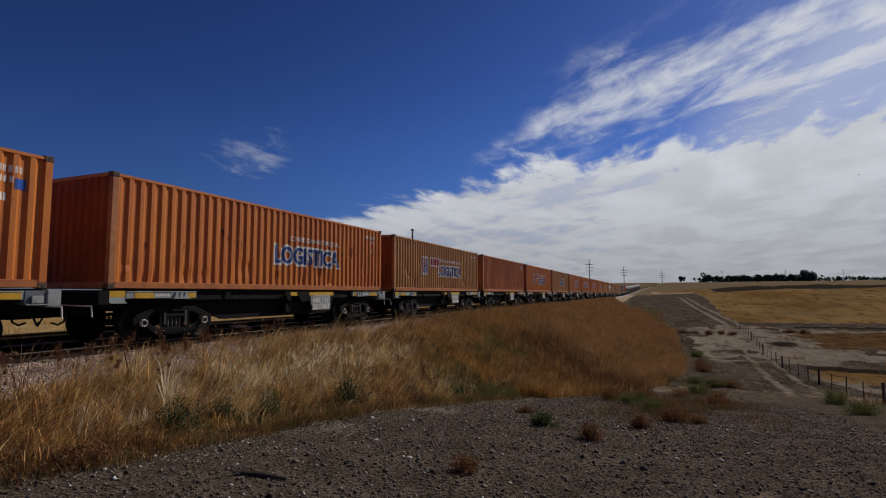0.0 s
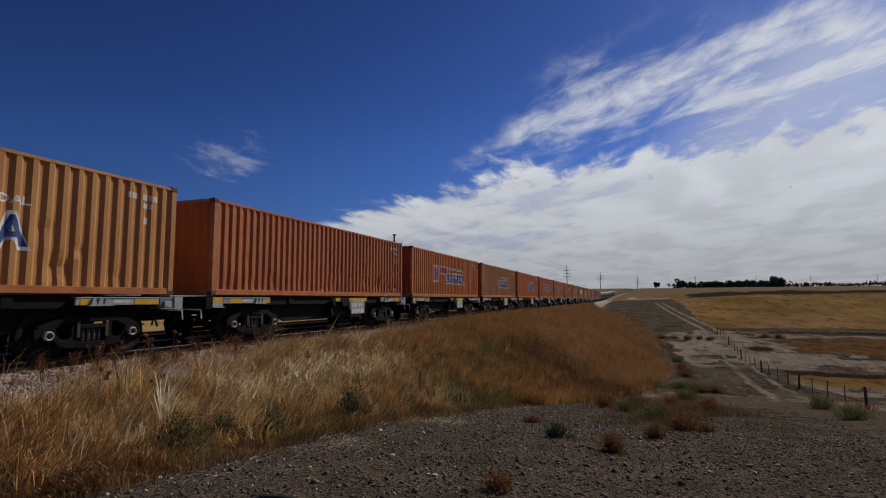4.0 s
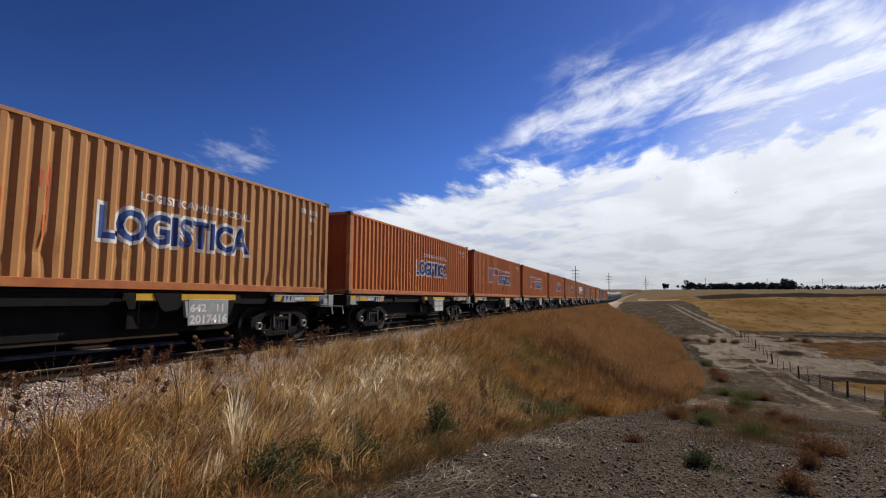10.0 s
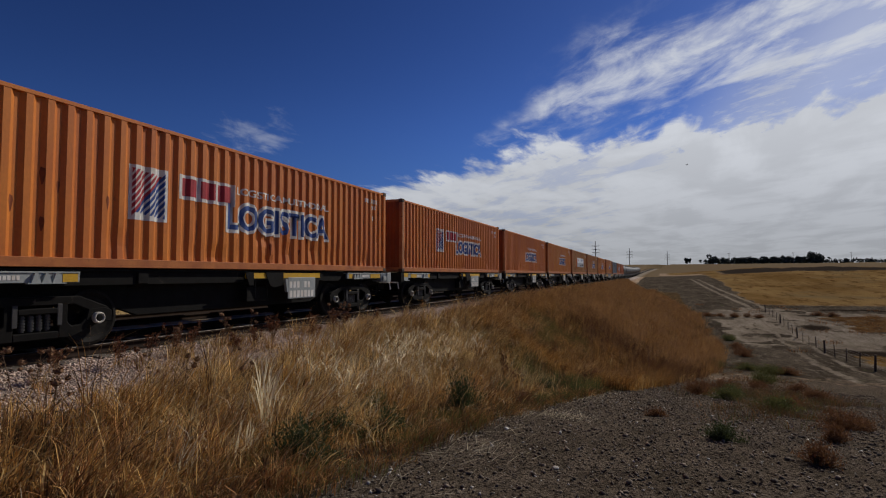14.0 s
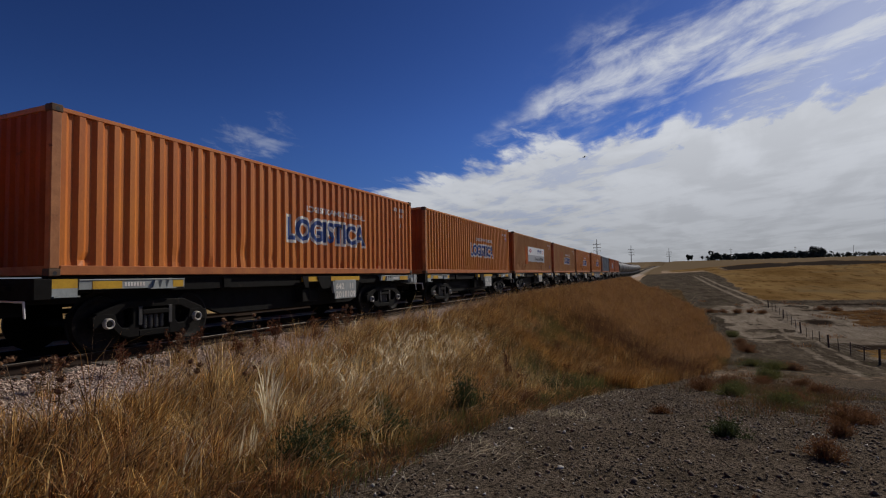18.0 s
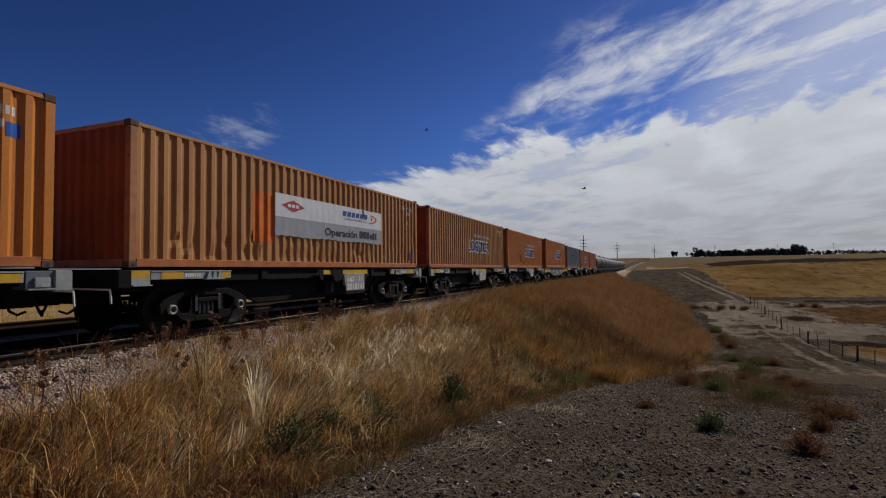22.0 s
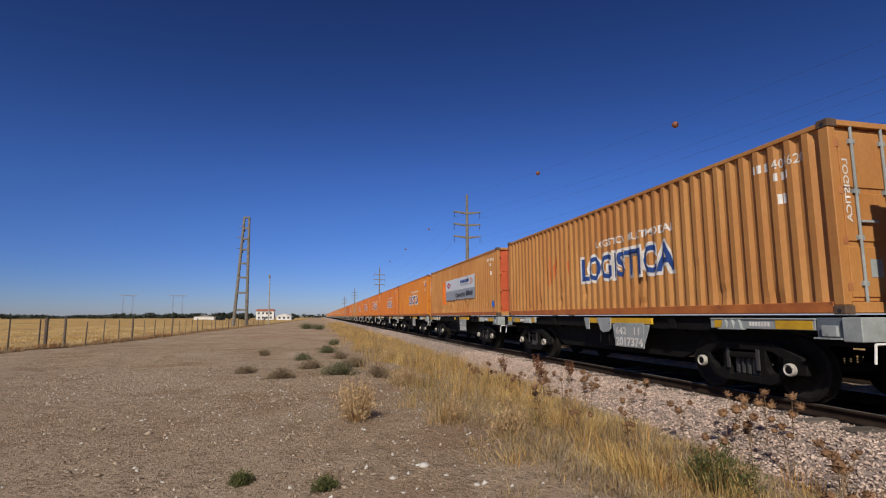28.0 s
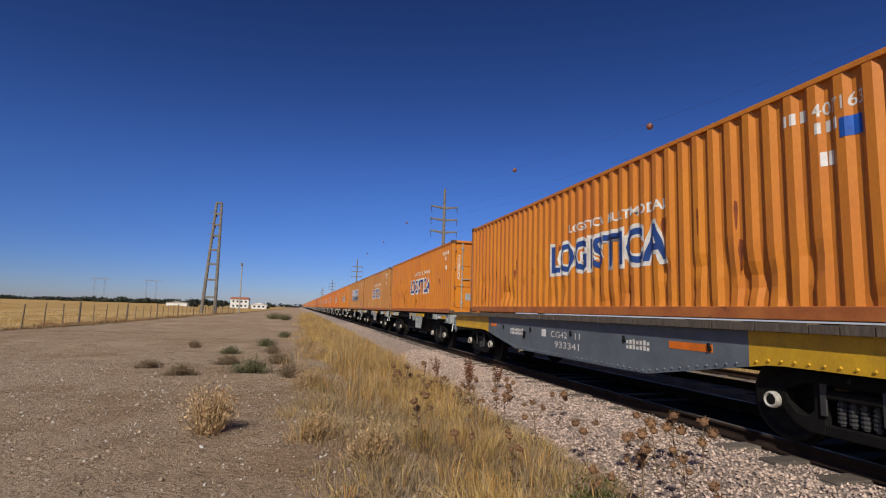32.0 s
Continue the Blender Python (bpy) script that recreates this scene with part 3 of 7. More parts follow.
def ground_material():
    m = bpy.data.materials.new("dry_ground")
    m.use_nodes = True
    nt = m.node_tree
    N, L = nt.nodes.new, nt.links.new
    b = nt.nodes["Principled BSDF"]
    b.inputs["Roughness"].default_value, b.inputs["Specular IOR Level"].default_value = 1.0, 0.0
    co = N("ShaderNodeNewGeometry")

    def noise_at(s, detail=8.0, rough=0.65, stretch=None):
        n = N("ShaderNodeTexNoise")
        n.inputs["Scale"].default_value, n.inputs["Detail"].default_value, n.inputs["Roughness"].default_value = s, detail, rough
        if stretch:
            mp = N("ShaderNodeMapping")
            mp.inputs["Scale"].default_value = stretch
            L(co.outputs["Position"], mp.inputs[0])
            L(mp.outputs[0], n.inputs["Vector"])
        else:
            L(co.outputs["Position"], n.inputs["Vector"])
        return n.outputs[0]

    def rng(v, lo, hi):
        r = N("ShaderNodeMapRange")
        r.inputs[1].default_value, r.inputs[2].default_value = lo, hi
        L(v, r.inputs[0])
        return r.outputs[0]

    def mix(f, a, c):
        x = N("ShaderNodeMix")
        x.data_type = "RGBA"
        for v, i in ((f, 0), (a, 6), (c, 7)):
            if isinstance(v, tuple):
                x.inputs[i].default_value = (*v, 1)
            else:
                L(v, x.inputs[i])
        return x.outputs[2]

    big, mid, fine = noise_at(0.12), noise_at(1.6), noise_at(22.0)
    speck = noise_at(45.0, 2.0)
    pad = mix(rng(mid, 0.36, 0.64), (0.315, 0.218, 0.142), (0.425, 0.310, 0.210))
    pad = mix(rng(big, 0.42, 0.60), pad, (0.42, 0.315, 0.220))
    pad = mix(rng(noise_at(0.55, 6.0, 0.65), 0.52, 0.64), pad, (0.300, 0.200, 0.126))
    pad = mix(rng(noise_at(6.0, 6.0, 0.72), 0.50, 0.34), pad, (0.235, 0.168, 0.110))
    pad = mix(rng(noise_at(0.45, 6.0, 0.6, (1, 0.3, 1)), 0.55, 0.68), pad, (0.44, 0.335, 0.235))
    pad = mix(rng(speck, 0.62, 0.72), pad, (0.50, 0.42, 0.33))
    pad = mix(rng(fine, 0.50, 0.28), pad, (0.15, 0.108, 0.073))
    straw = mix(rng(noise_at(0.5, 8, 0.7, (1, 0.15, 1)), 0.35, 0.65), (0.36, 0.235, 0.095), (0.52, 0.37, 0.175))
    straw = mix(rng(big, 0.42, 0.60), straw, (0.42, 0.255, 0.095))
    # litter tone darkened, so shade under the grass is part of it
    dark_litter = mix(rng(mid, 0.4, 0.6), (0.055, 0.036, 0.020), (0.13, 0.085, 0.042))
    clod = noise_at(5.0, 6.0, 0.7)
    soil = mix(rng(noise_at(0.35, 8, 0.7, (1, 0.5, 1)), 0.40, 0.60), (0.056, 0.044, 0.032), (0.115, 0.092, 0.067))
    soil = mix(rng(noise_at(1.3, 8, 0.75, (1.6, 0.3, 1)), 0.52, 0.64), soil, (0.175, 0.145, 0.108))
    soil = mix(rng(noise_at(0.9, 6, 0.7, (1.2, 0.4, 1)), 0.60, 0.70), soil, (0.085, 0.085, 0.042))
    soil = mix(rng(clod, 0.50, 0.36), soil, (0.036, 0.028, 0.021))
    mud = mix(rng(noise_at(0.5, 8, 0.7, (1, 0.4, 1)), 0.38, 0.62), (0.165, 0.133, 0.098), (0.300, 0.250, 0.192))
    mud = mix(rng(noise_at(1.1, 8, 0.75, (1.8, 0.25, 1)), 0.53, 0.64), mud, (0.120, 0.093, 0.066))
    mud = mix(rng(clod, 0.46, 0.32), mud, (0.08, 0.06, 0.045))
    redg = mix(rng(noise_at(0.8), 0.38, 0.62), (0.070, 0.036, 0.016), (0.150, 0.080, 0.030))
    redg = mix(rng(noise_at(2.2, 6, 0.7, (1, 0.4, 1)), 0.54, 0.62), redg, (0.125, 0.098, 0.068))
    zone = N("ShaderNodeAttribute")
    zone.attribute_name = "zones"
    sp = N("ShaderNodeSeparateColor")
    L(zone.outputs["Color"], sp.inputs[0])

    def ragged(v):
        """A weight with a frayed edge."""
        a = N("ShaderNodeMath")
        a.operation = "ADD"
        s = N("ShaderNodeMath")
        s.operation = "MULTIPLY_ADD"
        L(mid, s.inputs[0])
        s.inputs[1].default_value, s.inputs[2].default_value = 0.9, -0.45
        L(v, a.inputs[0])
        L(s.outputs[0], a.inputs[1])
        return rng(a.outputs[0], 0.38, 0.62)

    dark_tone = mix(rng(mid, 0.36, 0.64), (0.104, 0.081, 0.058), (0.190, 0.149, 0.111))
    dark_tone = mix(rng(noise_at(7.0, 5.0, 0.7), 0.55, 0.68), dark_tone, (0.175, 0.132, 0.098))
    dark_tone = mix(rng(speck, 0.62, 0.70), dark_tone, (0.21, 0.175, 0.145))
    dark_tone = mix(rng(fine, 0.56, 0.38), dark_tone, (0.022, 0.017, 0.013))
    dark_weight = N("ShaderNodeAttribute")
    dark_weight.attribute_name = "dark_ground"
    pad = mix(ragged(dark_weight.outputs["Fac"]), pad, dark_tone)
    col = mix(ragged(sp.outputs[2]), pad, soil)
    hillc = mix(rng(noise_at(0.05, 8, 0.7, (1, 0.35, 1)), 0.38, 0.62), (0.150, 0.086, 0.030), (0.265, 0.168, 0.068))
    hillc = mix(rng(noise_at(0.035, 6, 0.6, (1, 0.8, 1)), 0.54, 0.66), hillc, (0.165, 0.120, 0.062))
    hillc = mix(rng(noise_at(0.4, 8, 0.75, (1, 0.25, 1)), 0.48, 0.36), hillc, (0.085, 0.042, 0.014))
    for name, tone in (("pale", mud), ("brow", (0.030, 0.0215, 0.016)), ("hill", hillc), ("plough", (0.040, 0.031, 0.024)), ("tan", (0.185, 0.136, 0.082))):
        w = N("ShaderNodeAttribute")
        w.attribute_name = name
        col = mix(ragged(w.outputs["Fac"]), col, tone)
    col = mix(ragged(sp.outputs[0]), col, straw)
    col = mix(ragged(zone.outputs["Alpha"]), col, redg)
    col = mix(ragged(sp.outputs[1]), col, dark_litter)
    L(col, b.inputs["Base Color"])
    bp = N("ShaderNodeBump")
    bp.inputs["Strength"].default_value, bp.inputs["Distance"].default_value = 1.0, 0.09
    a = N("ShaderNodeMath")
    a.operation = "MULTIPLY_ADD"
    L(fine, a.inputs[0])
    a.inputs[1].default_value = 0.7
    L(mid, a.inputs[2])
    L(a.outputs[0], bp.inputs["Height"])
    L(bp.outputs[0], b.inputs["Normal"])
    return m


make_ground()


# ---- railway ----
def along(name, profile, y0, y1, mat, step=12.0, off=0.0):
    """A ribbon of the given (x, z) profile along the track."""
    ys = np.concatenate([np.arange(y0, y1, step), [y1]])
    pts = np.array(profile)
    V = []
    for y in ys:
        for px, pz in pts:
            V.append((float(track_x(np.array(y))) + px + off, y, pz + float(track_z(y))))
    n, k = len(ys), len(pts)
    F = [(a * k + b, a * k + (b + 1) % k, (a + 1) * k + (b + 1) % k, (a + 1) * k + b) for a in range(n - 1) for b in range(k)]
    return raw(name, V, F, mat)


RZ = 0.07
RAIL_P = [(-0.035, 0.0), (0.035, 0.0), (0.035, -0.04), (0.010, -0.05), (0.010, -0.13), (0.07, -0.155), (-0.07, -0.155), (-0.010, -0.13), (-0.010, -0.05), (-0.035, -0.04)]


def make_track(name, off, label):
    base = thing(name, label, "railway track", kind="structure")
    for s in (-0.873, 0.873):
        r = along("rail", [(x + s, z + RZ) for x, z in RAIL_P], -900, 900, RAIL, 12.0, off)
        r.parent = base
        h = along("rail_head", [(s - 0.030, RZ + 0.0015), (s + 0.030, RZ + 0.0015), (s + 0.030, RZ - 0.004), (s - 0.030, RZ - 0.004)], -900, 900, POLISHED if off == 0 else RAIL, 12.0, off)
        h.parent = r
    me = finish(box(bmesh.new(), -1.36, 1.36, -0.12, 0.12, -0.33, -0.157), "sleeper", SLEEPER, 0.012)
    for i in range(120 if off == 0 else 60):
        s = new("sleeper", me)
        s.parent = base
        s.matrix_basis = pose(off + random.uniform(-0.04, 0.04), -42 + i * 0.62 * (1 if off == 0 else 1.6), RZ + random.uniform(-0.012, 0.012), 0, 0, random.uniform(-1, 1))
    return base


make_track("railway_track", 0.0, "broad gauge steel railway track on timber sleepers")
make_track("siding_track", -4.1, "rusty siding track on timber sleepers behind train")
tagged(along("siding_bed", [(-7.0, -0.95), (-5.7, -0.105), (-2.5, -0.105), (-2.3, -0.35), (-2.3, -0.95)], -900, 120, SIDING), "dusty dry soil bed under the siding rails", "ground", kind="structure")
# dark strip added between the rails to deepen the train's shade
tagged(along("ballast_bed", [(-0.80, -0.09), (0.80, -0.09), (0.80, -0.15), (-0.80, -0.15)], -900, 900, BEDSHADE), "ballast between the rails, dark with the train's shade in its colour", "ballast", kind="structure")
tagged(along("ballast", [(-2.9, -0.55), (-2.1, -0.145), (-1.0, -0.11), (1.0, -0.108), (2.1, -0.115), (3.6, -0.56), (3.6, -0.9), (-2.9, -0.9)], -900, 235, BALLAST), "pinkish grey crushed stone ballast under the rails", "ballast", kind="structure")
tagged(along("ballast", [(-2.9, -0.55), (-2.1, -0.145), (-1.0, -0.11), (1.0, -0.108), (2.1, -0.115), (3.6, -0.56), (3.6, -0.9), (-2.9, -0.9)], 235, 900, WEEDY), "old ballast overgrown with dry weeds far along the line", "ballast", kind="structure")


# ---- wagons ----
def bogie_parts(parent, y):
    """A three-piece bogie at y along the wagon, with its wheelsets."""
    bm = box(bmesh.new(), -0.92, 0.92, -0.17, 0.17, 0.50, 0.74)
    rod(bm, (0, 0, 0.70), (0, 0, 0.86), 0.22, n=16)
    bogie = part("bogie", bm, BOGIE, parent, bevel=0.02)
    bogie.matrix_basis = pose(0, y, 0.10)
    for s in (-1, 1):
        a, b = s * 0.97, s * 1.10
        bm = bmesh.new()
        # cast arch: top member, sloping arms to the axle boxes, lower chord, columns
        prism(bm, [(-1.10, 0.50), (-1.06, 0.60), (-0.60, 0.79), (0.60, 0.79), (1.06, 0.60), (1.10, 0.50), (0.80, 0.535), (0.52, 0.66), (-0.52, 0.66), (-0.80, 0.535)], "x", a, b)
        for c in (-1, 1):
            prism(bm, [(c * 0.30, 0.16), (c * 0.30, 0.70), (c * 0.43, 0.70), (c * 0.43, 0.40), (c * 0.50, 0.33), (c * 0.62, 0.345), (c * 0.72, 0.46), (c * 0.78, 0.55), (c * 0.86, 0.42), (c * 0.66, 0.22), (c * 0.50, 0.16)], "x", a + s * 0.002, b - s * 0.002)
            prism(bm, [(c * 1.12, 0.36), (c * 1.13, 0.54), (c * 1.00, 0.60), (c * 0.74, 0.58), (c * 0.70, 0.40), (c * 0.80, 0.34)], "x", a + s * 0.004, b + s * 0.006)
        box(bm, min(a, b), max(a, b), -0.31, 0.31, 0.16, 0.275)
        part("side_frame", bm, BOGIE, bogie, bevel=0.014)
        bm = bmesh.new()
        for c in (-0.17, -0.055, 0.055, 0.17):
            for j in range(5):
                zz = 0.315 + j * 0.042
                rod(bm, (s * 1.035, c, zz), (s * 1.035, c, zz + 0.024), 0.048, n=10)
            rod(bm, (s * 1.035, c, 0.29), (s * 1.035, c, 0.53), 0.034, n=8)
            part("coil_spring", bm, SPRING, bogie, "bare steel coil spring")
            bm = bmesh.new()
        bm.free()
        bm = box(bmesh.new(), min(s * 0.99, s * 1.13), max(s * 0.99, s * 1.13), -0.27, 0.27, 0.535, 0.625)
        part("bolster_end", bm, BOGIE, bogie, bevel=0.015)
        for c in (-0.30, 0.30):
            part("wear_plate", box(bmesh.new(), *sorted((s * 1.102, s * 1.125)), c - 0.035, c + 0.035, 0.36, 0.68), SPRING, bogie, "worn bare steel guide plate", bevel=0.006)
        bm = prism(bmesh.new(), [(0.48, 0.18), (0.53, 0.18), (0.58, 0.60), (0.54, 0.62)], "x", s * 0.80, s * 0.90)
        part("brake_lever", bm, STEEL, bogie)
        bm = prism(bmesh.new(), [(-0.48, 0.18), (-0.53, 0.18), (-0.58, 0.60), (-0.54, 0.62)], "x", s * 0.80, s * 0.90)
        part("brake_lever", bm, STEEL, bogie)
    for w in (-0.88, 0.88):
        bm = bmesh.new()
        rod(bm, (-1.12, 0, 0), (1.12, 0, 0), 0.075, n=12)
        for s in (-1, 1):
            prof = [(0.80, 0.20), (0.80, 0.487), (0.83, 0.482), (0.835, 0.455), (0.92, 0.447), (0.93, 0.40), (0.90, 0.33), (0.885, 0.17), (0.93, 0.15), (0.93, 0.09)]
            lathe(bm, [(s * p, r) for p, r in prof], (0, 0), 28)
        ws = part("wheelset", bm, WHEEL, bogie)
        ws.matrix_basis = pose(0, w, 0.43)
        for s in (-1, 1):
            bm = bmesh.new()
            lathe(bm, [(s * 1.10, 0.090), (s * 1.150, 0.092), (s * 1.172, 0.086), (s * 1.178, 0.074), (s * 1.165, 0.058), (s * 1.14, 0.056)], (w, 0.43), 20)
            part("bearing_cap", bm, CAP, bogie, "pale painted bearing cap")
            bm = bmesh.new()
            lathe(bm, [(s * 1.12, 0.056), (s * 1.166, 0.054), (s * 1.173, 0.042), (s * 1.173, 0.01)], (w, 0.43), 14)
            part("axle_end", bm, BOGIE, bogie)
    return bogie


def text_mesh(body, size, width=None, bold=0.0):
    """Flat lettering in the plane of x and y, from its lower left corner."""
    cu = bpy.data.curves.new("lettering", "FONT")
    cu.body, cu.size, cu.offset = body, size, bold
    cu.resolution_u = 3
    ob = bpy.data.objects.new("lettering", cu)
    scene.collection.objects.link(ob)
    me = bpy.data.meshes.new_from_object(ob.evaluated_get(bpy.context.evaluated_depsgraph_get()))
    bpy.data.objects.remove(ob)
    bm = bmesh.new()
    bm.from_mesh(me)
    if width:
        lo, hi = min(v.co.x for v in bm.verts), max(v.co.x for v in bm.verts)
        for v in bm.verts:
            v.co.x = (v.co.x - lo) * width / (hi - lo)
    return bm


def flat_text(name, body, size, width, mat, parent, y, z, x, label="", bold=0.0, lift=0.003):
    """Lettering on an upright face that looks along +x, reading towards +y."""
    bm = text_mesh(body, size, width, bold)
    for v in bm.verts:
        v.co = Vector((x + lift, y + v.co.x, z + v.co.y))
    return part(name, bm, mat, parent, label)


def coupler(parent, end, s):
    bm = box(bmesh.new(), -0.09, 0.09, min(end, end + s * 0.22), max(end, end + s * 0.22), 0.74, 0.94)
    prism(bm, [(-0.16, end + s * 0.18), (0.16, end + s * 0.18), (0.19, end + s * 0.37), (0.04, end + s * 0.31), (-0.04, end + s * 0.375), (-0.17, end + s * 0.35)], "z", 0.70, 0.98)
    part("coupler", bm, BOGIE, parent, bevel=0.01)
    for side, xo in ((1, 0.35), (-1, -0.35)):
        bm = bmesh.new()
        pts = [Vector((xo, end + s * 0.02, 0.80)), Vector((xo * 1.1, end + s * 0.08, 0.62)), Vector((xo * 0.9, end + s * 0.16, 0.55)), Vector((xo * 0.6, end + s * 0.23, 0.60))]
        for p, q in zip(pts, pts[1:]):
            rod(bm, p, q, 0.022, n=6)
        part("brake_hose", bm, HOSE, parent)
    bm = bmesh.new()
    c = 1.20
    rod(bm, (0.15, end + s * 0.06, 0.97), (c, end + s * 0.06, 0.95), 0.016, n=6)
    rod(bm, (c, end + s * 0.06, 0.95), (c + 0.03, end + s * 0.06, 0.72), 0.016, n=6)
    part("uncoupling_lever", bm, WHITE, parent, "white uncoupling lever")


def skeleton_wagon(trim, sh):
    """A low container flat: slender spine, end platforms, number board."""
    w = thing("container_wagon", "black skeletal container wagon with grey and yellow end beams on rails", "freight wagon", "wagons of the train")
    bm = bmesh.new()
    for s in (-1, 1):
        prism(bm, [(-6.30, 1.18), (6.30, 1.18), (6.30, 0.90), (3.4, 0.84), (2.5, 0.50), (-2.5, 0.50), (-3.4, 0.84), (-6.30, 0.90)], "x", s * 0.78, s * 0.88)
        part("centre_sill", bm, STEEL, w, bevel=0.01)
        bm = bmesh.new()
    box(bm, -0.77, 0.77, -6.4, 6.4, 1.10, 1.178)
    part("top_plate", bm, STEEL, w, bevel=0.01)
    for y in (-5.3, -2.6, 0.0, 2.6, 5.3):
        part("cross_member", prism(bmesh.new(), [(-1.16, 1.30), (1.16, 1.30), (1.16, 1.06), (0.45, 0.86), (-0.45, 0.86), (-1.16, 1.06)], "y", y - 0.10, y + 0.10), STEEL, w, bevel=0.008)
    for s in (-1, 1):
        part("sole_bar", box(bmesh.new(), *sorted((s * 1.02, s * 1.12)), -6.06, 6.06, 1.05, 1.2719), STEEL, w)
        part("deck_edge", box(bmesh.new(), *sorted((s * 1.00, s * 1.16)), -6.06, 6.06, 1.272, 1.306), STEEL, w)
    for e in (-1, 1):
        for s in (-1, 1):
            y0, y1 = sorted((e * 3.75, e * 5.68))
            bm = box(bmesh.new(), *sorted((s * 1.19, s * 1.25)), y0, y1, 1.10, 1.24)
            box(bm, *sorted((s * 1.05, s * 1.265)), y0, y1, 1.24, 1.262)
            beam = part("side_beam", bm, LIGHTG, w, "light grey end side beam", bevel=0.005)
            for a, b in ((3.84, 4.02), (5.05, 5.64)) if e > 0 else ((3.78, 4.0), (4.98, 5.47)):
                part("yellow_marking", box(bmesh.new(), *sorted((s * 1.245, s * 1.256)), *sorted((e * a, e * b)), 1.108, 1.232), YELLOW, beam, "yellow paint field")
            for c in (4.10, 4.24, 4.38):
                part("step_bracket", prism(bmesh.new(), [(e * c - 0.065, 1.10), (e * c + 0.065, 1.10), (e * c + 0.02, 1.238), (e * c - 0.02, 1.238)], "x", s * 1.25, s * 1.30), LIGHTG, beam)
            part("step_plate", box(bmesh.new(), *sorted((s * 1.25, s * 1.32)), *sorted((e * 3.98, e * 4.50)), 1.085, 1.10), LIGHTG, beam)
            q0, q1 = sorted((e * 4.56, e * 4.95))
            bm = bmesh.new()
            for k in range(7):
                c = q0 + 0.03 + k * (q1 - q0 - 0.06) / 6
                box(bm, *sorted((s * 1.248, s * 1.2545)), c - 0.020, c + 0.020, 1.14, 1.205)
            part("lettering", bm, WHITE, beam)["kind"] = "stuff"
            # open step box beside the container's corner
            q0, q1 = sorted((e * 5.70, e * 6.07))
            bm = box(bmesh.new(), *sorted((s * 0.95, s * 1.255)), q0, q1, 1.0, 1.27)
            # black at the end away from the sun: shade put into the pocket's colour
            pocket = part("corner_pocket", bm, SLATE if e > 0 else STEEL, w, "dark corner pocket", bevel=0.008)
            part("pocket_lip", box(bmesh.new(), *sorted((s * 1.255, s * 1.32)), q0, q1, 0.995, 1.015), LIGHTG, pocket)
            if e > 0:
                part("pocket_block", box(bmesh.new(), *sorted((s * 1.255, s * 1.30)), q0 + 0.10, q1 - 0.06, 1.03, 1.17), LIGHTG, pocket, "light grey block", bevel=0.006)
            else:
                part("yellow_marking", box(bmesh.new(), *sorted((s * 1.253, s * 1.259)), q0, q1, 1.13, 1.27), YELLOW, pocket, "yellow paint field")
                part("white_marking", box(bmesh.new(), *sorted((s * 1.253, s * 1.259)), q0, q1, 1.016, 1.13), LIGHTG, pocket, "light grey paint field")
        # pale at the sunlit end only; the other's black is painted shade
        part("headstock", box(bmesh.new(), -1.29, 1.29, *sorted((e * 6.08, e * 6.33)), 0.97, 1.275), LIGHTG if e > 0 else STEEL, w, "pale grey headstock" if e > 0 else "", bevel=0.010)
        part("draft_box", box(bmesh.new(), -0.40, 0.40, *sorted((e * 5.9, e * 6.34)), 0.70, 0.968), STEEL, w, bevel=0.012)
        coupler(w, e * 6.34, e)
        for s in (-1, 1):
            part("platform_plate", box(bmesh.new(), *sorted((s * 0.45, s * 1.18)), *sorted((e * 3.9, e * 6.07)), 1.245, 1.27), STEEL, w)
    for s in (-1, 1):
        part("yellow_strip", box(bmesh.new(), min(s * 1.20, s * 1.25), max(s * 1.20, s * 1.25), -0.10 + sh, 2.55 + sh, 1.135, 1.255), YELLOW, w, "yellow edge strip")
        for pts in ([(-0.16, 1.26), (0.10, 1.26), (0.10, 0.98), (-0.04, 0.98)], [(0.46, 1.26), (1.08, 1.26), (1.08, 1.02), (1.0, 0.95), (0.72, 0.92), (0.62, 0.98)], [(2.325, 1.12), (2.52, 1.12), (2.46, 0.98), (2.325, 0.72)]):
            part("support_bracket", prism(bmesh.new(), [(y + sh, z) for y, z in pts], "x", s * 1.252, s * 1.272), trim, w, "grey support bracket", bevel=0.005)
        bm = bmesh.new()
        for c in (0.08, 0.46):
            rod(bm, (s * 1.22, c, 1.1), (s * 1.22, c, 0.70), 0.018, n=6)
        box(bm, min(s * 0.5, s * 1.1), max(s * 0.5, s * 1.1), -0.05, 0.55, 0.62, 0.95)
        part("brake_reservoir", bm, STEEL, w, bevel=0.02)
        board = part("number_board", box(bmesh.new(), min(s * 1.255, s * 1.275), max(s * 1.255, s * 1.275), 1.25 + sh, 2.32 + sh, 0.64, 1.15), LIGHTG, w, "pale grey number board", bevel=0.006)
        part("board_bracket", prism(bmesh.new(), [(1.16 + sh, 1.12), (1.25 + sh, 1.12), (1.25 + sh, 0.80), (1.22 + sh, 0.80)], "x", s * 1.2, s * 1.27), LIGHTG, w)
    for b in (-4.24, 4.24):
        bogie_parts(w, b)
    # brake rod and pipe hung under the spine
    bm = bmesh.new()
    pts = [(0.55, -3.2, 0.78), (0.55, -2.4, 0.62), (0.55, -1.2, 0.56), (0.55, 0.4, 0.60), (0.55, 2.0, 0.55), (0.55, 3.2, 0.78)]
    for p, q in zip(pts, pts[1:]):
        rod(bm, p, q, 0.02, n=6)
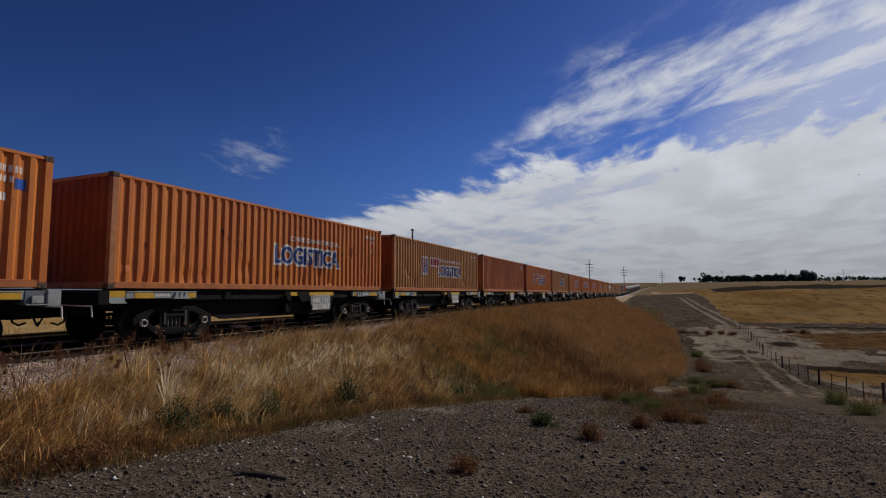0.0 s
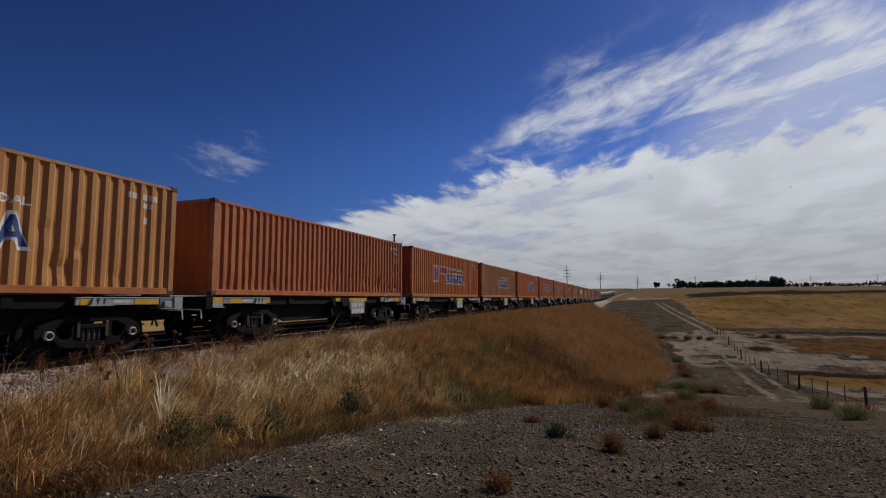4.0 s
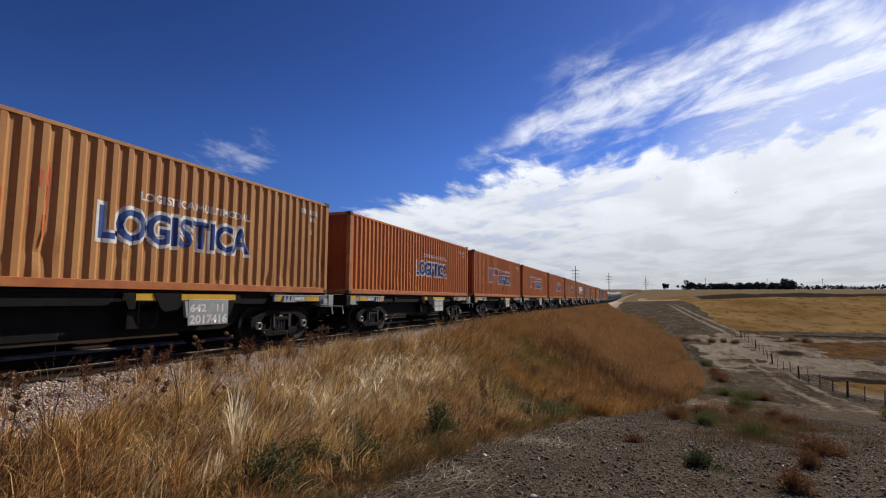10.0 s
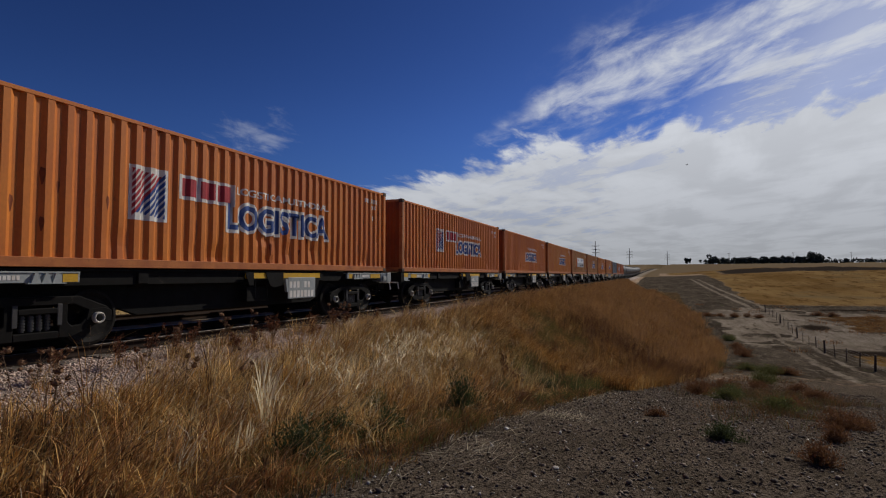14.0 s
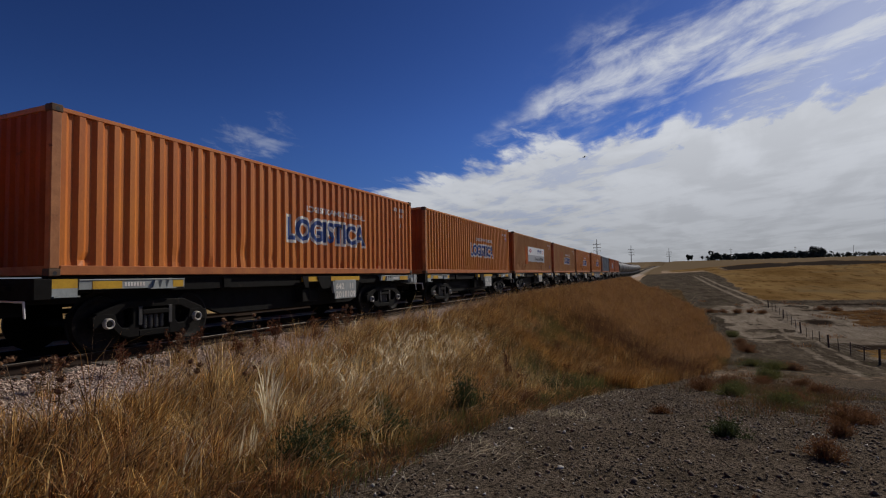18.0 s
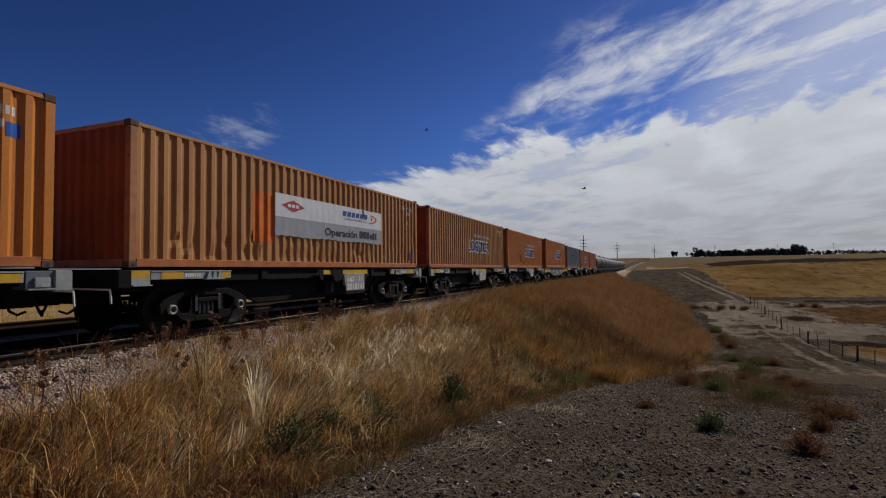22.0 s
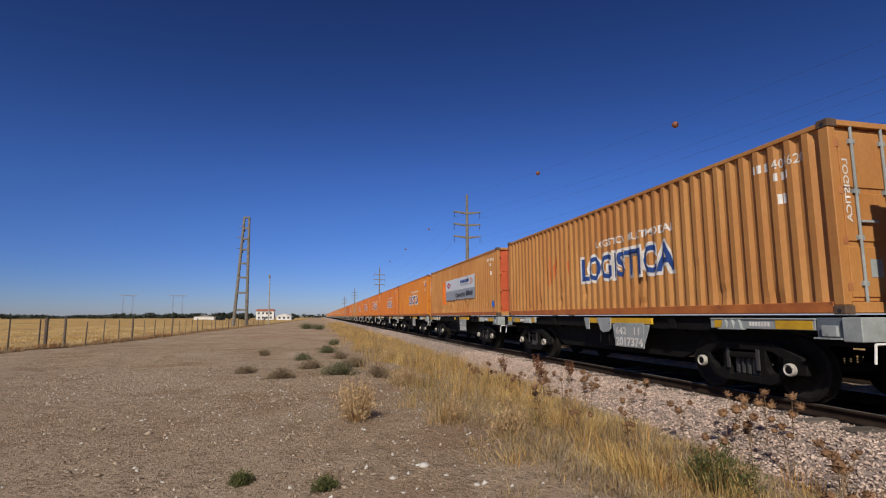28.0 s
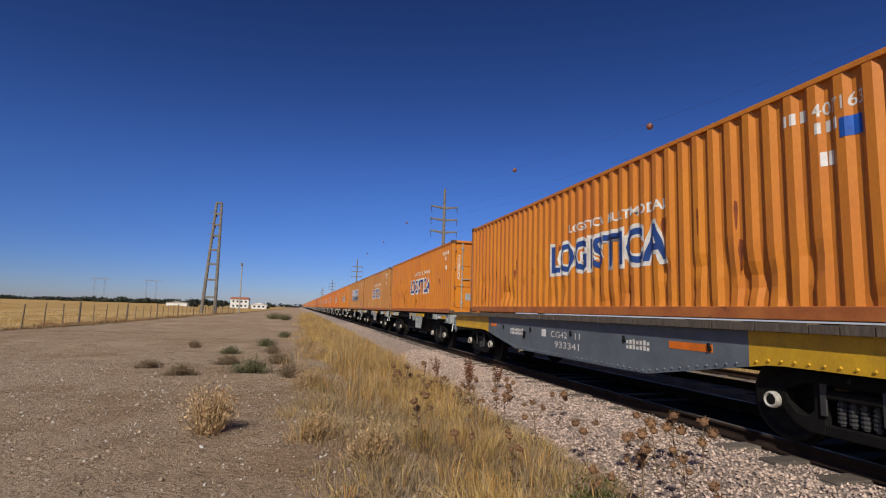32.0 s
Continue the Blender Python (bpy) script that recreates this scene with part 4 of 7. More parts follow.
    part("brake_pipe", bm, STEEL, w)
    return w


def fishbelly_wagon():
    """A longer flat with deep riveted side plates, slate grey with yellow ends."""
    w = thing("flat_wagon", "slate grey fishbelly flat wagon with riveted yellow ends on rails", "freight wagon", "wagons of the train")
    for s in (-1, 1):
        for name, mat, y0, y1 in (("side_plate", SLATE, -4.3, 4.3), ("end_plate", YELLOW, 4.3, 7.35), ("end_plate", YELLOW, -7.35, -4.3)):
            def low(y):
                y = abs(y)
                return 0.56 if y < 2.4 else (0.56 + (y - 2.4) / 2.2 * 0.36 if y < 4.6 else 0.92)
            ys = np.linspace(y0, y1, 15)
            pts = [(y, 1.28) for y in ys] + [(y, low(y)) for y in ys[::-1]]
            pl = part(name, prism(bmesh.new(), pts, "x", s * 1.30, s * 1.325), mat, w, bevel=0)
            pl.matrix_basis = pose(-s * 0.06, 0, 0)
            bm = bmesh.new()
            for y in np.arange(y0 + 0.10, y1 - 0.05, 0.16):
                rod(bm, (s * 1.32, y, low(y) + 0.05), (s * 1.342, y, low(y) + 0.05), 0.02, 0.012, 7)
            part("rivet", bm, mat, pl)["kind"] = "stuff"
            if name == "side_plate" and s > 0:
                for y in (-3.2, -1.6, 0.2, 1.9, 3.7):
                    part("lashing_hook", prism(bmesh.new(), [(y - 0.03, 1.09), (y + 0.01, 1.10), (y + 0.045, 1.01), (y - 0.01, 0.99)], "x", 1.325, 1.352), STEEL, pl, bevel=0.006)
                for y0b, y1b, z0, z1 in ((2.95, 3.75, 0.98, 1.08), (-4.1, -3.7, 1.04, 1.11)):
                    part("orange_mark", box(bmesh.new(), 1.324, 1.329, y0b, y1b, z0, z1), PATCH, pl, "orange paint mark")
                part("stencil_ring", box(bmesh.new(), 1.324, 1.328, -1.05, -0.85, 0.93, 1.08), WHITE, pl)
                flat_text("wagon_number", "CG42   11", 0.17, 1.15, WHITE, pl, -0.62, 0.94, 1.326)
                flat_text("wagon_number", "933341", 0.18, 0.95, WHITE, pl, -0.45, 0.74, 1.326)
                for y0b, n in ((-2.75, 9), (1.95, 7)):
                    bm = bmesh.new()
                    for i in range(n):
                        for zz in (0.98, 0.90):
                            box(bm, 1.324, 1.3275, y0b + i * 0.085, y0b + i * 0.085 + 0.055, zz, zz + 0.05 + 0.01 * (i % 3))
                    part("lettering", bm, WHITE, pl)["kind"] = "stuff"
                part("label_holder", prism(bmesh.new(), [(-2.00, 0.99), (-1.86, 0.99), (-1.90, 0.84), (-1.98, 0.82)], "x", 1.325, 1.345), STEEL, pl)
    for i in range(46):
        part("deck_plank", box(bmesh.new(), -1.36, 1.36, -7.35 + i * 0.32, -7.35 + i * 0.32 + 0.30, 1.285, 1.375 + 0.006 * (i % 3)), PLANK, w)
    bm = bmesh.new()
    for s in (-1, 1):
        box(bm, min(s * 0.3, s * 0.42), max(s * 0.3, s * 0.42), -7.2, 7.2, 0.75, 1.19)
    for y in np.arange(-6.5, 6.6, 1.3):
        box(bm, -1.225, 1.225, y - 0.06, y + 0.06, 0.98, 1.19)
    part("underframe", bm, STEEL, w)
    for e in (-1, 1):
        y0, y1 = sorted((e * 7.36, e * 7.46))
        part("headstock", box(bmesh.new(), -1.3, 1.3, y0, y1, 0.80, 1.20), SLATE, w, bevel=0.01)
        coupler(w, e * 7.42, e)
    for b in (-5.35, 5.35):
        bogie_parts(w, b)
    return w


def plain_wagon():
    """The container flat as seen from afar: the same body with fewer pieces."""
    w = thing("container_wagon", "black container wagon with pale end beams far along the train", "freight wagon", "wagons of the train")
    bm = prism(bmesh.new(), [(-6.45, 1.20), (6.45, 1.20), (6.45, 0.86), (3.4, 0.80), (2.5, 0.50), (-2.5, 0.50), (-3.4, 0.80), (-6.45, 0.86)], "x", -0.42, 0.42)
    part("centre_sill", bm, STEEL, w)
    for y in (-5.3, 0.0, 5.3):
        part("cross_member", box(bmesh.new(), -1.02, 1.02, y - 0.10, y + 0.10, 1.04, 1.24), STEEL, w)
    for s in (-1, 1):
        part("sole_bar", box(bmesh.new(), *sorted((s * 1.02, s * 1.12)), -6.42, 6.42, 1.05, 1.305), STEEL, w)
    for e in (-1, 1):
        for s in (-1, 1):
            bm = box(bmesh.new(), *sorted((s * 1.15, s * 1.25)), *sorted((e * 3.75, e * 6.33)), 1.08, 1.26)
            part("side_beam", bm, LIGHTG, w)
            part("yellow_marking", box(bmesh.new(), *sorted((s * 1.245, s * 1.256)), *sorted((e * 5.05, e * 5.64)), 1.09, 1.25), YELLOW, w)
        coupler(w, e * 6.36, e)
        bm = bmesh.new()
        for s in (-1, 1):
            prism(bm, [(-1.12, 0.42), (-1.10, 0.60), (-0.62, 0.76), (0.62, 0.76), (1.10, 0.60), (1.12, 0.42), (0.42, 0.20), (-0.42, 0.20)], "x", s * 0.97, s * 1.10)
            for q in (-0.915, 0.915):
                lathe(bm, [(s * 0.80, 0.45), (s * 0.84, 0.43), (s * 0.93, 0.42), (s * 0.93, 0.1)], (q, 0.43), 16)
        box(bm, -1.0, 1.0, -0.2, 0.2, 0.45, 0.72)
        for q in (-0.915, 0.915):
            rod(bm, (-0.98, q, 0.43), (0.98, q, 0.43), 0.08, n=8)
        for v in bm.verts:
            v.co.y += e * 4.24
            v.co.z += 0.08
        part("bogie", bm, BOGIE, w)
    part("number_board", box(bmesh.new(), 1.255, 1.275, 0.83, 1.90, 0.64, 1.15), LIGHTG, w)
    return w


def tank_wagon():
    w = thing("tank_wagon", "dark round-topped tank wagon far along the train", "freight wagon", "wagons of the train")
    bm = bmesh.new()
    rings = [(-5.9, 0.5), (-5.75, 1.1), (-5.4, 1.32), (5.4, 1.32), (5.75, 1.1), (5.9, 0.5)]
    vs = [[bm.verts.new((r * math.cos(2 * math.pi * i / 20), y, 2.45 + r * math.sin(2 * math.pi * i / 20))) for i in range(20)] for y, r in rings]
    for p, q in zip(vs, vs[1:]):
        for i in range(20):
            bm.faces.new((p[i], p[(i + 1) % 20], q[(i + 1) % 20], q[i]))
    bm.faces.new(vs[0])
    bm.faces.new(vs[-1])
    part("tank", bm, TANK, w)
    part("dome", rod(bmesh.new(), (0, 0, 3.6), (0, 0, 4.05), 0.5, n=16), TANK, w, bevel=0.04)
    part("walkway", box(bmesh.new(), -0.35, 0.35, -5.0, 5.0, 3.80, 3.84), PALE, w)
    part("end_band", box(bmesh.new(), -1.2, 1.2, -6.3, -6.1, 1.0, 1.3), PALE, w)
    part("underframe", box(bmesh.new(), -1.1, 1.1, -6.3, 6.3, 0.85, 1.15), STEEL, w)
    for e in (-1, 1):
        bm = bmesh.new()
        for s in (-1, 1):
            prism(bm, [(-1.12, 0.42), (-1.10, 0.60), (-0.62, 0.76), (0.62, 0.76), (1.10, 0.60), (1.12, 0.42), (0.42, 0.20), (-0.42, 0.20)], "x", s * 0.97, s * 1.10)
            for q in (-0.915, 0.915):
                lathe(bm, [(s * 0.80, 0.45), (s * 0.84, 0.43), (s * 0.93, 0.42), (s * 0.93, 0.1)], (q, 0.43), 16)
        box(bm, -1.0, 1.0, -0.2, 0.2, 0.45, 0.72)
        for q in (-0.915, 0.915):
            rod(bm, (-0.98, q, 0.43), (0.98, q, 0.43), 0.08, n=8)
        for v in bm.verts:
            v.co.y += e * 4.4
            v.co.z += 0.08
        part("bogie", bm, BOGIE, w)
    return w


# ---- containers ----
HALF, OUT, DEEP, PITCH = 6.09, 1.206, 0.045, 0.284
WAVE = [(0.0, 0.0), (0.092, 0.0), (0.152, 1.0), (0.222, 1.0), (0.284, 0.0)]
SIDE0 = -5.96


def corr(y):
    """How deep the corrugated side lies behind its outer faces, at y along the container."""
    q = (y - SIDE0) % PITCH
    for (a, p), (b, r) in zip(WAVE, WAVE[1:]):
        if a <= q <= b:
            return DEEP * (p + (r - p) * (q - a) / (b - a))
    return 0.0


BREAKS = [SIDE0 + i * PITCH + a for i in range(42) for a, _ in WAVE[:-1]]


def corrugated(lo, hi, z0, z1, dents, seed):
    """A corrugated sheet that looks along +x, as bmesh, with knocks and bulges."""
    rng = random.Random(seed)
    bm = bmesh.new()
    ys = [lo] + [b for b in BREAKS if lo + 0.01 < b < hi - 0.01] + [hi]
    zs = [z0 + (z1 - z0) * (i / 13) ** 1.25 for i in range(14)]
    knocks = [(rng.uniform(lo, hi), z0 + abs(rng.gauss(0.12, 0.35)), rng.uniform(0.05, 0.22), rng.uniform(0.014, 0.046)) for _ in range(int(dents * 1.4))]
    grid = []
    for y in ys:
        col = []
        for z in zs:
            d = corr(y)
            for ky, kz, kr, kd in knocks:
                d += kd * math.exp(-((y - ky) ** 2 + (z - kz) ** 2) / kr ** 2)
            col.append(bm.verts.new((OUT - d, y, z)))
        grid.append(col)
    for p, q in zip(grid, grid[1:]):
        for i in range(len(zs) - 1):
            bm.faces.new((p[i], q[i], q[i + 1], p[i + 1]))
    return bm


def painted(name, bm, mat, parent, lift, label=""):
    """Lays flat lettering or fields (x: along, y: up) onto the corrugated side."""
    lo, hi = min(v.co.x for v in bm.verts), max(v.co.x for v in bm.verts)
    for b in BREAKS:
        if lo < b < hi:
            bmesh.ops.bisect_plane(bm, geom=bm.verts[:] + bm.edges[:] + bm.faces[:], plane_co=(b, 0, 0), plane_no=(1, 0, 0))
    for v in bm.verts:
        v.co = Vector((OUT - corr(v.co.x) + lift, v.co.x, v.co.y))
    return part(name, bm, mat, parent, label)


def moved(bm, x, y):
    for v in bm.verts:
        v.co.x, v.co.y = v.co.x + x, v.co.y + y
    return bm


def field(x0, x1, y0, y1):
    bm = bmesh.new()
    bm.faces.new([bm.verts.new(p) for p in ((x0, y0, 0), (x1, y0, 0), (x1, y1, 0), (x0, y1, 0))])
    return bm


def quad(bm, *pts):
    bm.faces.new([bm.verts.new((p[0], p[1], 0)) for p in pts])


MARKS = {}


def letter(parent, name, body, size, width, x, y, mat, lift, bold=0.0, label=""):
    key = (name, body, x, y, lift)
    if key in MARKS:
        return part(name, MARKS[key], mat, parent, label)
    ob = painted(name, moved(text_mesh(body, size, width, bold), x, y), mat, parent, lift, label)
    MARKS[key] = ob.data
    return ob


def shape(parent, name, key, make, mat, lift, label=""):
    if key in MARKS:
        ob = part(name, MARKS[key], mat, parent, label)
    else:
        ob = painted(name, make(), mat, parent, lift, label)
        MARKS[key] = ob.data
    if name in ("owner_mark", "serial_mark", "type_mark", "symbol", "logo_red", "logo_blue"):
        ob["kind"] = "stuff"
    return ob


def bars(x, y, h, widths, gap=0.03):
    bm = bmesh.new()
    for w in widths:
        if w > 0:
            quad(bm, (x, y), (x + w, y), (x + w, y + h), (x, y + h))
        x += abs(w) + gap
    return bm


def logo_square():
    """White square with slanting bars, for the upper and the lower half."""
    return field(-2.93, -2.20, 0.85, 1.80)


def slants(upper):
    """Slanting bars that fill one half of the square, cut along its diagonal."""
    bm = bmesh.new()
    x0, x1, y0, y1 = -2.88, -2.25, 0.90, 1.75
    w, h, n = x1 - x0, y1 - y0, 7
    for i in range(n):
        a, b = (i + 0.12) / n, (i + 0.78) / n
        if upper:
            pts = ((0, a), (1 - a - 0.06, min(1.0, a + (1 - a) * 0.9)), (1 - b - 0.04, min(1.0, b + (1 - b) * 0.9)), (0, b))
        else:
            pts = ((1, 1 - a), (a + 0.06, max(0.0, 1 - a - (1 - a) * 0.9)), (b + 0.04, max(0.0, 1 - b - (1 - b) * 0.9)), (1, 1 - b))
        quad(bm, *[(x0 + p * w, y0 + q * h) for p, q in pts])
    return bm


def side_marks(side, style, number):
    if style in ("word", "brand"):
        letter(side, "word_outline", "LOGISTICA", 0.80, 3.70, -0.80, 0.86, WHITE, 0.003, 0.075, "white outline of large word")
        letter(side, "word", "LOGISTICA", 0.76, 3.58, -0.74, 0.875, BLUE, 0.006, 0.018, "large blue word")
        x = 0.0 if style == "word" else -0.50
        letter(side, "small_word", "LOGISTICA MULTIMODAL", 0.215, 2.86 - x, x, 1.62, WHITE, 0.003, 0.006, "small white words")
    if style == "brand":
        shape(side, "logo_field", "logo_field", logo_square, WHITE, 0.003, "white logo square")
        shape(side, "logo_red", "logo_red", lambda: slants(True), REDL, 0.006, "slanting red bars")
        shape(side, "logo_blue", "logo_blue", lambda: slants(False), BLUE, 0.006, "slanting blue bars")
        shape(side, "brand_field", "brand_field", lambda: field(-1.95, -0.55, 1.33, 1.80), WHITE, 0.003)
        for i in range(3):
            shape(side, "brand_shape", "brand_shape%d" % i, lambda: field(-1.88 + i * 0.44, -1.52 + i * 0.44, 1.40, 1.74), REDL, 0.006, "heavy red shape")
    shape(side, "owner_mark", "owner_mark", lambda: bars(4.80, 2.14, 0.13, (0.06, 0.06, 0.07), 0.035), WHITE, 0.003)
    if number:
        letter(side, "serial_number", number, 0.20, 0.52, 5.16, 2.135, WHITE, 0.003, 0.002)
    else:
        shape(side, "serial_mark", "serial_mark", lambda: bars(5.16, 2.14, 0.13, (0.055, 0.055, 0.055, 0.055, 0.055), 0.035), WHITE, 0.003)
    shape(side, "type_mark", "type_mark", lambda: bars(5.18, 1.95, 0.12, (0.055, 0.055, 0.055), 0.035), WHITE, 0.003)
    shape(side, "symbol", "symbol", lambda: bars(5.22, 1.60, 0.15, (0.05, 0.05), 0.015), WHITE, 0.003)


def banner(box_ob):
    """A printed sheet stretched over the corrugations: white above grey."""
    x0, x1, y0, y1, ym, px = -2.29, 3.14, 0.785, 1.82, 1.255, OUT + 0.010

    def sheet(lo, hi, amp):
        n, k = 60, 5
        V, F = [], []
        for i in range(n + 1):
            for j in range(k):
                y = x0 + (x1 - x0) * i / n
                z = lo + (hi - lo) * j / (k - 1)
                if abs(lo - y0) < 0.01 and j == 0:
                    z -= 0.012 * math.sin(i * 1.7) - 0.01 * math.sin(i * 0.31)
                V.append((px + amp * math.cos(2 * math.pi * (y - SIDE0 - 0.05) / PITCH), y, z))
        for i in range(n):
            for j in range(k - 1):
                a = i * k + j
                F.append((a, a + k, a + k + 1, a + 1))
        me = bpy.data.meshes.new("banner")
        me.from_pydata(V, [], F)
        me.shade_smooth()
        return me

    b = tagged(new("banner"), "white and grey printed banner fixed on container side", "banner")
    for nm, lo, hi, mat in (("white_field", ym, y1, BANNER), ("grey_field", y0, ym, BANNERG)):
        me = sheet(lo, hi, 0.004)
        me.materials.append(mat)
        part(nm, me, mat, b)
    f = px + 0.006

    def poly(name, pts, mat, label="", lift=0.0):
        bm = bmesh.new()
        bm.faces.new([bm.verts.new((f + lift, p[0], p[1])) for p in pts])
        part(name, bm, mat, b, label)

    poly("diamond", [(-2.06, 1.55), (-1.60, 1.40), (-1.13, 1.55), (-1.60, 1.70)], REDL, "red diamond sign")
    for i in range(3):
        c = -1.82 + i * 0.16
        poly("diamond_bar", [(c, 1.51), (c + 0.12, 1.51), (c + 0.12, 1.59), (c, 1.59)], BANNER, "", 0.003)
    for i in range(6):
        c = 0.70 + i * 0.25
        poly("brand_bar", [(c, 1.535), (c + 0.20, 1.535), (c + 0.23, 1.68), (c + 0.03, 1.68)], BLUE, "blue brand shapes")
    flat_text("small_word", "LOGISTICA PROFESIONAL", 0.085, 1.43, BLUE, b, 0.72, 1.425, f - 0.003)
    sw = bmesh.new()
    outer = [(2.24 + 0.62 * math.cos(a) * 0.9, 1.56 + 0.15 * math.sin(a)) for a in np.linspace(-1.5, 1.35, 14)]
    inner = [(2.24 + 0.50 * math.cos(a) * 0.9, 1.565 + 0.11 * math.sin(a)) for a in np.linspace(1.35, -1.5, 14)]
    sw.faces.new([sw.verts.new((f, p[0], p[1])) for p in outer + inner])
    part("swoosh", sw, PATCH, b, "orange swoosh")
    poly("dot", [(2.44 + 0.05 * math.cos(a), 1.57 + 0.045 * math.sin(a)) for a in np.linspace(0, 5.6, 9)], REDL)
    flat_text("title_word", "Operación", 0.285, 1.75, INK, b, -0.22, 0.915, f - 0.003, "", 0.009)
    for i, wd in enumerate((0.20, 0.17, 0.17, 0.17, 0.11, 0.11)):
        c = 1.68 + (0, 0.24, 0.44, 0.64, 0.84, 0.98)[i]
        h = (0.22, 0.22, 0.22, 0.155, 0.21, 0.21)[i]
        poly("title_bar", [(c, 0.92), (c + wd, 0.92), (c + wd, 0.92 + h), (c, 0.92 + h)], INK)
    poly("tear", [(1.82, 1.80), (1.92, 1.70), (1.88, 1.62), (1.96, 1.56), (2.0, 1.68), (1.95, 1.74), (1.93, 1.81)], INK, "dark tear", 0.004)
    return b


def container_parts(c, paint, doors, dents, seed):
    P = PAINTS[paint]
    side = part("side_panel", corrugated(-5.95, 5.95, 0.16, 2.50, dents, seed), P, c)
    other = corrugated(-5.95, 5.95, 0.16, 2.50, 0, 1)
    for v in other.verts:
        v.co.x = -v.co.x
    part("side_panel", other, P, c)
    # plain corrugated front end, its shade put into the paint colour
    bm = bmesh.new()
    xs = [-1.12 + i * 0.0622 for i in range(37)]
    prof = [(x, (0.0, 0.0, 0.04, 0.04)[i % 4]) for i, x in enumerate(xs)]
    lo, hi = [bm.verts.new((x, -HALF + 0.02 + d, 0.16)) for x, d in prof], [bm.verts.new((x, -HALF + 0.02 + d, 2.50)) for x, d in prof]
    for i in range(len(prof) - 1):
        bm.faces.new((lo[i], lo[i + 1], hi[i + 1], hi[i]))
    part("end_wall", bm, ENDSHADE if paint in ("orange", "bright", "faded") else P, c)
    for s in (-1, 1):
        a, b = sorted((s * 1.09, s * 1.217))
        for e in (-1, 1):
            y0, y1 = sorted((e * 5.94, e * 6.085))
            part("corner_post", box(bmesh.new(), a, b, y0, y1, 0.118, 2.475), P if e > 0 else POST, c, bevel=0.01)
            for z0 in (0.0, 2.473):
                q = sorted((e * 5.92, e * 6.096))
                bm = box(bmesh.new(), *sorted((s * 1.06, s * 1.222)), *q, z0, z0 + 0.118)
                cast = part("corner_casting", bm, CASTING, c, bevel=0.012)
                zc, yc = z0 + 0.059, (q[0] + q[1]) / 2
                bm = bmesh.new()
                rod(bm, (s * 1.2225, yc, zc - 0.012), (s * 1.2235, yc, zc - 0.012), 0.032, n=10)
                part("casting_hole", bm, INK, cast)
        part("top_rail", box(bmesh.new(), *sorted((s * 1.14, s * 1.212)), -5.93, 5.93, 2.495, 2.56), P, c, bevel=0.006)
        part("bottom_rail", box(bmesh.new(), *sorted((s * 1.13, s * 1.214)), -5.93, 5.93, 0.02, 0.165), RAILP, c, bevel=0.006)
    for z0, z1 in ((0.02, 0.16), (2.50, 2.58)):
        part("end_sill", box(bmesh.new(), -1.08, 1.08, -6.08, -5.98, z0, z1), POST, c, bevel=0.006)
        part("door_header" if z0 > 1 else "door_sill", box(bmesh.new(), -1.08, 1.08, 5.97, 6.085, z0, z1), P, c, bevel=0.006)
    part("roof", box(bmesh.new(), -1.14, 1.14, -5.95, 5.95, 2.535, 2.565), P, c)
    part("floor", box(bmesh.new(), -1.13, 1.13, -5.95, 5.95, 0.10, 0.15), STEEL, c)
    D = DOOR_RED if doors == "red" else P
    for s in (-1, 1):
        a, b = sorted((s * 0.012, s * 1.085))
        bm = box(bmesh.new(), a, b, 5.985, 6.025, 0.165, 2.495)
        for z0, z1 in ((0.22, 0.88), (0.95, 1.60), (1.67, 2.44)):
            box(bm, a + 0.07, b - 0.07, 6.0, 6.043, z0, z1)
        door = part("door", bm, D, c, "red steel door" if doors == "red" else "", bevel=0.008)
        for r in (0.30, 0.82):
            bm = rod(bmesh.new(), (s * r, 6.065, 0.06), (s * r, 6.065, 2.56), 0.020, n=8)
            for z in (0.4, 1.0, 1.62, 2.3):
                box(bm, s * r - 0.05, s * r + 0.05, 6.03, 6.075, z - 0.03, z + 0.03)
            part("locking_bar", bm, LIGHTG if doors != "red" else D, door)
            bm = box(bmesh.new(), *sorted((s * r - 0.02, s * r - s * 0.30)), 6.07, 6.09, 1.02 + 0.18 * (r > 0.5), 1.05 + 0.18 * (r > 0.5))
            part("door_handle", bm, LIGHTG if doors != "red" else D, door)
        for z in (0.35, 0.95, 1.62, 2.25):
            part("hinge", box(bmesh.new(), *sorted((s * 1.06, s * 1.14)), 6.02, 6.09, z - 0.05, z + 0.05), POST, door)
    if doors != "red":
        bm = text_mesh("LOGISTICA", 0.125, 0.86, 0.003)
        for v in bm.verts:
            v.co = Vector((0.90 + v.co.y, 6.046, 2.06 - v.co.x))
        part("door_word", bm, WHITE, c, "small white word read downwards")
        part("door_plate", box(bmesh.new(), 0.48, 0.68, 6.043, 6.048, 0.48, 0.72), LIGHTG, c)
    return side


def container(paint, style, label, number="", doors="", square=0, dents=10, seed=1):
    c = thing("shipping_container", label, "container", "containers of the train")
    side = container_parts(c, paint, doors, dents, seed)
    side_marks(side, style, number)
    if square == 1:
        shape(side, "blue_square", "square_hi", lambda: field(5.44, 5.64, 1.84, 2.04), SQUARE, 0.004, "blue paint square")
    if square == 2:
        shape(side, "blue_square", "square_lo", lambda: field(5.38, 5.60, 0.35, 0.57), SQUARE, 0.004, "blue paint square")
        shape(side, "orange_patch", "patch", lambda: field(-3.03, -2.32, 0.60, 1.79), PATCH, 0.003, "fresh orange paint patch")
    return c


